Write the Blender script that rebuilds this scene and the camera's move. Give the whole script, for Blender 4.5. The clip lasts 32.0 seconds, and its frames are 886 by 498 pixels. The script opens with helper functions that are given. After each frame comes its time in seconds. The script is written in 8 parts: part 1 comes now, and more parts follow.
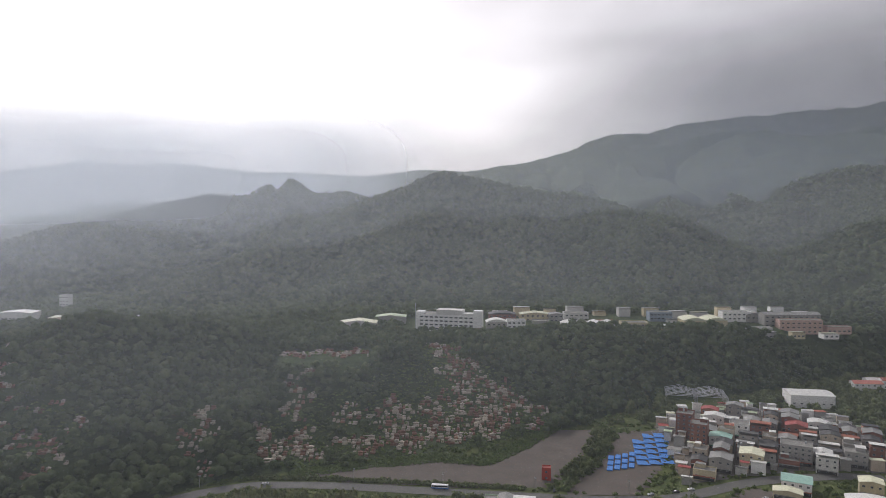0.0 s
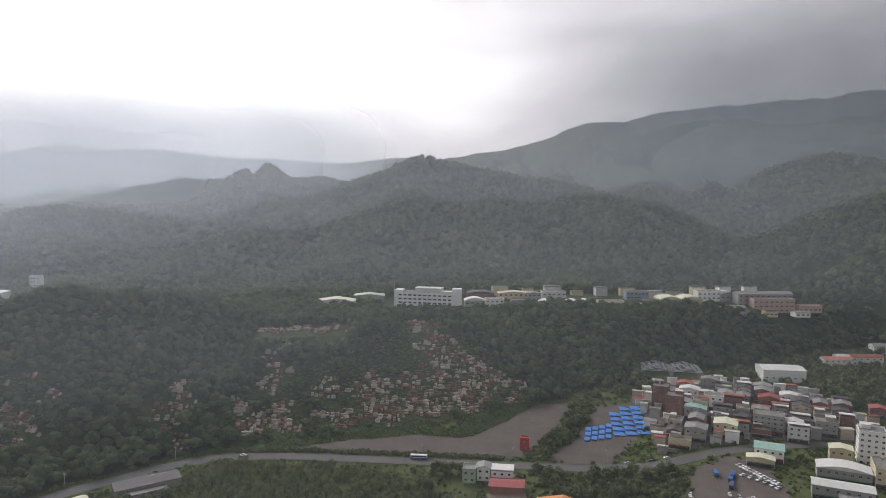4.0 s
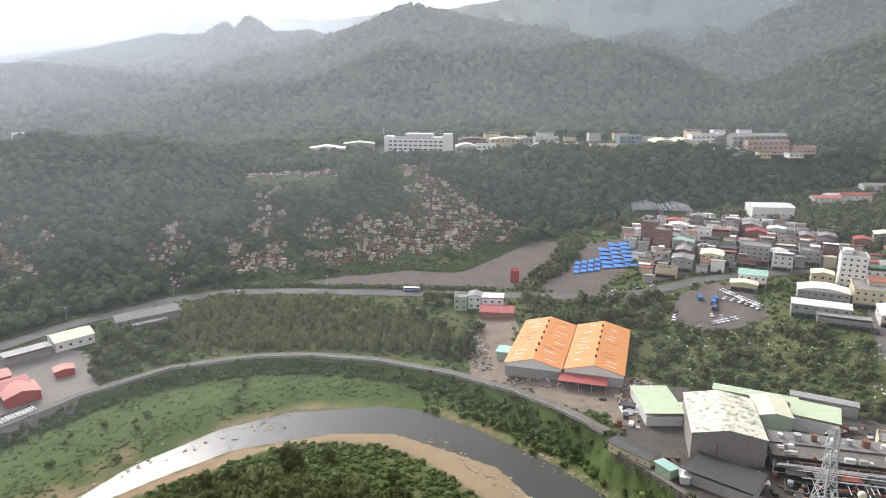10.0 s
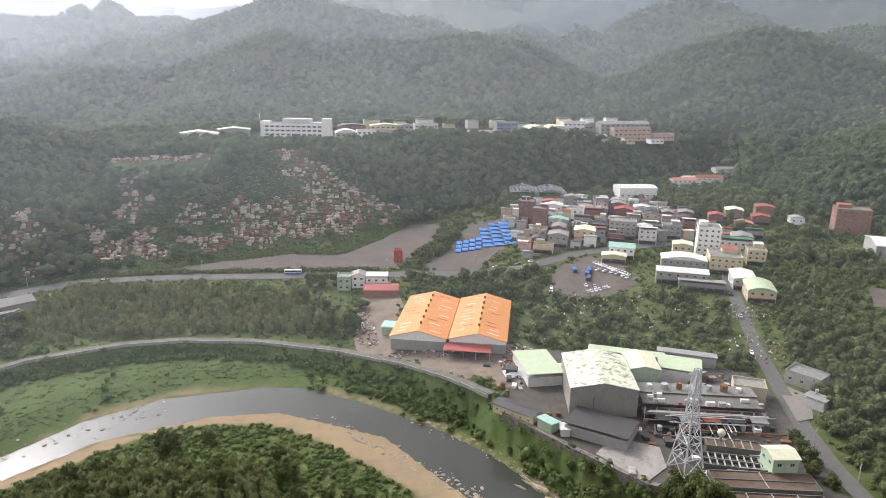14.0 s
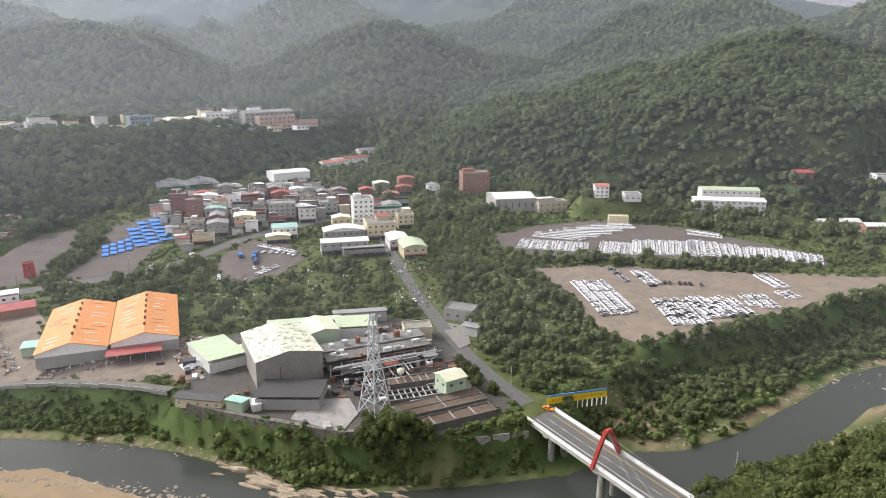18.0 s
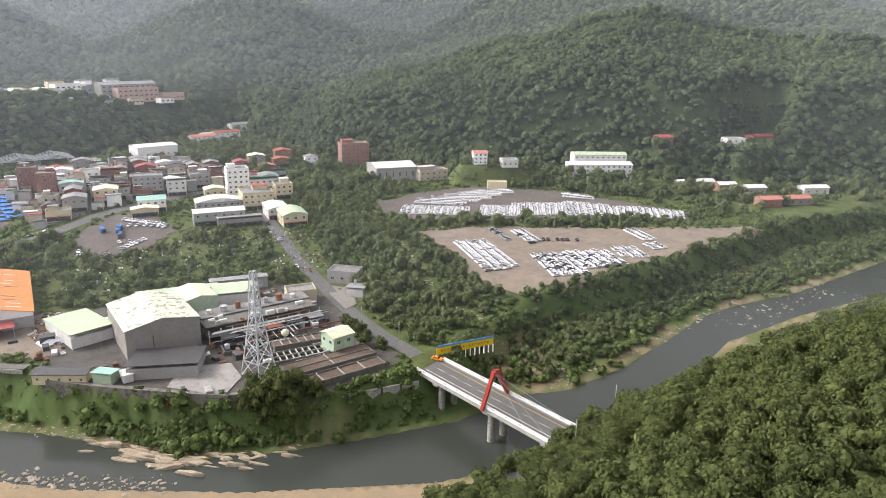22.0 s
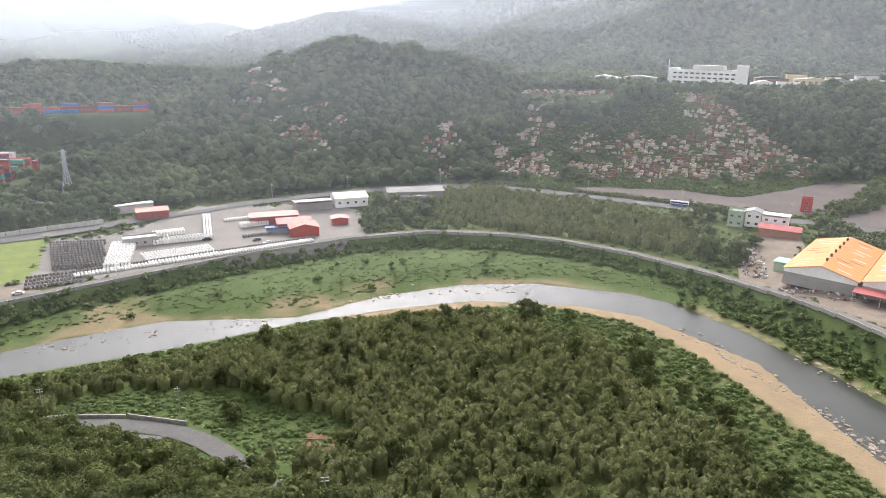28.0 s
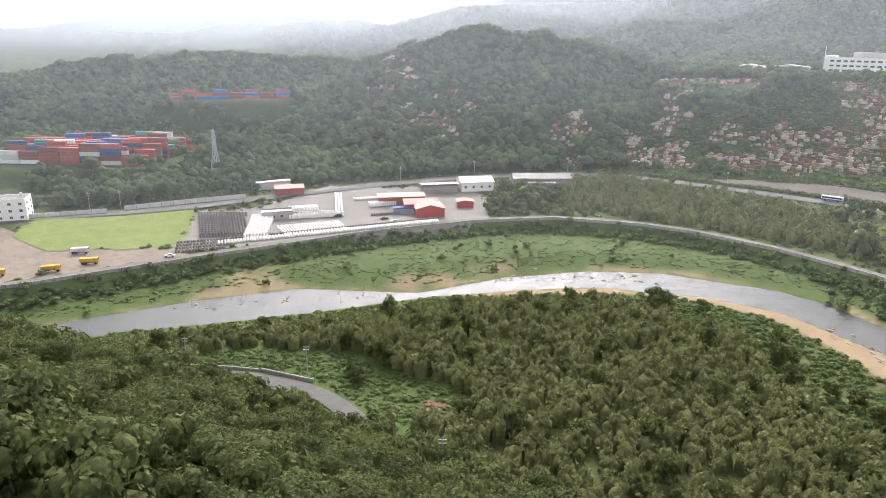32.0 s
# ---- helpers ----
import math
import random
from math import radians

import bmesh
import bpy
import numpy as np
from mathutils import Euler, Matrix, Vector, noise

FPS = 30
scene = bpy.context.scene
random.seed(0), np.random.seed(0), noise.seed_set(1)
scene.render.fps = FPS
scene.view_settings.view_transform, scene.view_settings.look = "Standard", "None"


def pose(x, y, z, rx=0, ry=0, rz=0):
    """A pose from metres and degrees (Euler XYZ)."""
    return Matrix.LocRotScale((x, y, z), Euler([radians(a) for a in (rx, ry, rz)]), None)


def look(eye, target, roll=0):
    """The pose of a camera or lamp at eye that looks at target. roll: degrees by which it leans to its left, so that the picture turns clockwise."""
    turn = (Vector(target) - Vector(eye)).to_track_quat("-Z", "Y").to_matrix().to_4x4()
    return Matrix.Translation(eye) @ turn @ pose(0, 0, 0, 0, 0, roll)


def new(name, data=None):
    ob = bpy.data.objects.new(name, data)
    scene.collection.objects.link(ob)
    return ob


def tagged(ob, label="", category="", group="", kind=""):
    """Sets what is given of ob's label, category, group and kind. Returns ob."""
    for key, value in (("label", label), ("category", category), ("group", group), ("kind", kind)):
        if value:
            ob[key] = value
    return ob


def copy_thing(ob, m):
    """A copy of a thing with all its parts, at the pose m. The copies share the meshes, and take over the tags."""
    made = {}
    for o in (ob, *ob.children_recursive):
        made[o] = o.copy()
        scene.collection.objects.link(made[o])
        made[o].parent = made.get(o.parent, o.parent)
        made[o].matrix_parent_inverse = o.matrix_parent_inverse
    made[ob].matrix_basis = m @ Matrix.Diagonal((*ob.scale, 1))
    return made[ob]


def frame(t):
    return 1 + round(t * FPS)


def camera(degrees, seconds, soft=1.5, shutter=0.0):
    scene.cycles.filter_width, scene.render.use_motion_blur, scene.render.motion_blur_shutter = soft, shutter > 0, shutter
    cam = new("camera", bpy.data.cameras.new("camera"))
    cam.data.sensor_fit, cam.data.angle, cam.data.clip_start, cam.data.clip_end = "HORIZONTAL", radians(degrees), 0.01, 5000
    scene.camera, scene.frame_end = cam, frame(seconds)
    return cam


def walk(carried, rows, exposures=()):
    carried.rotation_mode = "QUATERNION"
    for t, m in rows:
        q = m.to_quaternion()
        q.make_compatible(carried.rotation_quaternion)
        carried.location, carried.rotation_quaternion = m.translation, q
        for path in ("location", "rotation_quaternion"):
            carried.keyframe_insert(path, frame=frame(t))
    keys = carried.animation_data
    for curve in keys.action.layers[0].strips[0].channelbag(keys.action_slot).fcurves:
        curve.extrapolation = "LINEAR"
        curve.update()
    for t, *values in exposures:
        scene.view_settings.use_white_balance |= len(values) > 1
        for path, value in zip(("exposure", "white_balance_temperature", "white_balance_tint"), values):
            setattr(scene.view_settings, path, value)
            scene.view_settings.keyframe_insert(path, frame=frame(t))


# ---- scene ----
cam = camera(66.2, 32.0, soft=0.8)
METRES, EYE, TILT, LEAN, TURN = 100.0, 198.0, -3.5, 0.0, 0.0
EXPOSURES = [(0.0, 0.14), (2.5, 0.14), (4.5, 0.16), (5.0, 0.32), (6.0, 0.93), (9.0, 1.2), (15.0, 1.24), (20.0, 1.32), (23.0, 1.42), (26.0, 1.43), (29.0, 1.66), (32.0, 1.68)]
ROWS = [
    (0.0, 0.0, 0.0, 0.0, 0.0, 0.0, -0.0),
    (0.5, 0.0002, -0.0012, -0.0225, 0.11, -0.45, -0.01),
    (1.0, -0.0055, 0.0011, -0.0404, 0.03, -0.57, -0.33),
    (1.5, -0.0048, -0.0012, -0.0539, -0.19, -0.64, -0.48),
    (2.0, -0.0093, 0.0019, -0.0692, -0.53, -0.62, -0.47),
    (2.5, -0.0128, 0.0029, -0.0863, -0.78, -0.63, -0.28),
    (4.5, -0.0166, 0.0101, -0.1475, -2.22, -1.04, -0.13),
    (5.0, -0.01, 0.0114, -0.1693, -2.36, -4.41, 0.21),
    (5.5, -0.0124, 0.015, -0.1879, -2.51, -7.91, 0.62),
    (6.0, -0.013, 0.0185, -0.2014, -2.58, -9.69, 0.7),
    (6.5, -0.0115, 0.0201, -0.2172, -2.64, -10.8, 0.85),
    (7.0, -0.0126, 0.0261, -0.2359, -2.73, -11.94, 0.86),
    (7.5, -0.0111, 0.0308, -0.2534, -2.79, -12.65, 0.8),
    (8.0, -0.0087, 0.0311, -0.2727, -2.84, -12.64, 0.91),
    (8.5, -0.0034, 0.0313, -0.2909, -2.96, -13.19, 1.12),
    (9.0, -0.0036, 0.0338, -0.3053, -3.03, -12.69, 0.94),
    (9.5, -0.0011, 0.0335, -0.3238, -2.93, -12.08, 0.82),
    (10.0, 0.0061, 0.0327, -0.3374, -2.55, -12.08, 0.58),
    (10.5, 0.0041, 0.0339, -0.3505, -2.19, -12.34, 0.29),
    (11.0, 0.0078, 0.0328, -0.3636, -1.82, -12.35, 0.35),
    (11.5, 0.0056, 0.0323, -0.376, -1.43, -12.28, 0.22),
    (12.0, 0.0083, 0.0305, -0.3916, -1.47, -12.22, 0.08),
    (12.5, 0.0107, 0.0282, -0.4064, -2.35, -11.91, -0.05),
    (13.0, 0.0082, 0.027, -0.4238, -4.31, -12.05, 0.02),
    (13.5, 0.0067, 0.0225, -0.4412, -8.03, -12.32, 0.02),
    (14.0, 0.0065, 0.021, -0.4556, -12.46, -12.36, -0.04),
    (14.5, 0.0021, 0.0159, -0.4713, -17.15, -11.76, 0.17),
    (15.0, 0.0018, 0.0111, -0.4842, -21.84, -11.72, 0.26),
    (15.5, -0.0047, 0.0099, -0.4977, -25.29, -11.93, 0.88),
    (17.5, -0.023, 0.0039, -0.5551, -39.01, -12.75, 1.72),
    (18.0, -0.0264, 0.0043, -0.5708, -41.52, -12.97, 1.95),
    (18.5, -0.0292, 0.0025, -0.5845, -43.56, -13.21, 1.82),
    (19.0, -0.0346, 0.0061, -0.5981, -43.95, -13.48, 1.87),
    (19.5, -0.0334, 0.0067, -0.6131, -43.89, -13.82, 1.84),
    (20.0, -0.0336, 0.0067, -0.6292, -45.23, -14.08, 1.61),
    (20.5, -0.0326, 0.0084, -0.6471, -47.08, -14.17, 1.43),
    (21.0, -0.0335, 0.0115, -0.6641, -49.13, -14.23, 1.58),
    (21.5, -0.0308, 0.0144, -0.6811, -51.05, -14.43, 1.7),
    (22.0, -0.0296, 0.0172, -0.6958, -51.67, -14.62, 1.68),
    (22.5, -0.0268, 0.0208, -0.7107, -50.35, -14.66, 1.6),
    (23.0, -0.0253, 0.0256, -0.7236, -48.05, -14.54, 1.97),
    (23.5, -0.02, 0.0288, -0.7351, -42.11, -14.05, 1.97),
    (24.0, -0.0148, 0.0337, -0.746, -34.48, -13.32, 2.21),
    (24.5, -0.0074, 0.0377, -0.7615, -26.59, -12.88, 2.16),
    (25.0, -0.0009, 0.0409, -0.7791, -19.35, -12.62, 0.55),
    (25.5, 0.0043, 0.044, -0.7943, -12.64, -12.61, 0.45),
    (26.0, 0.0067, 0.0469, -0.8115, -6.33, -12.71, -0.07),
    (26.5, 0.0074, 0.0512, -0.8273, 1.28, -13.23, -0.18),
    (28.5, 0.0137, 0.0592, -0.8969, 25.99, -14.19, -2.67),
    (29.0, 0.0127, 0.0582, -0.9138, 30.97, -14.7, -2.99),
    (29.5, 0.0111, 0.0586, -0.9278, 32.06, -15.08, -3.41),
    (30.0, 0.0093, 0.059, -0.9398, 30.99, -15.22, -3.96),
    (30.5, 0.0062, 0.0604, -0.9497, 29.88, -14.62, -3.66),
    (31.0, 0.0039, 0.0602, -0.9556, 29.08, -14.21, -3.47),
    (31.5, 0.0016, 0.06, -0.9571, 29.97, -14.3, -2.78),
    (32.0, -0.001, 0.0587, -0.9557, 30.67, -14.48, -2.23),
]
walk(cam, [(t, pose(0, 0, EYE, TILT, LEAN, TURN) @ pose(METRES * x, METRES * y, METRES * z, 90 + pitch, roll, yaw)) for t, x, y, z, yaw, pitch, roll in ROWS],
     exposures=EXPOSURES)


# ---- world, sun ----
def node(nt, kind, x=0, y=0, **inputs):
    n = nt.nodes.new(kind)
    n.location = (x, y)
    for k, v in inputs.items():
        n.inputs[k.replace("_", " ")].default_value = v
    return n


SUN_AZ, SUN_EL = radians(-28), radians(38)
world = bpy.data.worlds.new("overcast_sky")
scene.world = world
world.use_nodes = True
wn = world.node_tree
wn.nodes.clear()
w_out = node(wn, "ShaderNodeOutputWorld")
w_bg = node(wn, "ShaderNodeBackground")
w_sky = node(wn, "ShaderNodeTexSky")
w_sky.sky_type, w_sky.sun_disc = "NISHITA", False
w_sky.sun_elevation, w_sky.sun_rotation = SUN_EL, SUN_AZ
w_sky.air_density, w_sky.dust_density = 1.0, 4.0
w_hs = node(wn, "ShaderNodeHueSaturation")
w_hs.inputs["Saturation"].default_value = 0.12
w_tc = node(wn, "ShaderNodeTexCoord")
w_map = node(wn, "ShaderNodeMapping")
w_map.inputs["Scale"].default_value = (1.6, 1.6, 5.5)
w_noise = node(wn, "ShaderNodeTexNoise")
w_noise.inputs["Scale"].default_value, w_noise.inputs["Detail"].default_value = 1.7, 6.0
w_ramp = node(wn, "ShaderNodeMapRange")
w_ramp.inputs["From Min"].default_value, w_ramp.inputs["From Max"].default_value = 0.33, 0.67
w_ramp.inputs["To Min"].default_value, w_ramp.inputs["To Max"].default_value = 0.72, 1.08
w_mul = node(wn, "ShaderNodeVectorMath")
w_mul.operation = "MULTIPLY"
wn.links.new(w_tc.outputs["Generated"], w_map.inputs["Vector"])
wn.links.new(w_map.outputs["Vector"], w_noise.inputs["Vector"])
wn.links.new(w_noise.outputs["Fac"], w_ramp.inputs["Value"])
wn.links.new(w_sky.outputs["Color"], w_hs.inputs["Color"])
wn.links.new(w_hs.outputs["Color"], w_mul.inputs[0])
wn.links.new(w_ramp.outputs["Result"], w_mul.inputs[1])
w_tint = node(wn, "ShaderNodeVectorMath")
w_tint.operation = "MULTIPLY"
w_tint.inputs[1].default_value = (1.015, 0.975, 1.02)
wn.links.new(w_mul.outputs["Vector"], w_tint.inputs[0])
wn.links.new(w_tint.outputs["Vector"], w_bg.inputs["Color"])
w_bg.inputs["Strength"].default_value = 0.138
wn.links.new(w_bg.outputs["Background"], w_out.inputs["Surface"])

sun = new("sun", bpy.data.lights.new("sun", "SUN"))
sun.data.energy, sun.data.angle, sun.data.color = 0.85, radians(20), (1.0, 0.96, 0.9)
SUN_DIR = Vector((math.sin(SUN_AZ) * math.cos(SUN_EL), math.cos(SUN_AZ) * math.cos(SUN_EL), math.sin(SUN_EL)))
sun.matrix_world = look(SUN_DIR * 900, (0, 0, 0))

# ---- materials ----
MATS = {}


def surface(name, colour, rough=0.85, metal=0.0, vary=0.25, scale=0.5, fine=6.0, bump=0.2, stain=None, stain_amount=0.0, per_object=0.0, spec=0.3):
    """Principled surface with variation at two scales, optional stains and a shift per object. Coordinates in metres."""
    m = bpy.data.materials.new(name)
    m.use_nodes = True
    nt = m.node_tree
    b = nt.nodes["Principled BSDF"]
    b.inputs["Roughness"].default_value, b.inputs["Metallic"].default_value = rough, metal
    b.inputs["Specular IOR Level"].default_value = spec
    geo = node(nt, "ShaderNodeNewGeometry")
    n1 = node(nt, "ShaderNodeTexNoise", Scale=scale, Detail=4.0, Roughness=0.6)
    n2 = node(nt, "ShaderNodeTexNoise", Scale=fine, Detail=3.0, Roughness=0.6)
    nt.links.new(geo.outputs["Position"], n1.inputs["Vector"])
    nt.links.new(geo.outputs["Position"], n2.inputs["Vector"])
    add = node(nt, "ShaderNodeMath")
    add.operation = "ADD"
    nt.links.new(n1.outputs["Fac"], add.inputs[0])
    nt.links.new(n2.outputs["Fac"], add.inputs[1])
    mr = node(nt, "ShaderNodeMapRange")
    for k, v in (("From Min", 0.6), ("From Max", 1.4), ("To Min", 1.0 - vary), ("To Max", 1.0 + vary)):
        mr.inputs[k].default_value = v
    nt.links.new(add.outputs[0], mr.inputs["Value"])
    hs = node(nt, "ShaderNodeHueSaturation")
    hs.inputs["Color"].default_value = (*colour, 1)
    last = mr.outputs["Result"]
    if per_object:
        oi = node(nt, "ShaderNodeObjectInfo")
        pr = node(nt, "ShaderNodeMapRange")
        for k, v in (("To Min", 1.0 - per_object), ("To Max", 1.0 + per_object)):
            pr.inputs[k].default_value = v
        nt.links.new(oi.outputs["Random"], pr.inputs["Value"])
        mm = node(nt, "ShaderNodeMath")
        mm.operation = "MULTIPLY"
        nt.links.new(last, mm.inputs[0])
        nt.links.new(pr.outputs["Result"], mm.inputs[1])
        last = mm.outputs[0]
    nt.links.new(last, hs.inputs["Value"])
    col = hs.outputs["Color"]
    if stain:
        n3 = node(nt, "ShaderNodeTexNoise", Scale=scale * 2.3, Detail=6.0, Roughness=0.7)
        nt.links.new(geo.outputs["Position"], n3.inputs["Vector"])
        sr = node(nt, "ShaderNodeMapRange")
        for k, v in (("From Min", 0.5), ("From Max", 0.62), ("To Min", 0.0), ("To Max", stain_amount)):
            sr.inputs[k].default_value = v
        nt.links.new(n3.outputs["Fac"], sr.inputs["Value"])
        mx = node(nt, "ShaderNodeMix")
        mx.data_type = "RGBA"
        nt.links.new(sr.outputs["Result"], mx.inputs[0])
        nt.links.new(col, mx.inputs[6])
        mx.inputs[7].default_value = (*stain, 1)
        col = mx.outputs[2]
    nt.links.new(col, b.inputs["Base Color"])
    if bump:
        bp = node(nt, "ShaderNodeBump", Strength=bump, Distance=0.1)
        nt.links.new(n2.outputs["Fac"], bp.inputs["Height"])
        nt.links.new(bp.outputs["Normal"], b.inputs["Normal"])
    MATS[name] = m
    return m


def foliage(name, dark, light, scale=0.06, spread=0.4):
    """Leaves: colour differs from clump to clump (per island) and slowly over the land; light shines through in part."""
    m = bpy.data.materials.new(name)
    m.use_nodes = True
    nt = m.node_tree
    nt.nodes.clear()
    out = node(nt, "ShaderNodeOutputMaterial")
    b = node(nt, "ShaderNodeBsdfPrincipled")
    b.inputs["Roughness"].default_value = 0.75
    b.inputs["Specular IOR Level"].default_value = 0.15
    tl = node(nt, "ShaderNodeBsdfTranslucent")
    ms = node(nt, "ShaderNodeMixShader", Fac=0.3)
    geo = node(nt, "ShaderNodeNewGeometry")
    n1 = node(nt, "ShaderNodeTexNoise", Scale=scale, Detail=4.0, Roughness=0.65)
    n2 = node(nt, "ShaderNodeTexNoise", Scale=scale * 3.7, Detail=2.0)
    nt.links.new(geo.outputs["Position"], n1.inputs["Vector"])
    nt.links.new(geo.outputs["Position"], n2.inputs["Vector"])
    mul = node(nt, "ShaderNodeMath")
    mul.operation = "MULTIPLY_ADD"
    nt.links.new(geo.outputs["Random Per Island"], mul.inputs[0])
    mul.inputs[1].default_value = spread
    nt.links.new(n1.outputs["Fac"], mul.inputs[2])
    add = node(nt, "ShaderNodeMath")
    nt.links.new(mul.outputs[0], add.inputs[0])
    nt.links.new(n2.outputs["Fac"], add.inputs[1])
    mr = node(nt, "ShaderNodeMapRange")
    mr.inputs["From Min"].default_value, mr.inputs["From Max"].default_value = 0.85, 1.6
    nt.links.new(add.outputs[0], mr.inputs["Value"])
    mx = node(nt, "ShaderNodeMix")
    mx.data_type = "RGBA"
    mx.inputs[6].default_value, mx.inputs[7].default_value = (*dark, 1), (*light, 1)
    nt.links.new(mr.outputs["Result"], mx.inputs[0])
    n3 = node(nt, "ShaderNodeTexNoise", Scale=1.3, Detail=4.0, Roughness=0.7)
    nt.links.new(geo.outputs["Position"], n3.inputs["Vector"])
    fv = node(nt, "ShaderNodeMapRange")
    for k, v in (("From Min", 0.3), ("From Max", 0.7), ("To Min", 0.72), ("To Max", 1.25)):
        fv.inputs[k].default_value = v
    nt.links.new(n3.outputs["Fac"], fv.inputs["Value"])
    hs = node(nt, "ShaderNodeHueSaturation")
    nt.links.new(mx.outputs[2], hs.inputs["Color"])
    nt.links.new(fv.outputs["Result"], hs.inputs["Value"])
    bp = node(nt, "ShaderNodeBump", Strength=0.9, Distance=0.5)
    nt.links.new(n3.outputs["Fac"], bp.inputs["Height"])
    nt.links.new(bp.outputs["Normal"], b.inputs["Normal"])
    nt.links.new(hs.outputs["Color"], b.inputs["Base Color"])
    nt.links.new(hs.outputs["Color"], tl.inputs["Color"])
    nt.links.new(b.outputs[0], ms.inputs[1])
    nt.links.new(tl.outputs[0], ms.inputs[2])
    nt.links.new(ms.outputs[0], out.inputs["Surface"])
    MATS[name] = m
    return m


foliage("leaf_forest", (0.06, 0.086, 0.041), (0.142, 0.176, 0.08), 0.02, 0.34)
foliage("leaf_thicket", (0.078, 0.1, 0.044), (0.178, 0.208, 0.088), 0.05)
foliage("leaf_near", (0.064, 0.084, 0.029), (0.146, 0.17, 0.058), 0.07)
foliage("leaf_bamboo", (0.14, 0.16, 0.066), (0.248, 0.268, 0.112), 0.06)
foliage("leaf_reed", (0.088, 0.127, 0.041), (0.134, 0.181, 0.061), 0.05)
foliage("leaf_shrub", (0.075, 0.108, 0.036), (0.175, 0.225, 0.078), 0.06)
surface("bark", (0.12, 0.09, 0.06), 0.95)
surface("asphalt", (0.11, 0.108, 0.102), 0.9, vary=0.2, stain=(0.17, 0.16, 0.145), stain_amount=0.4)
surface("road_paint", (0.7, 0.7, 0.66), 0.8)
surface("yellow_paint", (0.6, 0.4, 0.06), 0.8)
surface("concrete", (0.36, 0.35, 0.32), 0.9, vary=0.2, stain=(0.15, 0.14, 0.12), stain_amount=0.7)
surface("concrete_dark", (0.155, 0.147, 0.13), 0.9, vary=0.3, stain=(0.08, 0.075, 0.065), stain_amount=0.7)
surface("yard_dark", (0.09, 0.083, 0.072), 0.9, vary=0.35, scale=0.12, stain=(0.06, 0.055, 0.05), stain_amount=0.8)
surface("wall_grime", (0.2, 0.185, 0.16), 0.9, vary=0.35, scale=0.2, stain=(0.075, 0.07, 0.06), stain_amount=0.9)
surface("gravel", (0.112, 0.094, 0.082), 0.95, vary=0.3, scale=0.08, stain=(0.09, 0.085, 0.075), stain_amount=0.6)
surface("pale_gravel", (0.21, 0.195, 0.175), 0.95, vary=0.2, scale=0.1, stain=(0.2, 0.185, 0.165), stain_amount=0.6)
surface("dirt", (0.21, 0.17, 0.13), 0.95, vary=0.3, scale=0.1, stain=(0.13, 0.115, 0.1), stain_amount=0.6)
surface("sand", (0.46, 0.34, 0.2), 0.95, vary=0.15, scale=0.06, stain=(0.36, 0.28, 0.18), stain_amount=0.5)
surface("rock", (0.31, 0.27, 0.215), 0.9, vary=0.3, scale=0.4, bump=0.5)
surface("ledge_rock", (0.37, 0.305, 0.22), 0.9, vary=0.35, scale=0.5, bump=0.6, stain=(0.2, 0.17, 0.13), stain_amount=0.6)
surface("white_wall", (0.84, 0.835, 0.81), 0.8, vary=0.08, stain=(0.5, 0.48, 0.44), stain_amount=0.25)
surface("glass_dark", (0.05, 0.06, 0.07), 0.15, vary=0.1, bump=0.0, spec=0.6)

# ---- plan of the land ----
FAR_BANK = [(-420, -260), (-300, 10), (-233, 137), (-214, 168), (-189, 199), (-143, 222), (-121, 258), (-92, 286), (-61, 301), (-15, 304), (2, 299), (27, 280),
            (57, 250), (72, 229), (81, 211), (92, 181), (115, 159), (140, 142), (171, 124), (200, 118), (216, 105), (247, 97), (288, 93), (327, 90), (354, 82), (393, 63), (504, 30), (760, -60), (1000, -260)]
NEAR_BANK = [(-350, -260), (-262, 40), (-214, 130), (-194, 151), (-167, 181), (-139, 217), (-109, 246), (-80, 268), (-38, 279), (-10, 277), (10, 264),
             (33, 248), (49, 216), (63, 191), (78, 172), (97, 148), (136, 108), (165, 90), (200, 80), (239, 72), (304, 70), (361, 52), (429, 22), (560, -30), (760, -130), (900, -260)]
LEVEE = [(-330, 30), (-292, 90), (-266, 133), (-248, 169), (-226, 210), (-200, 259), (-163, 308), (-130, 336), (-88, 348), (-58, 348), (-20, 339), (20, 320), (47, 297), (67, 272), (80, 252)]
YARD_EDGE = [(79, 240), (86, 222), (92, 211), (101.5, 196), (108, 186), (114, 177), (125, 165), (137, 154), (152, 150), (168, 142)]
LOT_EDGE = [(186, 142), (205, 152), (228, 146), (258, 150), (304, 132), (384, 114), (479, 93), (640, 30), (860, -60), (1010, -255)]
TERRACE_EDGE = [(-470, -255)] + LEVEE + YARD_EDGE + LOT_EDGE
SAND_INNER = [(-54, 274), (-16, 267), (6, 249), (27, 222), (46, 197), (58, 175), (68, 156), (90, 128), (112, 108)]
MAIN_ROAD = [(-420, 60), (-340, 178), (-317, 205), (-293, 240), (-272, 285), (-247, 330), (-206, 386), (-160, 426), (-128, 440), (-85, 440), (-49, 436), (26, 426), (99, 417), (140, 418), (180, 425), (217, 434), (263, 440), (290, 436)]
STREET = [(318, 455), (295, 410), (274, 372), (243, 316), (221, 271), (207, 236), (196, 212), (190, 195), (182, 172), (179, 154), (176, 139)]
BRIDGE_A, BRIDGE_B = (175.5, 140), (164.5, 77)
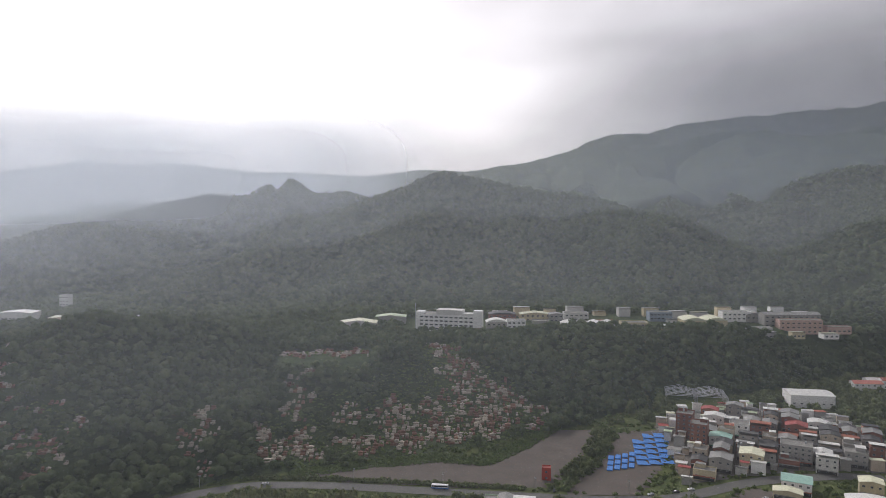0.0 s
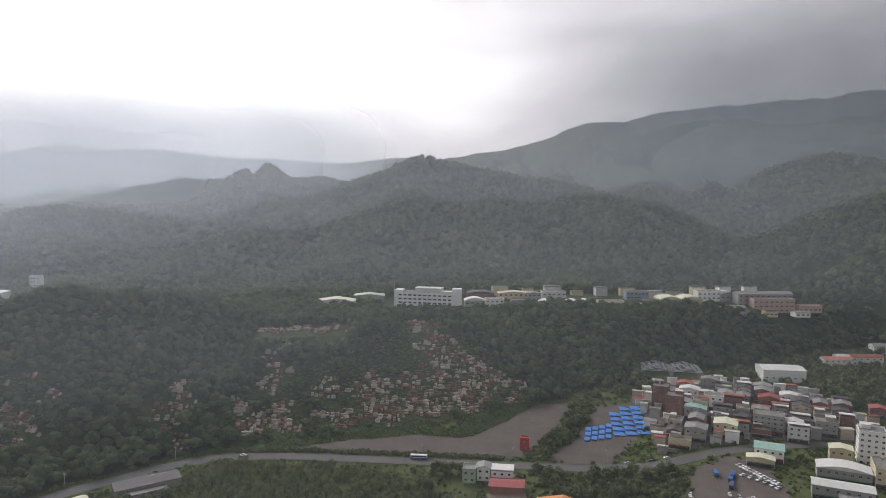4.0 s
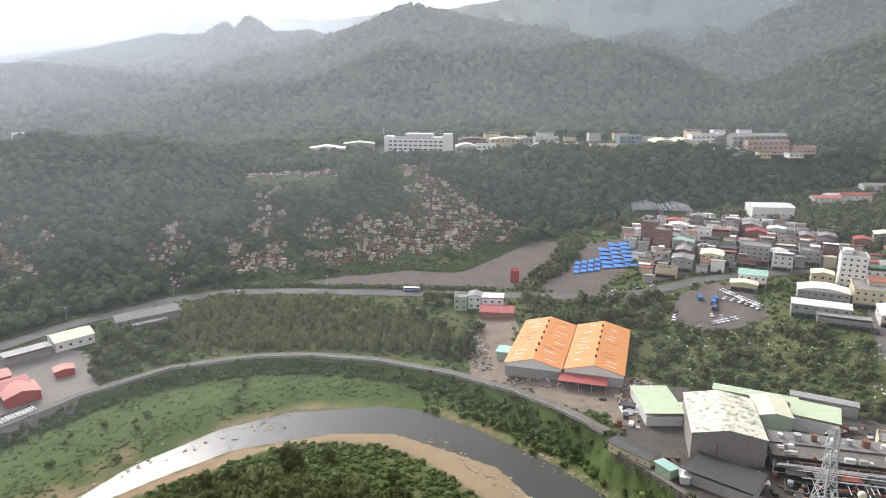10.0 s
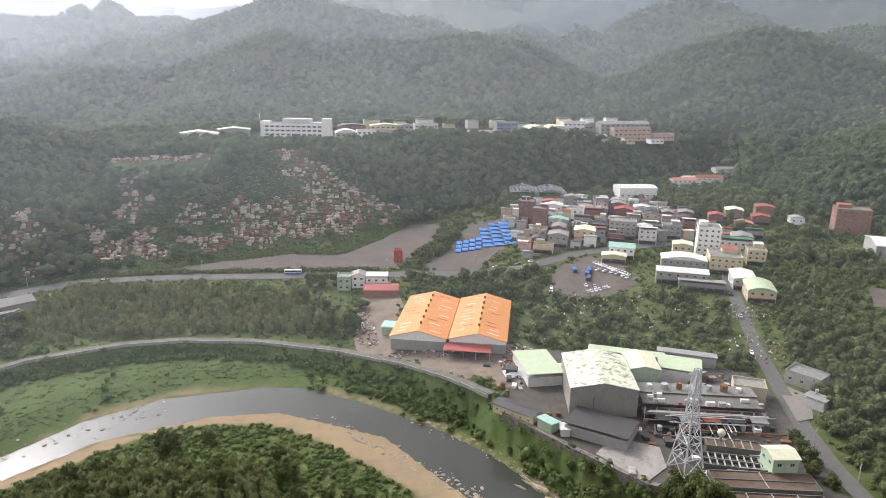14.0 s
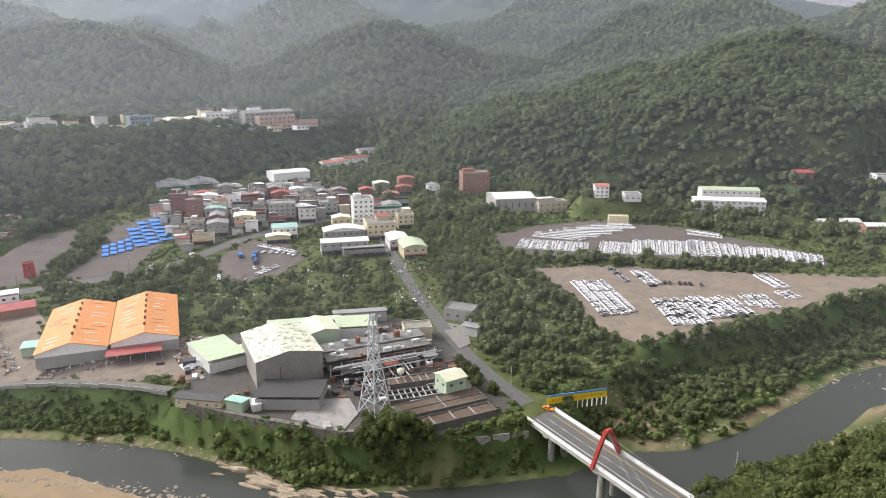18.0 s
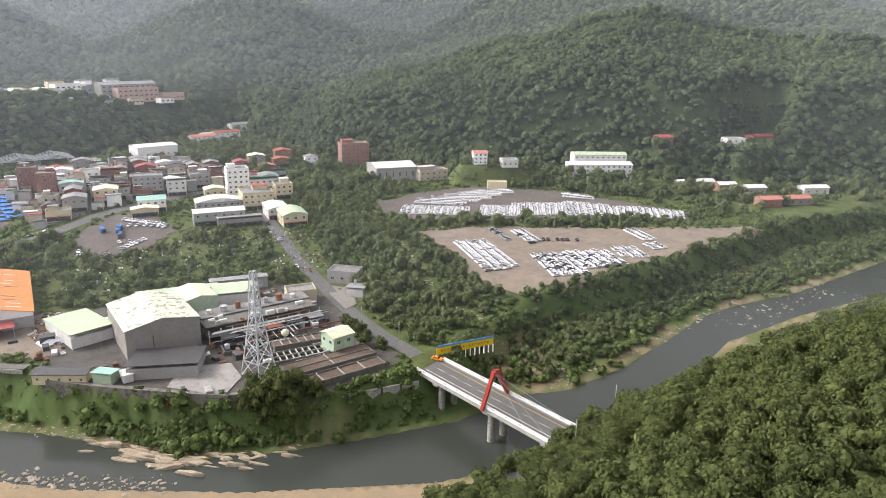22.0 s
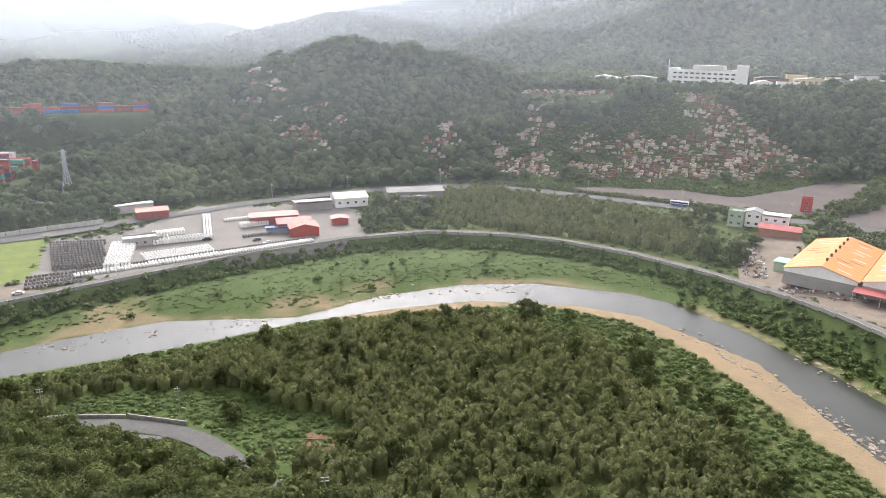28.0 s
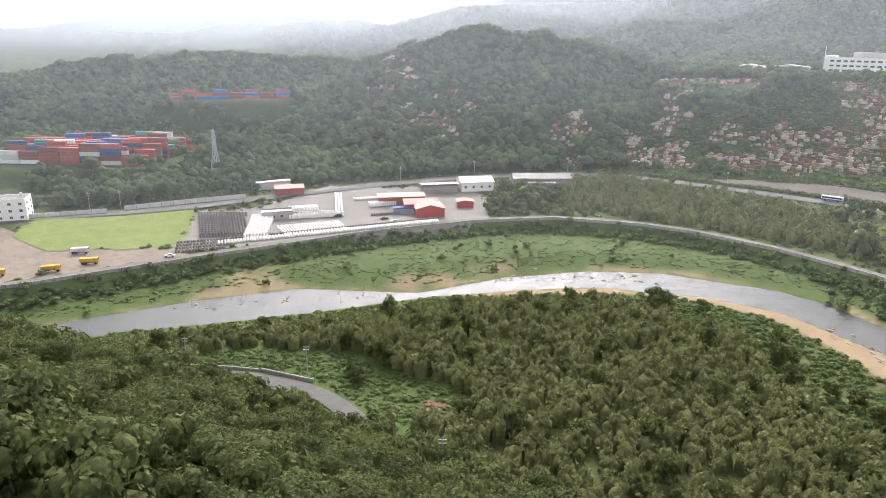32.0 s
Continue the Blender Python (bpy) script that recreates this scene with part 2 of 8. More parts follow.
RIVER_ROAD = [(-200, 96), (-176, 110), (-157, 120), (-140, 127), (-122, 130), (-111, 128.5), (-101, 124.5), (-90, 119), (-76, 111), (-55, 105), (0, 102), (60, 96), (120, 84), (160, 74), (200, 62), (260, 50), (330, 24)]


def smooth(v, a, b):
    s = np.clip((np.asarray(v, float) - a) / (b - a), 0, 1)
    return s * s * (3 - 2 * s)


def line_dist(X, Y, line, along=False):
    """Distance to a polyline; with along also the interpolated index."""
    best, where = np.full(np.shape(X), 1e9), np.zeros(np.shape(X))
    for i, (a, b) in enumerate(zip(line, line[1:])):
        dx, dy = b[0] - a[0], b[1] - a[1]
        s = np.clip(((X - a[0]) * dx + (Y - a[1]) * dy) / (dx * dx + dy * dy), 0, 1)
        d = np.hypot(X - a[0] - s * dx, Y - a[1] - s * dy)
        where = np.where(d < best, i + s, where)
        best = np.minimum(best, d)
    return (best, where) if along else best


def inside(X, Y, poly):
    X, Y = np.asarray(X, float), np.asarray(Y, float)
    res = np.zeros(X.shape, bool)
    for (x0, y0), (x1, y1) in zip(poly, poly[1:] + poly[:1]):
        if y0 == y1:
            continue
        cross = (y0 > Y) != (y1 > Y)
        res ^= cross & (X < (x1 - x0) * (Y - y0) / (y1 - y0) + x0)
    return res


def value_noise(X, Y, size, seed=0):
    """Smooth value noise in 0..1."""
    u, v = np.asarray(X, float) / size, np.asarray(Y, float) / size
    i, j = np.floor(u).astype(np.int64), np.floor(v).astype(np.int64)
    fu, fv = u - i, v - j
    fu, fv = fu * fu * (3 - 2 * fu), fv * fv * (3 - 2 * fv)

    def h(a, b):
        n = (a * 374761393 + b * 668265263 + seed * 974711) & 0xFFFFFFFF
        n = ((n ^ (n >> 13)) * 1274126177) & 0xFFFFFFFF
        return ((n ^ (n >> 16)) & 0xFFFF) / 65535.0

    return (h(i, j) * (1 - fu) + h(i + 1, j) * fu) * (1 - fv) + (h(i, j + 1) * (1 - fu) + h(i + 1, j + 1) * fu) * fv


def fractal(X, Y, size, octaves=4, seed=0):
    s, a, t = 0, 1.0, 0
    for k in range(octaves):
        s, t = s + a * value_noise(X, Y, size / 2 ** k, seed + k), t + a
        a *= 0.5
    return s / t - 0.5


# crest lines: (x, y, height), then the fall per metre to the side
RIDGES = [
    ([(-345, 1097, 96), (-292, 1266, 138), (-126, 1444, 193), (-10, 1495, 243), (52, 1499, 254), (120, 1480, 226), (230, 1500, 205), (330, 1600, 200)], 0.34),
    ([(0, 1480, 248), (-40, 1200, 165), (-90, 980, 95)], 0.36),
    ([(230, 1500, 204), (336, 1120, 172), (300, 950, 112), (270, 860, 80)], 0.34),
    ([(120, 1480, 230), (130, 1200, 160), (100, 960, 96)], 0.36),
    ([(-870, 1250, 110), (-793, 1390, 160), (-729, 1646, 192), (-640, 1780, 218), (-606, 1801, 228), (-536, 1823, 212), (-500, 1834, 226), (-470, 1840, 238), (-445, 1848, 222), (-418, 1853, 252), (-395, 1858, 246), (-350, 1868, 220), (-258, 1882, 238), (-166, 1893, 204)], 0.33),
    ([(140, 2596, 322), (411, 2567, 392), (651, 2517, 445), (1016, 2393, 490), (1405, 2188, 520), (1800, 1800, 480), (2300, 1270, 420)], 0.3),
    ([(1016, 2393, 480), (900, 1500, 290), (780, 1080, 215), (692, 918, 196), (600, 780, 120), (500, 690, 62)], 0.36),
    ([(651, 2517, 440), (560, 1700, 230), (480, 1150, 120), (440, 900, 86)], 0.3),
    ([(470, 455, 36), (560, 440, 74), (671, 436, 128), (816, 380, 184), (840, 322, 176), (900, 202, 166), (1000, 100, 150)], 0.5),
    ([(816, 380, 184), (1100, 600, 240), (1400, 1000, 330)], 0.36),
    ([(900, 202, 160), (1250, 330, 240), (1500, 300, 250)], 0.36),
    ([(-2178, 3355, 350), (-1859, 3542, 440), (-1355, 3763, 430), (-920, 3893, 392), (-543, 3963, 372), (-168, 3996, 408), (209, 3994, 380), (900, 3900, 520)], 0.2),
    ([(-3300, 500, 90), (-1924, 1067, 105), (-1780, 1293, 156), (-1528, 1583, 188), (-1339, 1745, 138), (-1198, 1845, 112), (-900, 1900, 120)], 0.25),
    ([(-900, 300, 55), (-701, 387, 58), (-671, 436, 64), (-566, 566, 84), (-520, 600, 78), (-430, 640, 64), (-330, 600, 76)], 0.36),
    ([(-345, 540, 78), (-290, 560, 97), (-250, 585, 98), (-200, 630, 82), (-150, 650, 70)], 0.5),
]
PLATEAU_FRONT = [(-900, 720), (-330, 640), (-170, 540), (-135, 470), (-60, 478), (20, 488), (60, 510), (125, 556), (200, 590), (300, 618), (380, 662), (440, 690), (480, 720)]
FLAT = TERRACE_EDGE + [(860, -40), (690, 45), (590, 150), (540, 235), (500, 330), (470, 430), (440, 500), (470, 600), (490, 720), (420, 690), (300, 625), (215, 600), (125, 556), (20, 500),
                       (-100, 462), (-150, 448), (-212, 396), (-262, 330), (-300, 262), (-340, 200), (-420, 60), (-520, -255)]
# level yards cut into the slopes: outline and height
PADS = [([(-490, 205), (-458, 200), (-364, 260), (-384, 350), (-510, 315)], 23.0), ([(-524, 396), (-505, 378), (-420, 458), (-442, 482)], 47.0),
        ([(480, 250), (535, 190), (560, 215), (505, 275)], 27.0), ([(435, 320), (470, 280), (480, 290), (445, 330)], 36.0),
        ([(600, 152), (640, 140), (682, 146), (674, 172), (612, 182)], 46.0), ([(566, 205), (582, 205), (582, 219), (566, 219)], 48.0)]


def land(X, Y):
    """Height of the ground in metres over the river."""
    X, Y = np.asarray(X, float), np.asarray(Y, float)
    d_far, d_near, d_edge = line_dist(X, Y, FAR_BANK), line_dist(X, Y, NEAR_BANK), line_dist(X, Y, TERRACE_EDGE)
    water = inside(X, Y, FAR_BANK + NEAR_BANK[::-1])
    low = inside(X, Y, FAR_BANK + TERRACE_EDGE[::-1])
    south = inside(X, Y, NEAR_BANK)
    # the north side: terrace, plateau, mountains
    top = 9 + 4.5 * smooth(X, 20, 80) + 0.7 * smooth(X, 140, 180) + 5.5 * smooth(X + (Y - 150) * 0.3, 225, 285)
    north = top + (5 - 4.5 * smooth(X, 20, 80)) * smooth(d_edge, 18, 90) + 4.0 * smooth(Y, 430, 560)
    fx, fy = zip(*PLATEAU_FRONT)
    foot = np.interp(X, fx, fy)
    wide = np.interp(X, (-400, -150, -60, 60, 200, 300, 480), (150, 120, 130, 150, 90, 70, 90))
    rise = np.interp(X, (-700, -500, -250, -100, 300, 400, 450, 500), (20, 26, 40, 50, 46, 42, 32, 0))
    north = north + rise * smooth(Y, foot - 4, foot + wide) + fractal(X, Y, 60, 3, 5) * 5 * smooth(Y - foot, 5, 40)
    hill, drop = np.full(X.shape, -50.0), np.zeros(X.shape)
    for crest, fall in RIDGES:
        d, w = line_dist(X, Y, [(p[0], p[1]) for p in crest], True)
        z = np.interp(w, range(len(crest)), [p[2] for p in crest])
        round_off = 14 + 0.1 * z
        h = z - fall * (np.sqrt(d * d + round_off * round_off) - round_off)
        drop = np.where(h > hill, z - h, drop)
        k = 14.0
        hi, lo = np.maximum(hill, h), np.minimum(hill, h)
        hill = hi + np.log1p(np.exp(np.clip((lo - hi) / k, -30, 0))) * k * 0.6
    far = np.hypot(X, Y)
    gully = fractal(X + 30 * fractal(X, Y, 160, 2, 3), Y, 210, 5, 11)
    hill = hill + gully * np.clip(hill - north, 0, 130) * 0.55
    # ravines that start below the crests
    bend = 60 * fractal(X, Y, 220, 2, 61)
    ravine = 1 - np.clip(np.abs(fractal(X + bend, Y * 0.6 + bend, 260, 3, 62)) / 0.11, 0, 1)
    hill = hill - ravine * np.clip((drop - 8) * 0.6, 0, 42) * smooth(far, 560, 900)
    # knolls and spurs of the lower hills
    knoll = fractal(X + 18 * fractal(X, Y, 70, 2, 81), Y, 105, 3, 82)
    hill = hill + knoll * np.clip(hill - north - 4, 0, 40) * 0.75 * (1 - smooth(far, 900, 1300))
    free = np.where(inside(X, Y, FLAT), 0, smooth(line_dist(X, Y, FLAT + FLAT[:1]), 0, 55))
    north = north + np.maximum(hill - north, 0) * free
    for outline, level in PADS:
        off = np.where(inside(X, Y, outline), 0, line_dist(X, Y, outline + outline[:1]))
        north = north + (level - north) * (1 - smooth(off, 0, 14))
    # strip between the river and the terrace
    flood = 0.06 + 0.6 * smooth(d_far, 0, 5) + 2.6 * smooth(d_far, 2, 22) + fractal(X, Y, 25, 3, 2) * 1.2 * smooth(d_far, 1, 8)
    slope = np.interp(X, (-100, 60, 80, 122, 140, 200, 300), (9, 9, 4, 4, 6, 12, 16))
    low_z = flood + (top - flood) * smooth(-d_edge, -slope, -1.0)
    z = np.where(low, low_z, north)
    # the south side: sand, bamboo ground, wooded hill
    y0 = np.interp(X, (-260, -150, -60, 0, 115, 190, 300, 430, 600), (60, 108, 110, 106, 92, 80, 44, 0, -60))
    s = 0.06 + 0.5 * smooth(d_near, 0, 6) + 4.5 * smooth(d_near, 3, 45) + 6 * smooth(y0 + 14 - Y, 0, 20) + 0.62 * np.maximum(0, y0 - Y) + fractal(X, Y, 40, 3, 8) * 2 * smooth(d_near, 15, 50)
    z = np.where(south, np.minimum(s, 62 + 0.05 * (s - 62)), z)
    z = np.where(water, 0.06 - 0.09 * np.minimum(np.minimum(d_far, d_near), 5) - 1.3 * smooth(np.minimum(d_far, d_near), 2, 10), z)
    return z


def mesh_from(name, verts, faces, mat=None, smooth_shade=False):
    """A mesh from arrays; faces all with the same number of corners."""
    verts, faces = np.asarray(verts, np.float32), np.asarray(faces, np.int32)
    me = bpy.data.meshes.new(name)
    k = faces.shape[1]
    me.vertices.add(len(verts))
    me.vertices.foreach_set("co", verts.ravel())
    me.loops.add(faces.size)
    me.loops.foreach_set("vertex_index", faces.ravel())
    me.polygons.add(len(faces))
    me.polygons.foreach_set("loop_start", np.arange(0, faces.size, k, dtype=np.int32))
    me.polygons.foreach_set("use_smooth", np.full(len(faces), smooth_shade))
    me.update(calc_edges=True)
    if mat:
        me.materials.append(mat)
    return me


# ---- ground sheet ----
def steps(*pieces):
    out = []
    for a, b, s in pieces:
        out += list(np.arange(a, b, s))
    return np.array(out + [pieces[-1][1]])


gx = steps((-4400, -1900, 100), (-1900, -1450, 25), (-1450, -900, 11), (-900, -420, 8), (-420, 560, 3.6), (560, 1000, 8), (1000, 1900, 30), (1900, 3600, 100))
gy = steps((-1500, -300, 100), (-300, -20, 20), (-20, 660, 3.6), (660, 1560, 8), (1560, 2000, 11), (2000, 2700, 22), (2700, 4500, 60))
GX, GY = np.meshgrid(gx, gy)
GZ = land(GX, GY)
GZ0 = GZ.copy()


def ground(x, y):
    """Height of the ground sheet at a place."""
    i, j = min(max(int(np.searchsorted(gx, x)) - 1, 0), len(gx) - 2), min(max(int(np.searchsorted(gy, y)) - 1, 0), len(gy) - 2)
    u, v = (x - gx[i]) / (gx[i + 1] - gx[i]), (y - gy[j]) / (gy[j + 1] - gy[j])
    return float((GZ0[j, i] * (1 - u) + GZ0[j, i + 1] * u) * (1 - v) + (GZ0[j + 1, i] * (1 - u) + GZ0[j + 1, i + 1] * u) * v)


def canopy(X, Y, cell, height, seed):
    """Domes of tree crowns over the far woods."""
    i, j = np.floor(X / cell).astype(np.int64), np.floor(Y / cell).astype(np.int64)
    best = np.zeros(X.shape)
    for a in (-1, 0, 1):
        for b in (-1, 0, 1):
            ci, cj = i + a, j + b
            n = ((ci * 73856093) ^ (cj * 19349663) ^ seed) & 0xFFFFFF
            r1, r2, r3 = (n * 7919 % 1009) / 1009, (n * 104729 % 1013) / 1013, (n * 1299709 % 1019) / 1019
            d = np.hypot(X - (ci + 0.15 + 0.7 * r1) * cell, Y - (cj + 0.15 + 0.7 * r2) * cell) / (cell * (0.62 + 0.3 * r3))
            best = np.maximum(best, (0.55 + 0.45 * r3) * np.sqrt(np.clip(1 - d * d, 0, 1)))
    return best * height


WATER = inside(GX, GY, FAR_BANK + NEAR_BANK[::-1])
LOW = inside(GX, GY, FAR_BANK + TERRACE_EDGE[::-1]) & ~WATER
SOUTH = inside(GX, GY, NEAR_BANK)
far_woods = (smooth(GY - np.interp(GX, (-900, -300, 200, 420, 470, 560, 900), (560, 700, 800, 780, 600, 380, 120)), 0, 25)) * (~LOW) * (~WATER) * (~SOUTH)
GZ = GZ + far_woods * smooth(np.hypot(GX, GY), 1990, 2120) * canopy(GX, GY, 13, 8.0, 77)
nx, ny = len(gx), len(gy)
idx = np.arange(nx * ny).reshape(ny, nx)
quads = np.stack([idx[:-1, :-1], idx[:-1, 1:], idx[1:, 1:], idx[1:, :-1]], -1).reshape(-1, 4)
ground_me = mesh_from("ground", np.stack([GX, GY, GZ], -1).reshape(-1, 3), quads, None, True)
in_sand = inside(GX, GY, NEAR_BANK[5:18] + SAND_INNER[::-1])
sand_side = np.where(in_sand, 1, -1) * line_dist(GX, GY, SAND_INNER) + 3.0 * (value_noise(GX, GY, 11, 43) - 0.5)
sand_mask = smooth(sand_side, -2.2, 2.2) * SOUTH
shore = line_dist(GX, GY, NEAR_BANK)
sand_mask = np.maximum(sand_mask * (in_sand | (shore > 6)), ((shore < 6) & inside(GX, GY, [(-70, 290), (20, 280), (75, 200), (118, 130), (112, 104), (80, 120), (40, 190), (-10, 250), (-60, 262)])) * 1.0)
uneven = value_noise(GX, GY, 14, 41) + 0.5 * value_noise(GX, GY, 6, 42)
bank_mask = np.clip(1.3 * uneven - 0.25 - line_dist(GX, GY, FAR_BANK) / np.where(GX > 190, 12.0, 6.0), 0, 1) * (~WATER)
for hx, hy, hr in ((-205, 180, 20), (-150, 226, 16), (-128, 262, 12), (96, 176, 16), (212, 118, 22), (250, 98, 16), (300, 92, 14), (345, 86, 14)):
    bank_mask = np.maximum(bank_mask, np.clip(1.5 * uneven - np.hypot(GX - hx, GY - hy) / hr, 0, 0.85) * (~WATER) * LOW)
bank_mask = np.maximum(bank_mask, np.clip(1.4 * uneven - 0.2 - shore / 7.0, 0, 1) * SOUTH * (GX > 215))
woods_mask = np.maximum(far_woods, (~inside(GX, GY, FLAT)) * (~LOW) * (~WATER) * (~SOUTH) * 1.0)
for nm, arr in (("woods", woods_mask), ("sand", np.maximum(sand_mask, 0.9 * bank_mask)), ("bed", WATER * smooth(np.minimum(line_dist(GX, GY, FAR_BANK), shore), 0.5, 5.0)), ("meadow", np.maximum(LOW * 1.0, inside(GX, GY, [(-172, 124), (-158, 146), (-128, 157), (-82, 157), (-66, 142), (-70, 104), (-85, 104), (-112, 108), (-142, 106)]) * 1.0))):
    at = ground_me.attributes.new(nm, "FLOAT", "POINT")
    at.data.foreach_set("value", np.asarray(arr, np.float32).ravel())


def ground_material():
    m = bpy.data.materials.new("ground_cover")
    m.use_nodes = True
    nt = m.node_tree
    b = nt.nodes["Principled BSDF"]
    b.inputs["Roughness"].default_value, b.inputs["Specular IOR Level"].default_value = 0.95, 0.1
    geo = node(nt, "ShaderNodeNewGeometry")

    def tex(scale, detail=5.0):
        n = node(nt, "ShaderNodeTexNoise", Scale=scale, Detail=detail, Roughness=0.65)
        nt.links.new(geo.outputs["Position"], n.inputs["Vector"])
        return n

    def mix(f, a, c):
        mx = node(nt, "ShaderNodeMix")
        mx.data_type = "RGBA"
        for sock, v in ((0, f), (6, a), (7, c)):
            if isinstance(v, tuple):
                mx.inputs[sock].default_value = (*v, 1)
            else:
                nt.links.new(v, mx.inputs[sock])
        return mx.outputs[2]

    def ramp(v, a, c):
        r = node(nt, "ShaderNodeMapRange")
        r.inputs["From Min"].default_value, r.inputs["From Max"].default_value = a, c
        nt.links.new(v, r.inputs["Value"])
        return r.outputs["Result"]

    def attr(nm):
        a = node(nt, "ShaderNodeAttribute")
        a.attribute_name = nm
        return a.outputs["Fac"]

    big, mid, small = tex(0.02).outputs["Fac"], tex(0.12).outputs["Fac"], tex(1.2).outputs["Fac"]
    scrub = mix(ramp(mid, 0.35, 0.65), (0.05, 0.075, 0.022), (0.12, 0.14, 0.05))
    scrub = mix(ramp(small, 0.4, 0.75), scrub, (0.09, 0.1, 0.045))
    mead = mix(ramp(big, 0.35, 0.65), (0.072, 0.109, 0.035), (0.096, 0.135, 0.046))
    mead = mix(ramp(mid, 0.45, 0.7), mead, (0.07, 0.1, 0.034))
    mead = mix(ramp(small, 0.5, 0.75), mead, (0.1, 0.138, 0.055))
    wood = mix(ramp(mid, 0.35, 0.65), (0.032, 0.05, 0.024), (0.075, 0.098, 0.043))
    wood = mix(ramp(big, 0.45, 0.7), wood, (0.082, 0.1, 0.046))
    wood = mix(ramp(small, 0.45, 0.75), wood, (0.034, 0.05, 0.024))
    sand = mix(ramp(mid, 0.35, 0.7), (0.315, 0.235, 0.142), (0.25, 0.195, 0.13))
    sand = mix(ramp(small, 0.55, 0.75), sand, (0.22, 0.19, 0.145))
    bed = mix(ramp(mid, 0.3, 0.7), (0.045, 0.05, 0.04), (0.1, 0.09, 0.07))
    col = mix(attr("meadow"), scrub, mead)
    col = mix(attr("woods"), col, wood)
    col = mix(attr("sand"), col, sand)
    col = mix(attr("bed"), col, bed)
    nt.links.new(col, b.inputs["Base Color"])
    bp = node(nt, "ShaderNodeBump", Strength=0.6, Distance=0.6)
    nt.links.new(small, bp.inputs["Height"])
    nt.links.new(bp.outputs["Normal"], b.inputs["Normal"])
    return m


ground_me.materials.append(ground_material())
ground_ob = tagged(new("ground", ground_me), "valley floor and wooded mountain slopes beyond the river", "ground", kind="structure")

# river surface
wm = bpy.data.materials.new("river_water")
wm.use_nodes = True
wb = wm.node_tree.nodes["Principled BSDF"]
wb.inputs["Base Color"].default_value = (0.045, 0.05, 0.042, 1)
wb.inputs["Roughness"].default_value = 0.16
wb.inputs["IOR"].default_value = 1.33
wb.inputs["Specular IOR Level"].default_value = 0.36
wgeo = node(wm.node_tree, "ShaderNodeNewGeometry")
wno = node(wm.node_tree, "ShaderNodeTexNoise", Scale=0.9, Detail=4.0)
wbp = node(wm.node_tree, "ShaderNodeBump", Strength=0.22, Distance=0.12)
wm.node_tree.links.new(wgeo.outputs["Position"], wno.inputs["Vector"])
wm.node_tree.links.new(wno.outputs["Fac"], wbp.inputs["Height"])
wm.node_tree.links.new(wbp.outputs["Normal"], wb.inputs["Normal"])
bm = bmesh.new()
bm.faces.new([bm.verts.new((x, y, 0.0)) for x, y in FAR_BANK + NEAR_BANK[::-1]])
bmesh.ops.triangulate(bm, faces=bm.faces[:])
me = bpy.data.meshes.new("river")
bm.to_mesh(me)
bm.free()
me.materials.append(wm)
tagged(new("river", me), "shallow grey-green river bending round a sand bar", "water", kind="structure")


# ---- roads ----
def strip(line, width, dz, name, mat, off=0.0, z_of=None):
    """A ribbon that follows a line on the land, off metres to its right."""
    pts = []
    for a, b in zip(line, line[1:]):
        n = max(1, int(math.dist(a, b) / 5))
        pts += [(a[0] + (b[0] - a[0]) * i / n, a[1] + (b[1] - a[1]) * i / n) for i in range(n)]
    pts.append(line[-1])
    P = np.array(pts)
    for _ in range(3):
        P[1:-1] = (P[:-2] + 2 * P[1:-1] + P[2:]) / 4
    T = np.gradient(P, axis=0)
    T /= np.linalg.norm(T, axis=1)[:, None]
    N = np.stack([T[:, 1], -T[:, 0]], 1)
    C = P + N * off
    zc = land(C[:, 0], C[:, 1]) if z_of is None else np.full(len(P), z_of)
    for _ in range(4):
        zc[1:-1] = (zc[:-2] + zc[1:-1] + zc[2:]) / 3
    rows = []
    for s in (-0.5, 0.5):
        Q = P + N * (off + s * width)
        rows.append(np.c_[Q, zc + dz])
    V = np.stack(rows, 1).reshape(-1, 3)
    n = len(P)
    F = [(2 * i, 2 * i + 1, 2 * i + 3, 2 * i + 2) for i in range(n - 1)]
    me = mesh_from(name, V, F, mat)
    return tagged(new(name, me), kind="structure")


tagged(strip(MAIN_ROAD, 11, 0.35, "main_road", MATS["asphalt"]), "grey asphalt main road along the foot of the hill", "road")
tagged(strip(STREET, 7, 0.3, "street", MATS["asphalt"]), "asphalt street from the bridge into the town", "road")
tagged(strip(LEVEE, 3.8, 0.4, "levee_road", MATS["concrete_dark"]), "narrow concrete road on top of the levee", "road")
tagged(strip(RIVER_ROAD, 6, 0.4, "river_road", MATS["asphalt"]), "narrow asphalt lane under the wooded hill", "road")


# ---- helpers for things ----
def part(name, bm, mat, parent=None, label="", smooth_shade=False):
    """Link a bmesh as one mesh object under a thing or a part."""
    me = bpy.data.meshes.new(name)
    bm.to_mesh(me)
    bm.free()
    if smooth_shade:
        me.shade_smooth()
    me.materials.append(MATS[mat] if isinstance(mat, str) else mat)
    ob = new(name, me)
    if parent:
        ob.parent = parent
    if label:
        tagged(ob, label)
    return ob


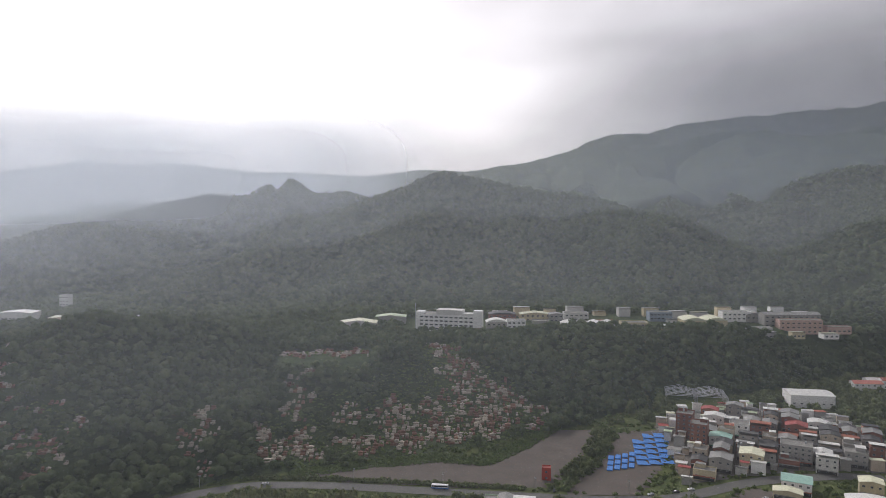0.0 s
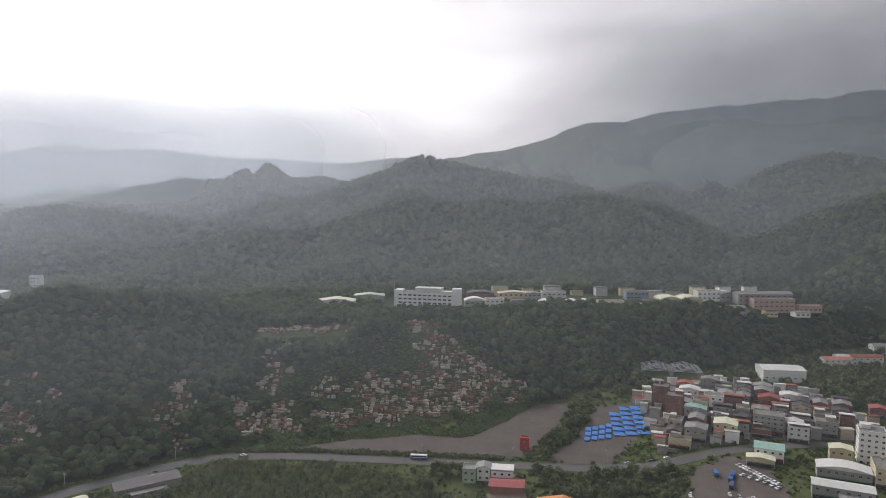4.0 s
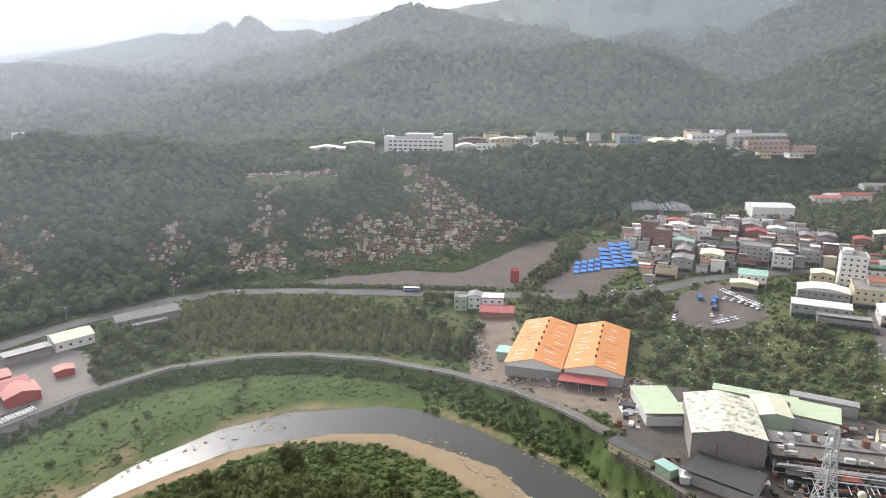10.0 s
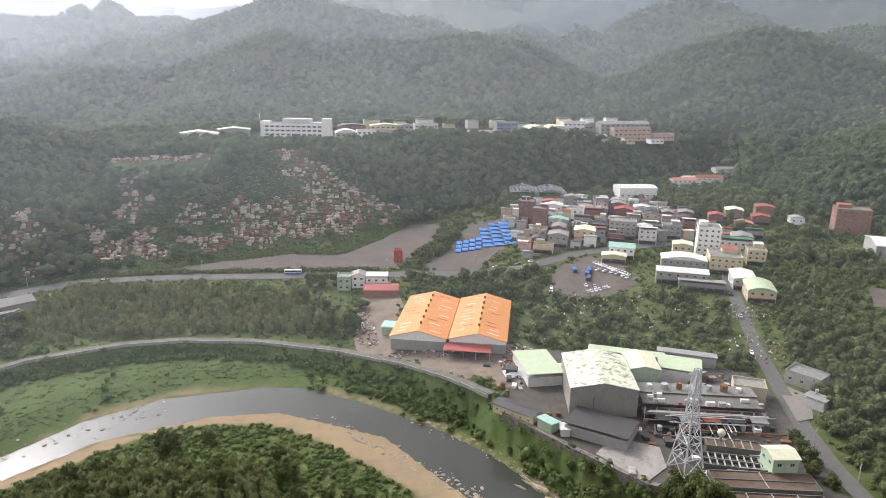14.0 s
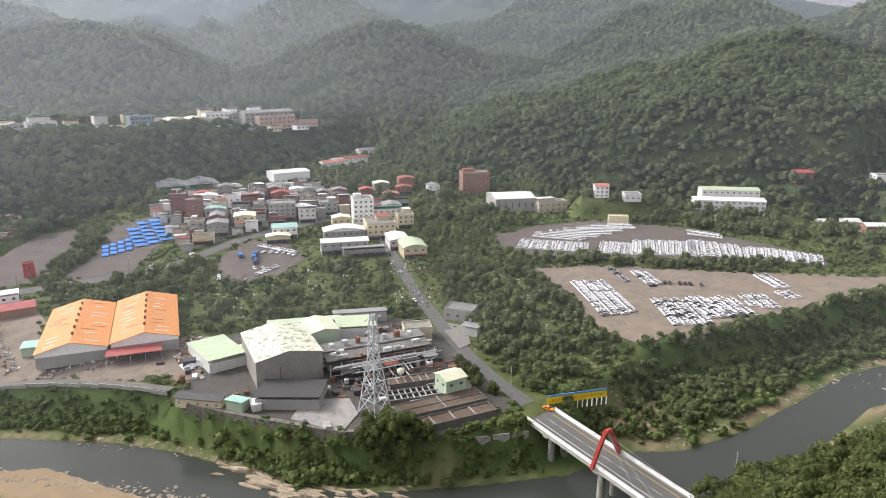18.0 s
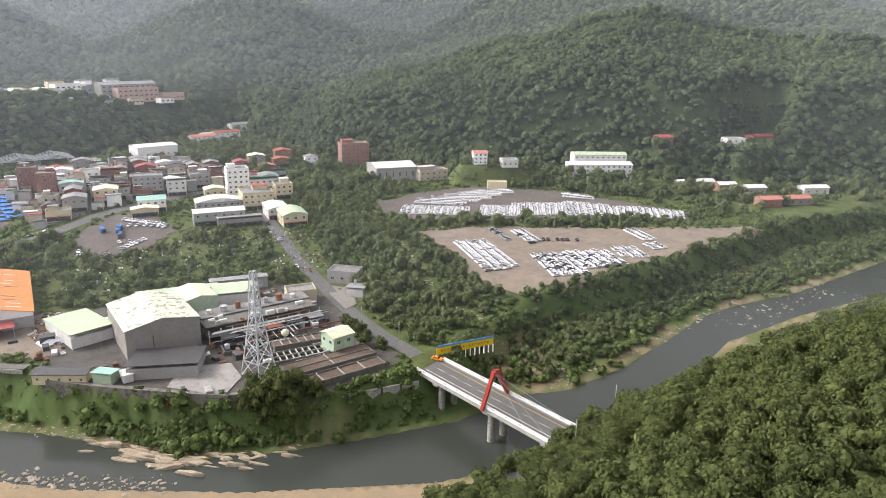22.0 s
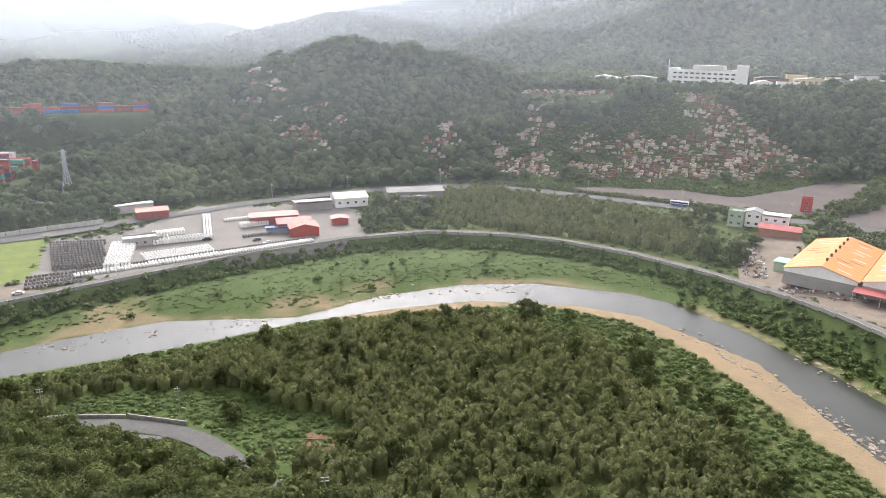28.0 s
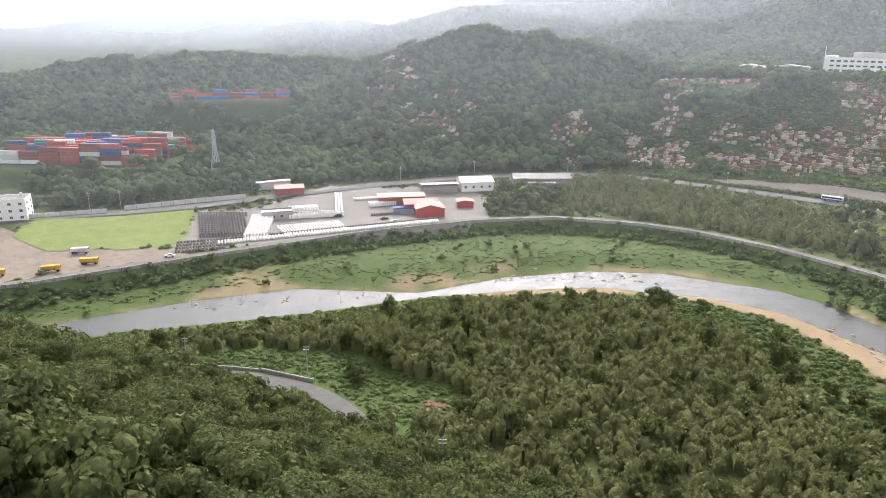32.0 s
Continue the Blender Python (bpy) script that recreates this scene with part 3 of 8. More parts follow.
def joined(name, items, mat):
    """Many copies of small meshes as one object: items are (mesh, pose)."""
    vs, fs, base, kept = [], [], 0, {}
    for me, m in items:
        if me.name not in kept:
            me.calc_loop_triangles()
            v, t = np.zeros(len(me.vertices) * 3), np.zeros(len(me.loop_triangles) * 3, np.int32)
            me.vertices.foreach_get("co", v)
            me.loop_triangles.foreach_get("vertices", t)
            kept[me.name] = (v.reshape(-1, 3), t.reshape(-1, 3))
        v, t = kept[me.name]
        k = np.array(m)
        vs.append(v @ k[:3, :3].T + k[:3, 3])
        fs.append(t + base)
        base += len(v)
    return new(name, mesh_from(name, np.concatenate(vs), np.concatenate(fs), MATS[mat]))


def root(name, m, label, category, group=""):
    ob = new(name)
    ob.empty_display_size = 0.5
    ob.matrix_basis = m
    return tagged(ob, label, category, group)


def box(bm, x0, y0, z0, x1, y1, z1, bevel=0.0):
    r = bmesh.ops.create_cube(bm, size=1.0)
    for v in r["verts"]:
        v.co = Vector(((x0 + x1) / 2 + v.co.x * (x1 - x0), (y0 + y1) / 2 + v.co.y * (y1 - y0), (z0 + z1) / 2 + v.co.z * (z1 - z0)))
    if bevel:
        edges = {e for v in r["verts"] for e in v.link_edges}
        bmesh.ops.bevel(bm, geom=list(edges), offset=bevel, segments=1, affect="EDGES")
    return bm


def a_box(*dims, bevel=0.0):
    return box(bmesh.new(), *dims, bevel=bevel)


def prism(bm, outline, z0, z1):
    """Upright body over an outline of (x, y)."""
    lo = [bm.verts.new((x, y, z0)) for x, y in outline]
    hi = [bm.verts.new((x, y, z1)) for x, y in outline]
    n = len(outline)
    bm.faces.new(lo[::-1])
    bm.faces.new(hi)
    for i in range(n):
        bm.faces.new((lo[i], lo[(i + 1) % n], hi[(i + 1) % n], hi[i]))
    bmesh.ops.recalc_face_normals(bm, faces=bm.faces[:])
    return bm


def beam(bm, a, b, w, h=None):
    """A bar from a to b."""
    a, b = Vector(a), Vector(b)
    d = b - a
    r = bmesh.ops.create_cube(bm, size=1.0)
    turn = d.to_track_quat("Z", "X").to_matrix()
    for v in r["verts"]:
        v.co = (a + b) / 2 + turn @ Vector((v.co.x * w, v.co.y * (h or w), v.co.z * d.length))
    return bm


def tube(bm, a, b, r0, r1=None, seg=10):
    a, b = Vector(a), Vector(b)
    d = b - a
    q = bmesh.ops.create_cone(bm, cap_ends=True, segments=seg, radius1=r0, radius2=r0 if r1 is None else r1, depth=d.length)
    turn = d.to_track_quat("Z", "X").to_matrix()
    for v in q["verts"]:
        v.co = (a + b) / 2 + turn @ v.co
    return bm


FOOTPRINTS = []


def mark(cx, cy, w, d, yaw, margin=2.0):
    FOOTPRINTS.append((cx, cy, w / 2 + margin, d / 2 + margin, math.cos(radians(yaw)), math.sin(radians(yaw))))


for nm, col in (("cream_wall", (0.62, 0.54, 0.36)), ("yellow_wall", (0.58, 0.51, 0.35)), ("grey_wall", (0.34, 0.33, 0.31)), ("beige_wall", (0.5, 0.43, 0.34)), ("pink_wall", (0.52, 0.37, 0.32)), ("pale_wall", (0.6, 0.59, 0.56)),
                ("brick_wall", (0.24, 0.115, 0.09)), ("rust_wall", (0.3, 0.16, 0.11)), ("blue_grey_wall", (0.24, 0.29, 0.34)), ("taupe_wall", (0.27, 0.25, 0.225)), ("green_wall", (0.4, 0.5, 0.36))):
    surface(nm, col, 0.85, vary=0.16, scale=0.25, fine=3.0, stain=tuple(c * 0.6 for c in col), stain_amount=0.28, per_object=0.08)
for nm, col, met in (("white_roof", (0.64, 0.64, 0.61), 0), ("green_roof", (0.42, 0.5, 0.34), 0), ("cream_roof", (0.62, 0.62, 0.46), 0), ("dark_green_roof", (0.06, 0.17, 0.1), 0), ("red_roof", (0.34, 0.085, 0.075), 0), ("rust_roof", (0.3, 0.1, 0.06), 0),
                     ("grey_roof", (0.25, 0.25, 0.24), 0), ("dark_roof", (0.07, 0.068, 0.068), 0), ("brown_roof", (0.16, 0.11, 0.085), 0), ("orange_roof", (0.62, 0.265, 0.08), 0), ("blue_roof", (0.06, 0.16, 0.42), 0), ("salmon_roof", (0.46, 0.18, 0.14), 0), ("teal_roof", (0.33, 0.52, 0.45), 0)):
    surface(nm, col, 0.55, met, vary=0.14, scale=0.3, fine=5.0, bump=0.1, stain=tuple(c * 0.65 for c in col), stain_amount=0.32, per_object=0.06)
surface("flat_roof", (0.22, 0.215, 0.2), 0.95, vary=0.25, scale=0.4, stain=(0.14, 0.135, 0.125), stain_amount=0.7, per_object=0.15)
surface("streaked_roof", (0.62, 0.63, 0.5), 0.6, vary=0.12, scale=0.14, stain=(0.14, 0.16, 0.09), stain_amount=0.85)
surface("steel", (0.5, 0.51, 0.52), 0.45, 0.7, vary=0.12)
surface("galvanised", (0.5, 0.52, 0.53), 0.6, 0.35, vary=0.12)
surface("rust", (0.2, 0.1, 0.06), 0.9, vary=0.3)
surface("red_paint", (0.42, 0.06, 0.045), 0.5, vary=0.2, stain=(0.22, 0.05, 0.04), stain_amount=0.5)
surface("window_frame", (0.42, 0.42, 0.42), 0.5)
surface("tarp_blue", (0.055, 0.2, 0.54), 0.5, vary=0.15, fine=1.0, bump=0.5)
surface("tarp_white", (0.72, 0.75, 0.78), 0.5, vary=0.2, fine=1.0, bump=0.5)
surface("bag_white", (0.76, 0.75, 0.72), 0.8, vary=0.15, per_object=0.12)
surface("bag_grey", (0.2, 0.185, 0.17), 0.9, vary=0.25, per_object=0.2)
surface("car_white", (0.78, 0.78, 0.78), 0.25, vary=0.03, bump=0.0, spec=0.5)
surface("car_silver", (0.4, 0.41, 0.42), 0.3, 0.4, vary=0.03, bump=0.0)
surface("car_dark", (0.035, 0.035, 0.04), 0.25, vary=0.03, bump=0.0, spec=0.5)
surface("car_orange", (0.75, 0.25, 0.04), 0.3, vary=0.05, bump=0.0)
surface("rubber", (0.02, 0.02, 0.02), 0.9)
surface("banner_yellow", (0.8, 0.56, 0.03), 0.6, vary=0.06, bump=0.0)
surface("banner_blue", (0.1, 0.28, 0.5), 0.6, vary=0.06, bump=0.0)
surface("sign_red", (0.6, 0.1, 0.04), 0.6, bump=0.0)
surface("soil_red", (0.17, 0.1, 0.062), 0.95, vary=0.25)
surface("rice_field", (0.155, 0.19, 0.045), 0.95, vary=0.35, scale=0.15, fine=1.5, bump=0.6, stain=(0.13, 0.2, 0.05), stain_amount=0.6)
for nm, col in (("box_red", (0.38, 0.095, 0.08)), ("box_brown", (0.26, 0.085, 0.07)), ("box_blue", (0.05, 0.14, 0.36)), ("box_green", (0.1, 0.3, 0.22)), ("box_white", (0.7, 0.7, 0.68)), ("box_navy", (0.06, 0.09, 0.17))):
    surface(nm, col, 0.6, vary=0.15, scale=0.5, stain=tuple(c * 0.5 for c in col), stain_amount=0.4, per_object=0.15)


# ---- yards, lots and paved ground ----
def patch(name, outline, z, mat, label, category, thick=0.4):
    """Paved or bare ground inside an outline, as a slab that follows a level."""
    bm = prism(bmesh.new(), outline, z - thick, z)
    return tagged(part(name, bm, mat), label, category, kind="structure")


def draped(name, outline, lift, mat, label, category, cell=4.0, pits=0.0):
    """Bare ground that follows the land inside an outline."""
    xs, ys = [p[0] for p in outline], [p[1] for p in outline]
    X, Y = np.meshgrid(np.arange(min(xs), max(xs) + cell, cell), np.arange(min(ys), max(ys) + cell, cell))
    Z = land(X, Y) + lift + pits * fractal(X, Y, 12, 3, 4)
    keep = inside(X, Y, outline)
    ny_, nx_ = X.shape
    ii = np.arange(nx_ * ny_).reshape(ny_, nx_)
    ok = keep[:-1, :-1] | keep[1:, :-1] | keep[:-1, 1:] | keep[1:, 1:]
    F = np.stack([ii[:-1, :-1], ii[:-1, 1:], ii[1:, 1:], ii[1:, :-1]], -1)[ok]
    me = mesh_from(name, np.stack([X, Y, Z], -1).reshape(-1, 3), F, MATS[mat], True)
    return tagged(new(name, me), label, category, kind="structure")


DARK_YARD = [(-100, 456), (-52, 470), (-3, 479), (30, 472), (58, 500), (90, 540), (122, 538), (98, 486), (66, 436), (20, 437), (-60, 447)]
TARP_YARD = [(80, 428), (112, 470), (140, 526), (172, 522), (150, 466), (122, 424)]
LOT_UPPER = [(322, 300), (334, 322), (384, 320), (430, 304), (444, 276), (460, 250), (458, 209), (462, 143), (436, 140), (428, 158), (392, 194), (367, 226), (348, 238), (318, 272)]
LOT_LOWER = [(299, 250), (327, 233), (389, 162), (456, 95), (417, 106), (344, 125), (287, 138), (254, 156), (256, 175), (280, 213)]
FACTORY_YARD = [(83, 243), (89, 223), (95, 213), (104, 198), (111, 187), (117, 179), (127, 167), (137, 158), (160, 152), (172, 158), (182, 190), (192, 215), (200, 240), (178, 262), (120, 288), (96, 288), (94, 262)]
SCRAP_YARD = [(28, 318), (50, 300), (70, 274), (92, 256), (98, 286), (112, 292), (100, 300), (66, 300), (46, 318), (56, 360), (58, 408), (44, 408), (38, 370), (30, 340)]
STONE_YARD = [(-286, 231), (-267, 250), (-264, 310), (-240, 326), (-205, 352), (-185, 352), (-158, 318), (-168, 292), (-202, 254), (-230, 212), (-250, 187)]
RICE = [(-341, 181), (-291, 233), (-256, 193), (-298, 157), (-318, 156)]
DIRT_LEFT = [(-345, 160), (-295, 157), (-255, 190), (-243, 186), (-270, 138), (-296, 96), (-340, 120)]
TOWN_GROUND = [(160, 436), (215, 445), (262, 452), (300, 446), (288, 418), (300, 400), (330, 440), (335, 500), (320, 545), (255, 580), (200, 566), (172, 530)]
PARKING = [(150, 365), (168, 404), (196, 418), (212, 408), (206, 366), (186, 352), (165, 356)]
MEADOW = [(-170, 127), (-158, 143), (-128, 153), (-108, 153), (-82, 153), (-72, 142), (-84, 128), (-104, 130), (-121, 134), (-140, 130), (-158, 124)]
LANE_VIEW = [(-166, 116), (-150, 126), (-122, 135), (-100, 131), (-84, 124), (-78, 112), (-92, 108), (-112, 112), (-140, 112)]
CLEARINGS = [LANE_VIEW, DARK_YARD, TARP_YARD, LOT_UPPER, LOT_LOWER, FACTORY_YARD, SCRAP_YARD, STONE_YARD, RICE, DIRT_LEFT, PARKING, TOWN_GROUND, MEADOW]
draped("gravel_yard", DARK_YARD, 0.3, "gravel", "bare grey-brown gravel yard beside the main road", "yard", pits=0.5)
draped("tarp_yard", TARP_YARD, 0.3, "gravel", "bare gravel yard with tarpaulins", "yard", pits=0.3)
draped("upper_car_park", LOT_UPPER, 0.25, "gravel", "large gravel car park", "car park")
draped("lower_car_park", LOT_LOWER, 0.25, "dirt", "bare earth car park above the river bank", "car park", pits=0.3)
draped("factory_yard", FACTORY_YARD, 0.25, "yard_dark", "stained concrete factory yard", "yard")
draped("scrap_yard", SCRAP_YARD, 0.3, "dirt", "brown earth yard strewn with scrap", "yard", pits=0.3)
draped("stone_yard", STONE_YARD, 0.3, "pale_gravel", "pale gravel storage yard", "yard")
draped("rice_field", RICE, 0.4, "rice_field", "bright yellow-green field behind the storage yard", "field", 3.0, 0.4)
draped("dirt_lot", DIRT_LEFT, 0.2, "dirt", "bare earth truck lot beside the levee", "yard")
draped("town_ground", TOWN_GROUND, 0.3, "concrete_dark", "paved lanes and yards between the town houses", "pavement")
draped("parking_lot", PARKING, 0.35, "gravel", "worn asphalt parking lot", "car park")
patch_z = ground(205, 222) + 0.35
patch("concrete_apron", [(206, 236), (216, 226), (200, 205), (192, 204)], patch_z, "pale_gravel", "pale concrete apron beside the street", "pavement")


# ---- buildings ----
PANE_ME = {}


def window(parent, x, y, z, w, h, axis, wide_frame=0.09):
    """A window on a wall that looks along -y (axis 0) or along +x (1) or -x (2): frame with a pane."""
    key = (round(w, 1), round(h, 1))
    if key not in PANE_ME:
        bm = bmesh.new()
        f = wide_frame
        box(bm, -w / 2, -0.06, 0, w / 2, 0.06, f)
        box(bm, -w / 2, -0.06, h - f, w / 2, 0.06, h)
        box(bm, -w / 2, -0.06, f, -w / 2 + f, 0.06, h - f)
        box(bm, w / 2 - f, -0.06, f, w / 2, 0.06, h - f)
        box(bm, -f / 2, -0.05, f, f / 2, 0.05, h - f)
        fm = bpy.data.meshes.new("window")
        bm.to_mesh(fm)
        bm.free()
        fm.materials.append(MATS["window_frame"])
        pb = a_box(-w / 2 + f, -0.025, f, w / 2 - f, 0.025, h - f)
        pm = bpy.data.meshes.new("pane")
        pb.to_mesh(pm)
        pb.free()
        pm.materials.append(MATS["glass_dark"])
        PANE_ME[key] = (fm, pm)
    fm, pm = PANE_ME[key]
    if parent.matrix_basis.translation.y > 600:
        # on the far ridge frame and glass are one piece
        if ("far",) + key not in PANE_ME:
            fb = bmesh.new()
            fb.from_mesh(fm)
            n_ = len(fb.faces)
            fb.from_mesh(pm)
            fb.faces.ensure_lookup_table()
            for f_ in fb.faces[n_:]:
                f_.material_index = 1
            me = bpy.data.meshes.new("window")
            fb.to_mesh(me)
            fb.free()
            me.materials.append(MATS["window_frame"])
            me.materials.append(MATS["glass_dark"])
            PANE_ME[("far",) + key] = me
        o = new("window", PANE_ME[("far",) + key])
        o.parent = parent
        o.matrix_basis = pose(x, y, z, 0, 0, (0, 90, -90)[axis])
        return
    o = new("window", fm)
    o.parent = parent
    o.matrix_basis = pose(x, y, z, 0, 0, (0, 90, -90)[axis])
    p = new("pane", pm)
    p.parent = o


def gable_roof(w, d, h, rise, over=0.5, thick=0.22, along="y"):
    """Two sloping sheets with the ridge along y (or x)."""
    bm = bmesh.new()
    a, b = (w / 2 + over, d / 2 + over) if along == "y" else (d / 2 + over, w / 2 + over)
    drop = rise * over / max(a - over, 0.1)
    prof = [(-a, h - drop), (0, h + rise), (a, h - drop), (a, h - drop + thick), (0, h + rise + thick), (-a, h - drop + thick)]
    front = [bm.verts.new((x, -b, z)) for x, z in prof]
    back = [bm.verts.new((x, b, z)) for x, z in prof]
    for i in range(6):
        j = (i + 1) % 6
        bm.faces.new((front[i], front[j], back[j], back[i]))
    for f in (front, back):
        bm.faces.new((f[0], f[1], f[4], f[5]))
        bm.faces.new((f[1], f[2], f[3], f[4]))
    bmesh.ops.recalc_face_normals(bm, faces=bm.faces[:])
    if along == "x":
        bmesh.ops.rotate(bm, verts=bm.verts[:], cent=(0, 0, 0), matrix=Matrix.Rotation(math.pi / 2, 3, "Z"))
    return bm


def gable_walls(w, d, h, rise, along="y"):
    bm = bmesh.new()
    a, b = (w / 2, d / 2) if along == "y" else (d / 2, w / 2)
    prof = [(-a, 0), (a, 0), (a, h), (0, h + rise), (-a, h)] if rise > 0 else [(-a, 0), (a, 0), (a, h), (-a, h)]
    f = [bm.verts.new((x, -b, z)) for x, z in prof]
    k = [bm.verts.new((x, b, z)) for x, z in prof]
    bm.faces.new(f)
    bm.faces.new(k[::-1])
    n = len(prof)
    for i in range(n):
        bm.faces.new((f[i], k[i], k[(i + 1) % n], f[(i + 1) % n]))
    bmesh.ops.recalc_face_normals(bm, faces=bm.faces[:])
    if along == "x":
        bmesh.ops.rotate(bm, verts=bm.verts[:], cent=(0, 0, 0), matrix=Matrix.Rotation(math.pi / 2, 3, "Z"))
    return bm


rnd = random.Random(7)


def house(name, cx, cy, w, d, h, yaw, wall, roof, label, category="house", kind="flat", rise=1.5, along="y", storeys=0, cols=0, side_cols=0, win=(1.5, 1.3), z=None, group="", tank=False, shed=False, sides=None, strip_band=False, door=False, over=0.5):
    """A building with walls, roof, windows, and small parts on its roof. cx, cy: middle; yaw: degrees of its front edge."""
    sides = sides or ((2,) if cx > 0 else (1,))
    base = (ground(cx, cy) if z is None else z) - 0.6
    h = h + 0.6
    r = root(name, pose(cx, cy, base, 0, 0, yaw), label, category, group)
    mark(cx, cy, w, d, yaw)
    if kind == "flat":
        part("wall", gable_walls(w, d, h, 0), wall, r)
        part("roof", a_box(-w / 2 + 0.2, -d / 2 + 0.2, h + 0.005, w / 2 - 0.2, d / 2 - 0.2, h + 0.12), roof, r)
        bm = bmesh.new()
        t, p = 0.2, 0.9
        box(bm, -w / 2 - 0.02, -d / 2 - 0.02, h, w / 2 + 0.02, -d / 2 + t, h + p)
        box(bm, -w / 2 - 0.02, d / 2 - t, h, w / 2 + 0.02, d / 2 + 0.02, h + p)
        box(bm, -w / 2 - 0.02, -d / 2 + t, h, -w / 2 + t, d / 2 - t, h + p)
        box(bm, w / 2 - t, -d / 2 + t, h, w / 2 + 0.02, d / 2 - t, h + p)
        part("parapet", bm, wall, r)
    elif kind == "gable":
        part("wall", gable_walls(w, d, h, rise, along), wall, r)
        part("roof", gable_roof(w, d, h, rise, over, along=along), roof, r)
    elif kind == "sheet":
        part("wall", gable_walls(w, d, h, 0), wall, r)
        bm = a_box(-w / 2 - over, -d / 2 - over, h + 0.05, w / 2 + over, d / 2 + over, h + 0.25)
        bmesh.ops.rotate(bm, verts=bm.verts[:], cent=(0, d / 2, h), matrix=Matrix.Rotation(math.atan2(-rise, d), 3, "X"))
        for v in bm.verts:
            v.co.z += 0.02
        part("roof", bm, roof, r)
    elif kind == "arch":
        part("wall", gable_walls(w, d, h, 0), wall, r)
        bm = bmesh.new()
        n = 10
        prof = [(-w / 2 - over + (w + 2 * over) * i / n, h + rise * math.sin(math.pi * i / n)) for i in range(n + 1)]
        lo = [[bm.verts.new((x, y, zz)) for x, zz in prof] for y in (-d / 2 - over, d / 2 + over)]
        hi = [[bm.verts.new((x, y, zz + 0.2)) for x, zz in prof] for y in (-d / 2 - over, d / 2 + over)]
        for i in range(n):
            bm.faces.new((hi[0][i], hi[0][i + 1], hi[1][i + 1], hi[1][i]))
            bm.faces.new((lo[0][i + 1], lo[0][i], lo[1][i], lo[1][i + 1]))
            bm.faces.new((lo[0][i], lo[0][i + 1], hi[0][i + 1], hi[0][i]))
            bm.faces.new((lo[1][i + 1], lo[1][i], hi[1][i], hi[1][i + 1]))
        bm.faces.new([bm.verts.new((x, -d / 2 - 0.01, zz)) for x, zz in prof] )
        bmesh.ops.recalc_face_normals(bm, faces=bm.faces[:])
        part("roof", bm, roof, r)
    if storeys and cols:
        fh = (h - 0.6) / storeys
        wh = min(win[1], fh * 0.6)
        for s in range(storeys):
            zz = 0.6 + s * fh + fh * 0.32
            for c in range(cols):
                window(r, -w / 2 + w * (c + 0.5) / cols, -d / 2 - 0.05, zz, min(win[0], 0.8 * w / cols), wh, 0)
            for ax in sides:
                for c in range(side_cols):
                    window(r, (w / 2 + 0.05) * (1 if ax == 1 else -1), -d / 2 + d * (c + 0.5) / max(side_cols, 1), zz, min(win[0], 0.8 * d / side_cols), wh, ax)
        if strip_band:
            for s in range(1, storeys):
                part("ledge", a_box(-w / 2 - 0.35, -d / 2 - 0.35, 0.5 + s * fh, w / 2 + 0.35, -d / 2 + 0.05, 0.75 + s * fh), wall, r)
    if door:
        part("door", a_box(-1.6, -d / 2 - 0.08, 0.6, 1.6, -d / 2 + 0.02, 3.4), "grey_roof", r, "grey roller shutter door")
    if tank:
        tx, ty = rnd.uniform(-0.3, 0.3) * w, rnd.uniform(0, 0.3) * d
        bm = tube(bmesh.new(), (tx, ty, h + 0.9), (tx, ty, h + 2.5), 0.65, seg=12)
        for sx in (-0.4, 0.4):
            for sy in (-0.4, 0.4):
                beam(bm, (tx + sx, ty + sy, h), (tx + sx, ty + sy, h + 0.95), 0.08)
        part("water_tank", bm, "steel", r, "stainless steel water tank")
    if shed:
        sw, sd = w * rnd.uniform(0.35, 0.6), d * rnd.uniform(0.3, 0.5)
        sx = rnd.choice((-1, 1)) * (w - sw) / 2 * 0.7
        bm = a_box(sx - sw / 2, d / 2 - sd - 0.3, h, sx + sw / 2, d / 2 - 0.3, h + 2.6)
        hut = part("roof_hut", bm, wall, r)
        part("hut_roof", a_box(sx - sw / 2 - 0.3, d / 2 - sd - 0.7, h + 2.6, sx + sw / 2 + 0.3, d / 2, h + 2.78), rnd.choice(("white_roof", "green_roof", "grey_roof", "rust_roof")), hut)
    return r


TOWN_YAW = -27
TOWN = "town houses"
for args in (
    ("apartment_block", 186, 513, 12, 13, 18, "brick_wall", "flat_roof", 6, 3, 3, "dark red brick apartment block with small windows"),
    ("apartment_block", 189, 492, 12, 13, 17.5, "brick_wall", "flat_roof", 6, 3, 3, "dark red brick apartment block with a flat roof"),
    ("apartment_block", 283, 409, 15, 14, 21, "white_wall", "flat_roof", 6, 4, 3, "white tiled apartment tower with curved balconies"),
):
    nm, cx, cy, w, d, h, wl, rf, st, co, sc, lab = args
    house(nm, cx, cy, w, d, h, TOWN_YAW, wl, rf, lab, "apartment block", storeys=st, cols=co, side_cols=sc, tank=True, shed=True, group=TOWN)


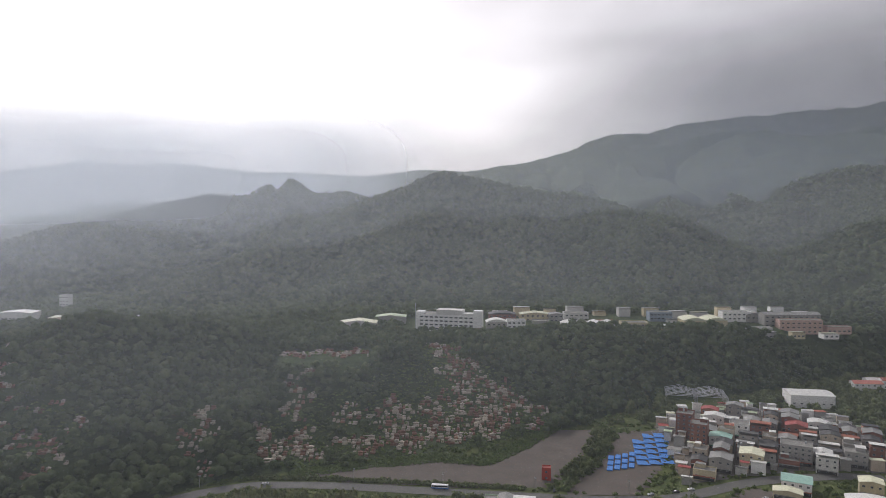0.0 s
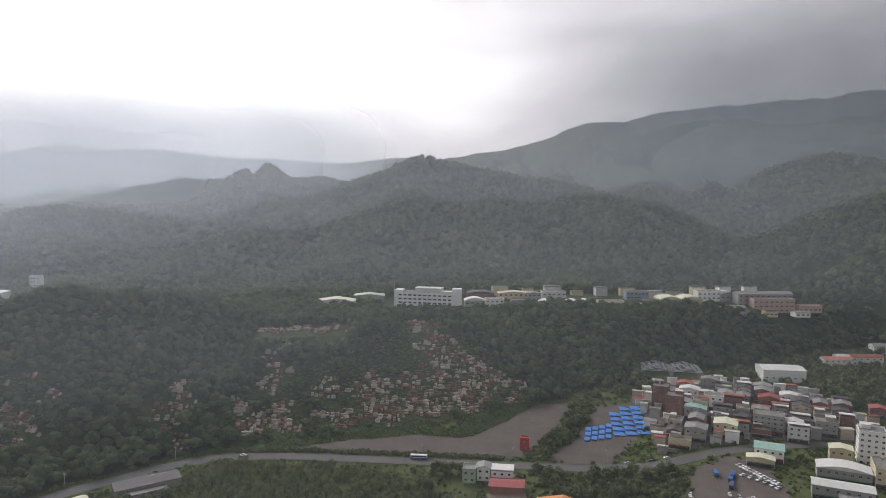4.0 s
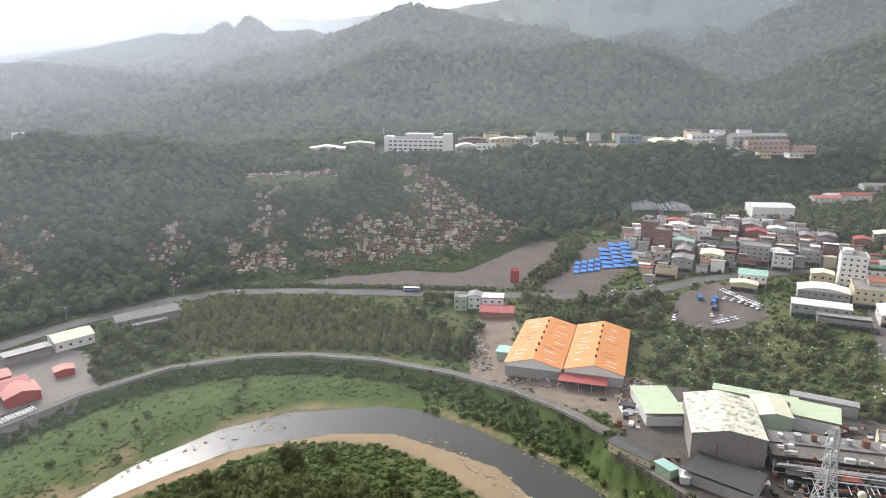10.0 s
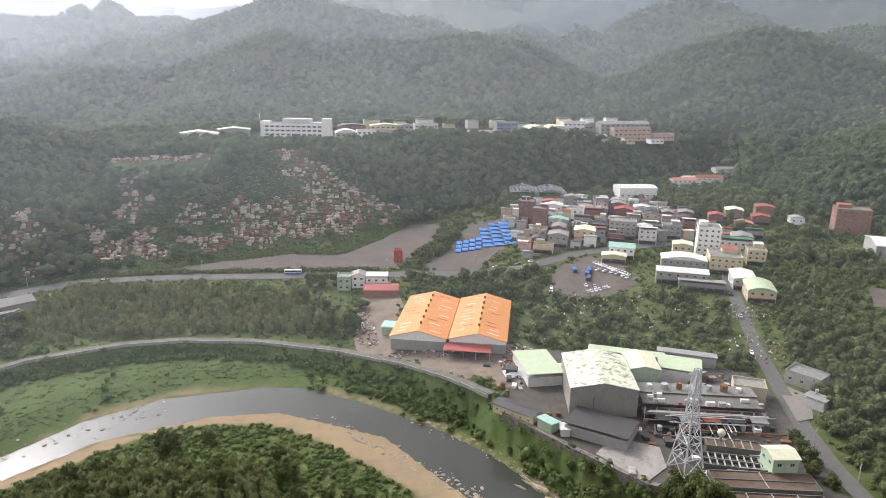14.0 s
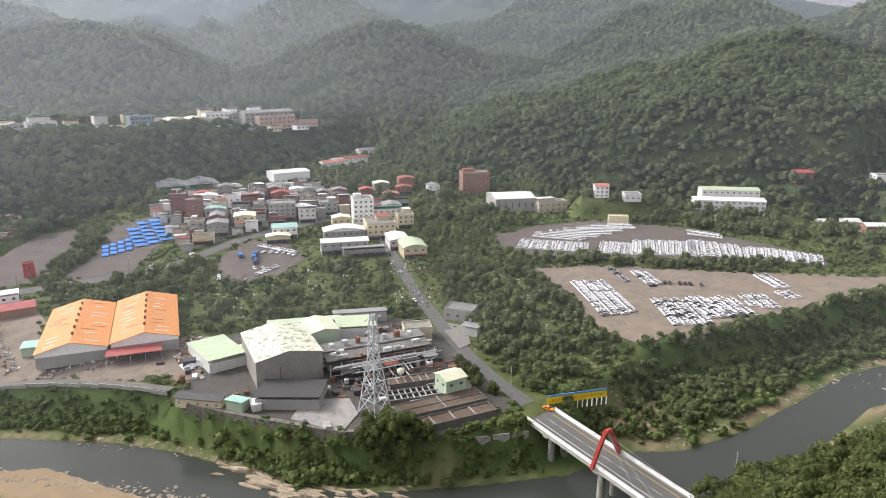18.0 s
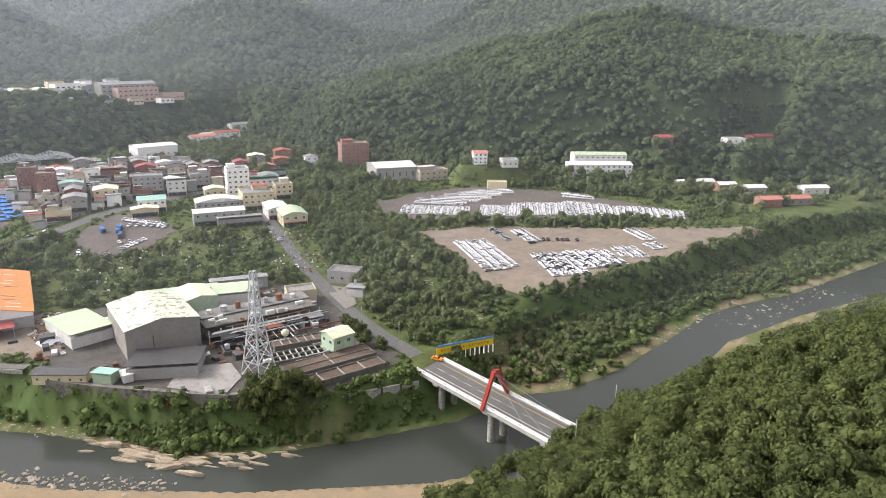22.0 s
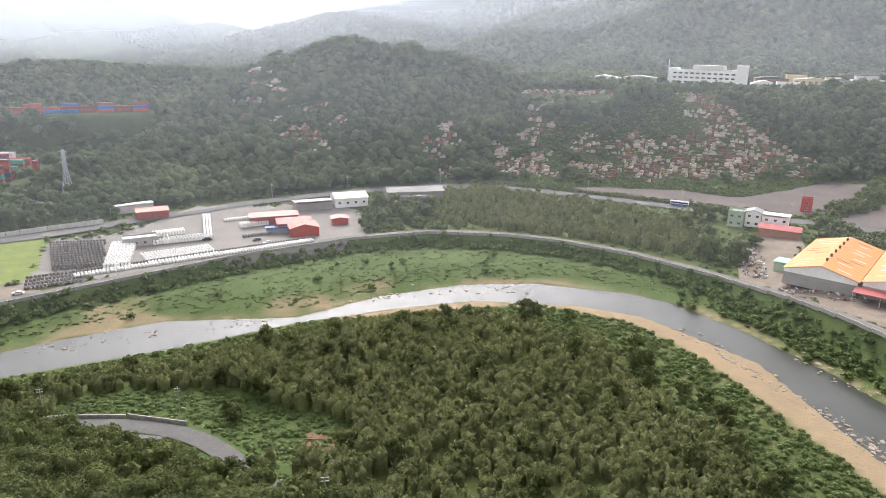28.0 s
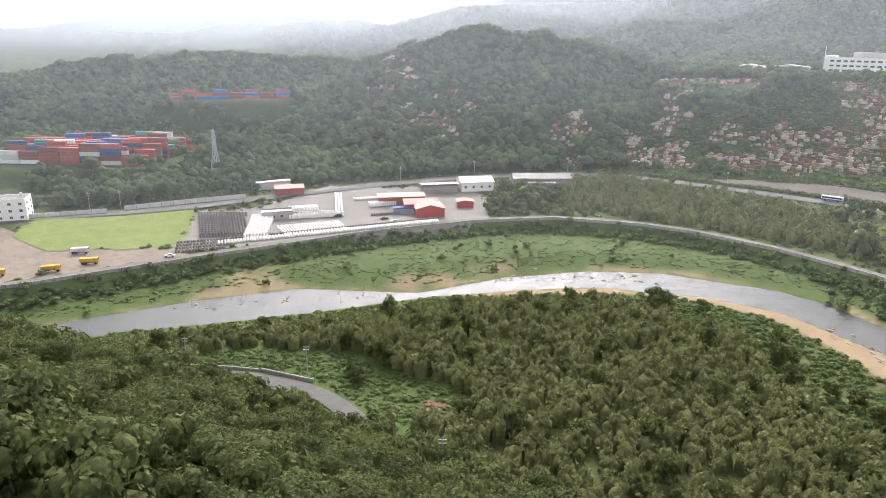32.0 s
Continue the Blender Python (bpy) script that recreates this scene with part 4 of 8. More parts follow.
def town(cx, cy, w, d, h, wall, roof, label, kind="flat", **kw):
    kw.setdefault("storeys", max(1, int(h / 3.2)))
    kw.setdefault("cols", max(2, int(w / 4)))
    kw.setdefault("side_cols", 2)
    r = house("town_house", cx, cy, w, d, h, kw.pop("yaw", TOWN_YAW), wall, roof, label, "house", kind, group=TOWN, **kw)
    # flat dark panel paints the shade of an open ground floor, under an awning
    part("shopfront", a_box(-w / 2 + 0.5, -d / 2 - 0.07, 0.6, w / 2 - 0.5, -d / 2 + 0.02, 3.2), "dark_roof", r, "flat dark panel painting the shade of an open ground floor")
    part("awning", a_box(-w / 2 + 0.2, -d / 2 - 1.6, 3.3, w / 2 - 0.2, -d / 2 - 0.01, 3.45), rnd.choice(("grey_roof", "rust_roof", "flat_roof", "dark_green_roof")), r)


town(204, 490, 15, 12, 9, "pale_wall", "teal_roof", "pale house with a pale green sheet roof", "gable", rise=1.4)
town(212, 457, 15, 14, 10, "yellow_wall", "cream_roof", "yellow house with a cream-green sheet roof", "gable", rise=1.2)
town(246, 464, 20, 14, 13, "grey_wall", "flat_roof", "grey concrete block with open balconies", tank=True, strip_band=True)
town(174, 442, 14, 9, 6, "yellow_wall", "flat_roof", "pale yellow low house beside the main road", shed=True)
town(189, 452, 14, 13, 9, "grey_wall", "grey_roof", "grey town house with a sheet roof", "gable", rise=1.5)
town(222, 417, 17, 14, 8, "white_wall", "teal_roof", "white house with a mint green sheet roof", "gable", rise=1.6, along="x")
town(211, 406, 16, 8, 5, "cream_wall", "cream_roof", "low cream house at the parking lot", "gable", rise=1.2)
town(274, 376, 20, 22, 11, "yellow_wall", "flat_roof", "yellow corner building with white roof huts", tank=True, shed=True, strip_band=True, cols=5, side_cols=5)
town(249, 383, 28, 13, 7.5, "grey_wall", "white_roof", "long grey workshop with a curved white roof", "arch", rise=2.2)
town(232, 357, 30, 11, 8, "grey_wall", "white_roof", "long grey workshop with a white sheet roof", "gable", rise=1.4, along="x", cols=6)
town(237, 343, 26, 9, 5, "taupe_wall", "grey_roof", "low grey workshop behind trees", "sheet", rise=1.0)
town(265, 411, 13, 10, 9, "cream_wall", "cream_roof", "cream house with a pale roof", "gable", rise=1.3)
town(266, 345, 13, 20, 7, "pale_wall", "white_roof", "row house with white sheet roofs along the street", "gable", rise=1.3, yaw=-27)
town(262, 324, 15, 20, 7, "yellow_wall", "green_roof", "yellow house with a pale green curved roof", "arch", rise=2.0, yaw=-27)
town(217, 534, 15, 10, 9, "pale_wall", "white_roof", "house with a white sheet roof", "gable")
town(227, 511, 14, 12, 11, "white_wall", "flat_roof", "white house with bare white side wall", tank=True)
town(222, 556, 13, 9, 7, "rust_wall", "red_roof", "low house with a red sheet roof", "gable")
town(243, 511, 14, 12, 10, "brick_wall", "rust_roof", "brown brick house with rusty roof", "sheet")
town(271, 512, 15, 12, 9, "brick_wall", "red_roof", "dark house under a red sheet roof", "gable", rise=2)
town(258, 447, 13, 10, 11, "pale_wall", "white_roof", "house with a white sheet roof on top", "sheet")
town(262, 460, 12, 10, 9, "taupe_wall", "white_roof", "narrow house with a white roof", "gable")
town(284, 458, 14, 12, 10, "grey_wall", "flat_roof", "grey town house with a roof hut", shed=True, tank=True)
town(296, 489, 15, 11, 8, "beige_wall", "rust_roof", "beige house with a rusty roof", "sheet")
town(292, 520, 14, 10, 8, "pale_wall", "white_roof", "pale house with a white roof", "gable")
town(302, 405, 22, 12, 12, "pale_wall", "dark_green_roof", "house under a dark green sheet roof", "sheet", rise=1.5)
town(306, 388, 12, 16, 10, "cream_wall", "flat_roof", "cream row house along the street", shed=True)
town(322, 425, 14, 14, 9, "grey_wall", "grey_roof", "grey row house with a dark roof", "gable")
town(366, 498, 14, 12, 9, "taupe_wall", "cream_roof", "house with a cream roof above the fields", "gable")
town(353, 466, 13, 11, 7, "brick_wall", "salmon_roof", "low house with an orange-red roof", "gable")
town(400, 504, 15, 12, 9, "rust_wall", "rust_roof", "dark red house with a rusty roof", "gable")
town(405, 470, 11, 9, 8, "white_wall", "grey_roof", "white house with a grey roof", "gable")
town(380, 482, 14, 10, 7, "rust_wall", "rust_roof", "low rust-coloured house with sheet roof", "gable")
town(345, 492, 12, 10, 7, "brick_wall", "red_roof", "low house with a dull red roof", "gable")
town(350, 448, 12, 10, 6, "grey_wall", "dark_green_roof", "low house with a green roof", "sheet")
# closer infill of the town
fill = random.Random(21)
for i in range(9):
    for j in range(12):
        u, v = -56 + i * 13.5 + fill.uniform(-1.5, 1.5), -66 + j * 12.5 + fill.uniform(-1.5, 1.5)
        cx, cy = 246 + u * math.cos(radians(TOWN_YAW)) - v * math.sin(radians(TOWN_YAW)), 470 + u * math.sin(radians(TOWN_YAW)) + v * math.cos(radians(TOWN_YAW))
        if cy < 440 + 0.05 * cx or cy > 575 or cx < 168 or cx > 330 or min(math.dist((cx, cy), p) for p in STREET) < 11:
            continue
        if any(math.dist((cx, cy), (f[0], f[1])) < 10.6 for f in FOOTPRINTS):
            continue
        wl, wt = fill.choice((("grey_wall", "grey"), ("taupe_wall", "dark grey"), ("taupe_wall", "dark grey"), ("beige_wall", "beige"), ("rust_wall", "brown"), ("pale_wall", "pale"), ("brick_wall", "brick")))
        rf, rt, kd = fill.choice((("flat_roof", "flat concrete", "flat"), ("dark_roof", "dark sheet", "sheet"), ("white_roof", "white sheet", "sheet"), ("grey_roof", "grey sheet", "gable"), ("dark_roof", "dark sheet", "gable"), ("rust_roof", "rusty sheet", "sheet"), ("flat_roof", "flat concrete", "flat")))
        town(cx, cy, fill.uniform(9, 13), fill.uniform(9, 12.5), fill.choice((5, 7, 8.5, 10, 11)), wl, rf, wt + " town house with a " + rt + " roof", kd, cols=2, side_cols=1, tank=kd == "flat" and fill.random() < 0.6, shed=kd == "flat")

tl = random.Random(21)
made = 0
for _ in range(3000):
    if made >= 75:
        break
    x, y = tl.uniform(155, 335), tl.uniform(430, 585)
    if not bool(inside(np.array([x]), np.array([y]), TOWN_GROUND)[0]):
        continue
    w_, d_ = tl.uniform(4, 9), tl.uniform(4, 8)
    if any(abs((x - cx) * c + (y - cy) * s_) < hw + w_ * 0.3 and abs(-(x - cx) * s_ + (y - cy) * c) < hd + d_ * 0.3 for cx, cy, hw, hd, c, s_ in FOOTPRINTS):
        continue
    if min(float(line_dist(np.array([x]), np.array([y]), ln)[0]) for ln in (MAIN_ROAD, STREET)) < 8:
        continue
    roof_ = tl.choice(("white_roof", "white_roof", "cream_roof", "grey_roof", "red_roof", "green_roof", "rust_roof", "grey_roof"))
    house("lean_to", x, y, w_, d_, tl.uniform(3, 7.5), -25 + tl.choice((0, 0, 12)), tl.choice(("grey_wall", "pale_wall", "beige_wall", "white_wall")), roof_, "small infill house with a " + roof_.replace("_", " ").replace(" roof", "") + " sheet roof", "house", "sheet", rise=tl.uniform(0.3, 1.0), group="infill houses of the town")
    made += 1
# white warehouse and houses at the valley mouth
house("warehouse", 322, 590, 36, 22, 11, -9, "white_wall", "white_roof", "white windowless warehouse box at the wood's edge", "warehouse", "gable", rise=1.2, along="x", storeys=1, cols=6, win=(2, 1.0))
for cx, cy, w, h, rf in ((404, 640, 26, 7, "salmon_roof"), (437, 646, 30, 8, "rust_roof"), (490, 690, 32, 8, "grey_roof"), (420, 655, 14, 6, "white_roof")):
    house("hamlet_house", cx, cy, w, 11, h, -6, "white_wall", rf, "white house with a hip of " + rf.replace("_", " "), "house", "gable", rise=2, along="x", storeys=2, cols=5, side_cols=2, group="hamlet houses")

# plateau: headquarters and factories on the ridge
hq = house("headquarters", 8, 714, 64, 18, 20, -14, "white_wall", "flat_roof", "long white office block with window bands on the ridge", "office block", storeys=5, cols=12, side_cols=3, win=(3.4, 1.5), z=65)
part("penthouse", a_box(-14, -6, 20.6, 14, 7, 26), "pale_wall", hq, "grey glazed upper hall")
part("stair_tower", a_box(27, -12.5, -5, 36, -4, 27), "white_wall", hq, "white windowless stair tower")
part("end_tower", a_box(-37, -4, 0, -29, 8, 23), "white_wall", hq)
part("canopy_roof", a_box(14, -5, 20.6, 26, 6, 22.5), "white_roof", hq)
part("mast", tube(bmesh.new(), (-38.5, 0, 0), (-38.5, 0, 31), 0.5, 0.25, 8), "galvanised", hq, "tall grey mast")


def mill(cx, cy, w, d, h, wall, roof, label, kind="flat", z=64, yaw=0, **kw):
    kw.setdefault("storeys", max(1, int(h / 4)))
    kw.setdefault("cols", max(2, int(w / 5)))
    kw.setdefault("win", (2.6, 1.5))
    house("ridge_factory", cx, cy, w, d, h, yaw, wall, roof, label, "factory", kind, z=z, group="ridge factories", **kw)


mill(67, 765, 30, 16, 12, "brick_wall", "dark_roof", "dark factory hall with a low roof", "arch", rise=2, z=66)
mill(58, 736, 22, 14, 10, "grey_wall", "white_roof", "grey factory with a curved white roof", "arch", rise=3)
mill(79, 730, 20, 12, 12, "white_wall", "flat_roof", "white two-storey factory building")
mill(104, 766, 34, 14, 12, "cream_wall", "cream_roof", "cream factory with a pale roof", "gable", rise=2, z=66)
mill(107, 738, 18, 12, 10, "grey_wall", "flat_roof", "grey factory block with strip windows")
mill(126, 756, 15, 12, 13, "grey_wall", "grey_roof", "tall grey windowless factory hall", "gable", z=66)
mill(150, 764, 27, 13, 13, "pale_wall", "flat_roof", "pale factory with balconies", z=66, strip_band=True)
for k in range(4):
    mill(135 + k * 14.5, 722, 14.4, 26, 12, "pale_wall", "white_roof", "workshop bay with a white gabled roof", "gable", rise=2.4, z=62, cols=3)
mill(181, 752, 25, 10, 8, "pink_wall", "rust_roof", "low pink factory with a rusty roof", "sheet")
mill(206, 729, 28, 14, 12, "yellow_wall", "flat_roof", "cream-yellow four-bay factory office", z=62, cols=7, storeys=3)
mill(238, 722, 38, 18, 9, "white_wall", "white_roof", "white shed with a shallow gabled roof", "gable", rise=3, z=60, storeys=0)
mill(242, 755, 25, 14, 16, "blue_grey_wall", "flat_roof", "blue-grey four-storey office block", z=65, storeys=4, cols=6)
mill(258, 750, 22, 12, 9, "white_wall", "white_roof", "white hall with a low sheet roof", "sheet", z=65)
for k in range(2):
    mill(270 + k * 23, 732, 23, 22, 14, "cream_wall", "cream_roof", "cream factory hall with a rounded roof", "arch", rise=3, z=63, storeys=1, cols=3)
mill(331, 766, 32, 14, 14, "white_wall", "flat_roof", "white factory building with window bands", z=66, strip_band=True)
mill(352, 766, 22, 16, 11, "grey_wall", "grey_roof", "grey hall with a grey-green roof", "gable", rise=3, z=66)
mill(384, 748, 62, 16, 18, "grey_wall", "grey_roof", "long grey factory with a grey-green sheet roof", "gable", rise=2.5, along="x", z=62, storeys=4, cols=10)
mill(386, 731, 46, 12, 14, "pink_wall", "flat_roof", "pink factory office block with balconies", z=62, storeys=3, cols=8, strip_band=True)
mill(327, 724, 50, 10, 7, "pale_wall", "flat_roof", "long low pale factory wing", z=62)
mill(427, 730, 26, 10, 7, "pink_wall", "flat_roof", "low pink factory outbuilding", z=62)
mill(-91, 726, 40, 18, 10, "pale_wall", "cream_roof", "pale green factory hall on the ridge", "gable", rise=3, z=65, storeys=1)
mill(-59, 766, 34, 16, 8, "grey_wall", "green_roof", "grey-green hall roof behind trees", "gable", rise=2, z=67, storeys=0)
mill(-171, 775, 37, 14, 7, "pale_wall", "white_roof", "pale hall roof behind the ridge", "gable", rise=1.5, z=57, storeys=0)
mill(-569, 905, 46, 22, 12, "white_wall", "white_roof", "white hall far up the valley", "gable", rise=2, z=46, storeys=1)
mill(-480, 885, 66, 20, 8, "cream_wall", "cream_roof", "long cream hall far up the valley", "gable", rise=1.5, z=47, storeys=0)
mill(-416, 885, 44, 16, 8, "white_wall", "white_roof", "white hall far up the valley", "flat", z=47, storeys=1)
mill(-560, 1003, 14, 12, 16, "white_wall", "flat_roof", "small white tower house on the far slope", z=52, storeys=3, cols=3)

ml = random.Random(17)
for k in range(26):
    x, y = 50 + k * 14.6 + ml.uniform(-3, 3), (703, 784)[k % 2]
    w_, d_ = ml.uniform(10, 20), ml.uniform(8, 13)
    roof_ = ml.choice(("white_roof", "white_roof", "cream_roof", "grey_roof", "white_roof"))
    mill(x, y, w_, d_, ml.uniform(4, 7) if y < 720 else ml.uniform(10, 17), ml.choice(("white_wall", "pale_wall", "cream_wall")), roof_, "small ridge workshop with a " + roof_.split("_")[0] + " sheet roof", "sheet", rise=1.2, z=62 if y < 720 else 66, storeys=1, cols=3)

# ---- orange warehouse pair ----
for k, (cx, cy, lab) in enumerate(((67, 331, "grey warehouse under a worn orange sheet roof with skylights"), (94.5, 321, "open-fronted warehouse under a worn orange sheet roof with skylights"))):
    w, d, h, rise, yw = 27.6, 58, 7.0, 3.6, -20
    base = ground(cx, cy) - 0.5
    r = root("warehouse", pose(cx, cy, base, 0, 0, yw), lab, "warehouse", "orange warehouses")
    mark(cx, cy, w, d, yw)
    part("wall", gable_walls(w, d, h, rise), "grey_wall", r)
    bm = bmesh.new()
    prof = [(-w / 2, h - 1.6), (w / 2, h - 1.6), (w / 2, h), (0, h + rise), (-w / 2, h)]
    fr_, bk_ = [bm.verts.new((x, -d / 2 - 0.12, z)) for x, z in prof], [bm.verts.new((x, -d / 2 - 0.03, z)) for x, z in prof]
    bm.faces.new(fr_)
    bm.faces.new(bk_[::-1])
    for q in range(5):
        bm.faces.new((fr_[q], bk_[q], bk_[(q + 1) % 5], fr_[(q + 1) % 5]))
    bmesh.ops.recalc_face_normals(bm, faces=bm.faces[:])
    part("gable_panel", bm, "white_wall", r, "white sheet gable")
    part("roof", gable_roof(w, d, h, rise, 0.6), "orange_roof", r)
    slope = math.degrees(math.atan2(rise, w / 2))
    for s in (-1, 1):
        for i in range(12):
            yy = -d / 2 + 4 + i * 4.5
            if rnd.random() < 0.75:
                off = rnd.uniform(0.3, 0.7) * w / 2
                length = rnd.uniform(3.5, 6.5)
                sk = part("skylight", a_box(-length / 2, -0.35, 0.0, length / 2, 0.35, 0.05), rnd.choice(("white_roof", "rust_roof", "white_roof")), r)
                sk.matrix_basis = pose(s * off, yy, h + rise * (1 - off / (w / 2)) + 0.27, 0, s * slope, 0)
    for i in range(6):
        yy = -d / 2 + 9 + i * 8.2
        bm = tube(bmesh.new(), (0, 0, 0), (0, 0, 0.7), 0.45, seg=10)
        bmesh.ops.create_uvsphere(bm, u_segments=10, v_segments=6, radius=0.62, matrix=Matrix.Translation((0, 0, 0.95)))
        part("vent", bm, "rust", r, "round rusty roof vent").matrix_basis = pose(0, yy, h + rise + 0.1)
    if k == 1:
        part("canopy", a_box(-w / 2 - 2, -d / 2 - 9, 4.6, 7, -d / 2 - 0.1, 4.8), "red_roof", r, "dull red sheet canopy")
        for x in (-w / 2 - 1.6, -6, 0, 6.6):
            part("post", a_box(x - 0.12, -d / 2 - 8.7, 0, x + 0.12, -d / 2 - 8.45, 4.6), "galvanised", r)

# ---- factory by the river ----
def shed_at(name, cx, cy, w, d, h, yaw, wall, roof, label, **kw):
    return house(name, cx, cy, w, d, h, yaw, wall, roof, label, "factory building", **kw)


big = shed_at("factory_hall", 123, 241, 27, 33, 12, -16, "taupe_wall", "streaked_roof", "tall grey factory hall with a moss-streaked pale roof", kind="gable", rise=2.6, over=0.3)
part("pipe", tube(bmesh.new(), (-4, -16.7, 0.5), (-4, -16.7, 9), 0.18, seg=8), "rust", big)
shed_at("factory_hall", 147, 249, 13, 17, 10.5, -16, "green_wall", "cream_roof", "pale green tower shed beside the big hall", kind="gable", rise=1.4, storeys=1, cols=2)
shed_at("open_shed", 106, 268, 16, 28, 4.5, -4, "pale_wall", "green_roof", "low shed with a sloping pale green roof", kind="sheet", rise=1.6)
shed_at("link_shed", 120, 262, 10, 8, 4, -4, "pale_wall", "cream_roof", "small link shed with a cream roof", kind="sheet", rise=0.6)
shed_at("side_hall", 167, 250, 18, 16, 6, -32, "pale_wall", "green_roof", "low hall with a pale green sheet roof", kind="sheet", rise=0.8)
shed_at("side_hall", 150, 268, 34, 7, 6, -28, "pale_wall", "green_roof", "long narrow shed with a pale green roof", kind="sheet", rise=0.6)
shed_at("side_hall", 178, 262, 26, 6, 5, -30, "grey_wall", "grey_roof", "long narrow shed with a grey roof", kind="sheet", rise=0.5)
shed_at("side_hall", 186, 227, 13, 9, 6, -30, "yellow_wall", "flat_roof", "small cream block with a flat roof", kind="flat")
shed_at("dark_shed", 112, 213, 24, 16, 4.5, -42, "grey_wall", "dark_roof", "low shed with a black tar roof", kind="sheet", rise=1.0)
shed_at("wall_shed", 84.5, 233, 18.5, 6, 3.4, -50, "cream_wall", "dark_roof", "long low cream shed on the river wall", kind="gable", rise=0.7, along="x", storeys=1, cols=5, win=(0.9, 0.9))
shed_at("wall_shed", 93, 220, 7, 4.5, 4.0, -61, "green_wall", "teal_roof", "small green sheet shed on the river wall", kind="sheet", rise=0.4)
shed_at("office_hut", 161, 176, 9, 8.5, 8.5, -10, "green_wall", "cream_roof", "pale green hut with a bright cream roof", kind="gable", rise=1.2, along="x", storeys=2, cols=2, side_cols=2)
shed_at("roadside_house", 218, 231, 15, 10, 5, -62, "grey_wall", "flat_roof", "small grey concrete house beside the street", kind="flat", storeys=1, cols=3)
shed_at("roadside_house", 209, 214, 8, 7, 4, -62, "pale_wall", "grey_roof", "small shack with a water tank", kind="sheet", rise=0.5, tank=True)
# process building: decks, columns, pipes
pr = root("process_building", pose(158, 220, ground(158, 220), 0, 0, -17), "grimy open process building with decks, tanks and pipes", "factory building")
mark(158, 220, 50, 22, -17)
part("wall", a_box(-23, 2, 0, 23, 10, 7), "concrete_dark", pr)
for i, zz in enumerate((3.2, 6.2)):
    part("deck", a_box(-24, -10 + i * 3, zz, 23, 2, zz + 0.3), "concrete_dark", pr)
part("roof", a_box(-23.4, 1.6, 7.01, 23.4, 10.4, 7.2), "flat_roof", pr)
for i in range(11):
    part("column", a_box(-23.8 + i * 4.65, -9.8, 0, -23.4 + i * 4.65, -9.4, 6.2), "concrete", pr)
for i in range(9):
    zz, yy = 1.5 + (i % 5) * 1.3, -10.6 - (i // 5) * 0.9
    part("pipe", tube(bmesh.new(), (-24 + (i * 5) % 13, yy, zz), (24 - (i * 7) % 11, yy, zz), 0.18 + 0.05 * (i % 3), seg=8), ("galvanised", "rust", "white_roof")[i % 3], pr)
for i in range(7):
    xx = -19 + i * 6
    part("tank", tube(bmesh.new(), (xx, 5.5, 7.2), (xx, 5.5, 7.2 + 1.6 + (i % 3) * 0.6), 1.5 if i % 2 else 1.1, seg=14), ("white_roof", "steel", "rust")[i % 3], pr)
for i in range(14):
    xx, yy = rnd.uniform(-22, 22), rnd.uniform(-8, 0)
    part("machine", a_box(xx, yy, 6.5, xx + rnd.uniform(1, 3.5), yy + rnd.uniform(0.8, 2), 6.5 + rnd.uniform(0.6, 1.8), bevel=0.06), rnd.choice(("galvanised", "rust", "concrete", "white_roof")), pr)
for i in range(5):
    part("canopy", a_box(-20 + i * 9, -15, 3.6 + 0.2 * i, -13.5 + i * 9, -10.6, 3.75 + 0.2 * i), ("dark_roof", "grey_roof", "rust_roof")[i % 3], pr)
tk = root("yellow_tank", pose(152, 196, ground(152, 196)), "pale yellow round tank on a post", "tank")
bm = bmesh.new()
bmesh.ops.create_uvsphere(bm, u_segments=14, v_segments=8, radius=1.5, matrix=Matrix.Translation((0, 0, 5.6)))
part("vessel", bm, "cream_roof", tk, smooth_shade=True)
part("post", tube(bmesh.new(), (0, 0, 0), (0, 0, 4.4), 0.5, seg=8), "concrete", tk)
surface("sludge", (0.13, 0.095, 0.07), 0.9, vary=0.25, scale=0.15, stain=(0.07, 0.055, 0.045), stain_amount=0.6)
surface("basin_water", (0.03, 0.035, 0.03), 0.12, vary=0.2, bump=0.05, spec=0.5)
surface("pond_floor", (0.3, 0.285, 0.265), 0.9, vary=0.2, scale=0.15, stain=(0.17, 0.16, 0.145), stain_amount=0.6)


def basin(cx, cy, w, d, yaw, h, cols, rows, fill, label, drop=0.6):
    """Concrete basin: outer walls, dividers, its filling."""
    z = ground(cx, cy) + 0.2
    r = root("treatment_basin", pose(cx, cy, z, 0, 0, yaw), label, "basin", "treatment basins")
    mark(cx, cy, w, d, yaw, 0.5)
    for sx in (-1, 1):
        part("wall", a_box(sx * w / 2 - 0.2, -d / 2, -6, sx * w / 2 + 0.2, d / 2, h), "concrete_dark", r)
        part("wall", a_box(-w / 2 + 0.2, sx * d / 2 - 0.2, -6, w / 2 - 0.2, sx * d / 2 + 0.2, h - 0.01), "concrete_dark", r)
    for i in range(1, cols):
        part("divider", a_box(-w / 2 + w * i / cols - 0.18, -d / 2 + 0.2, 0, -w / 2 + w * i / cols + 0.18, d / 2 - 0.2, h - 0.06), "concrete", r)
    for j in range(1, rows):
        part("divider", a_box(-w / 2 + 0.2, -d / 2 + d * j / rows - 0.25, 0, w / 2 - 0.2, -d / 2 + d * j / rows + 0.25, h - 0.03), "concrete_dark", r)
    part("filling", a_box(-w / 2 + 0.2, -d / 2 + 0.2, 0, w / 2 - 0.2, d / 2 - 0.2, h - drop), fill, r)
    return r


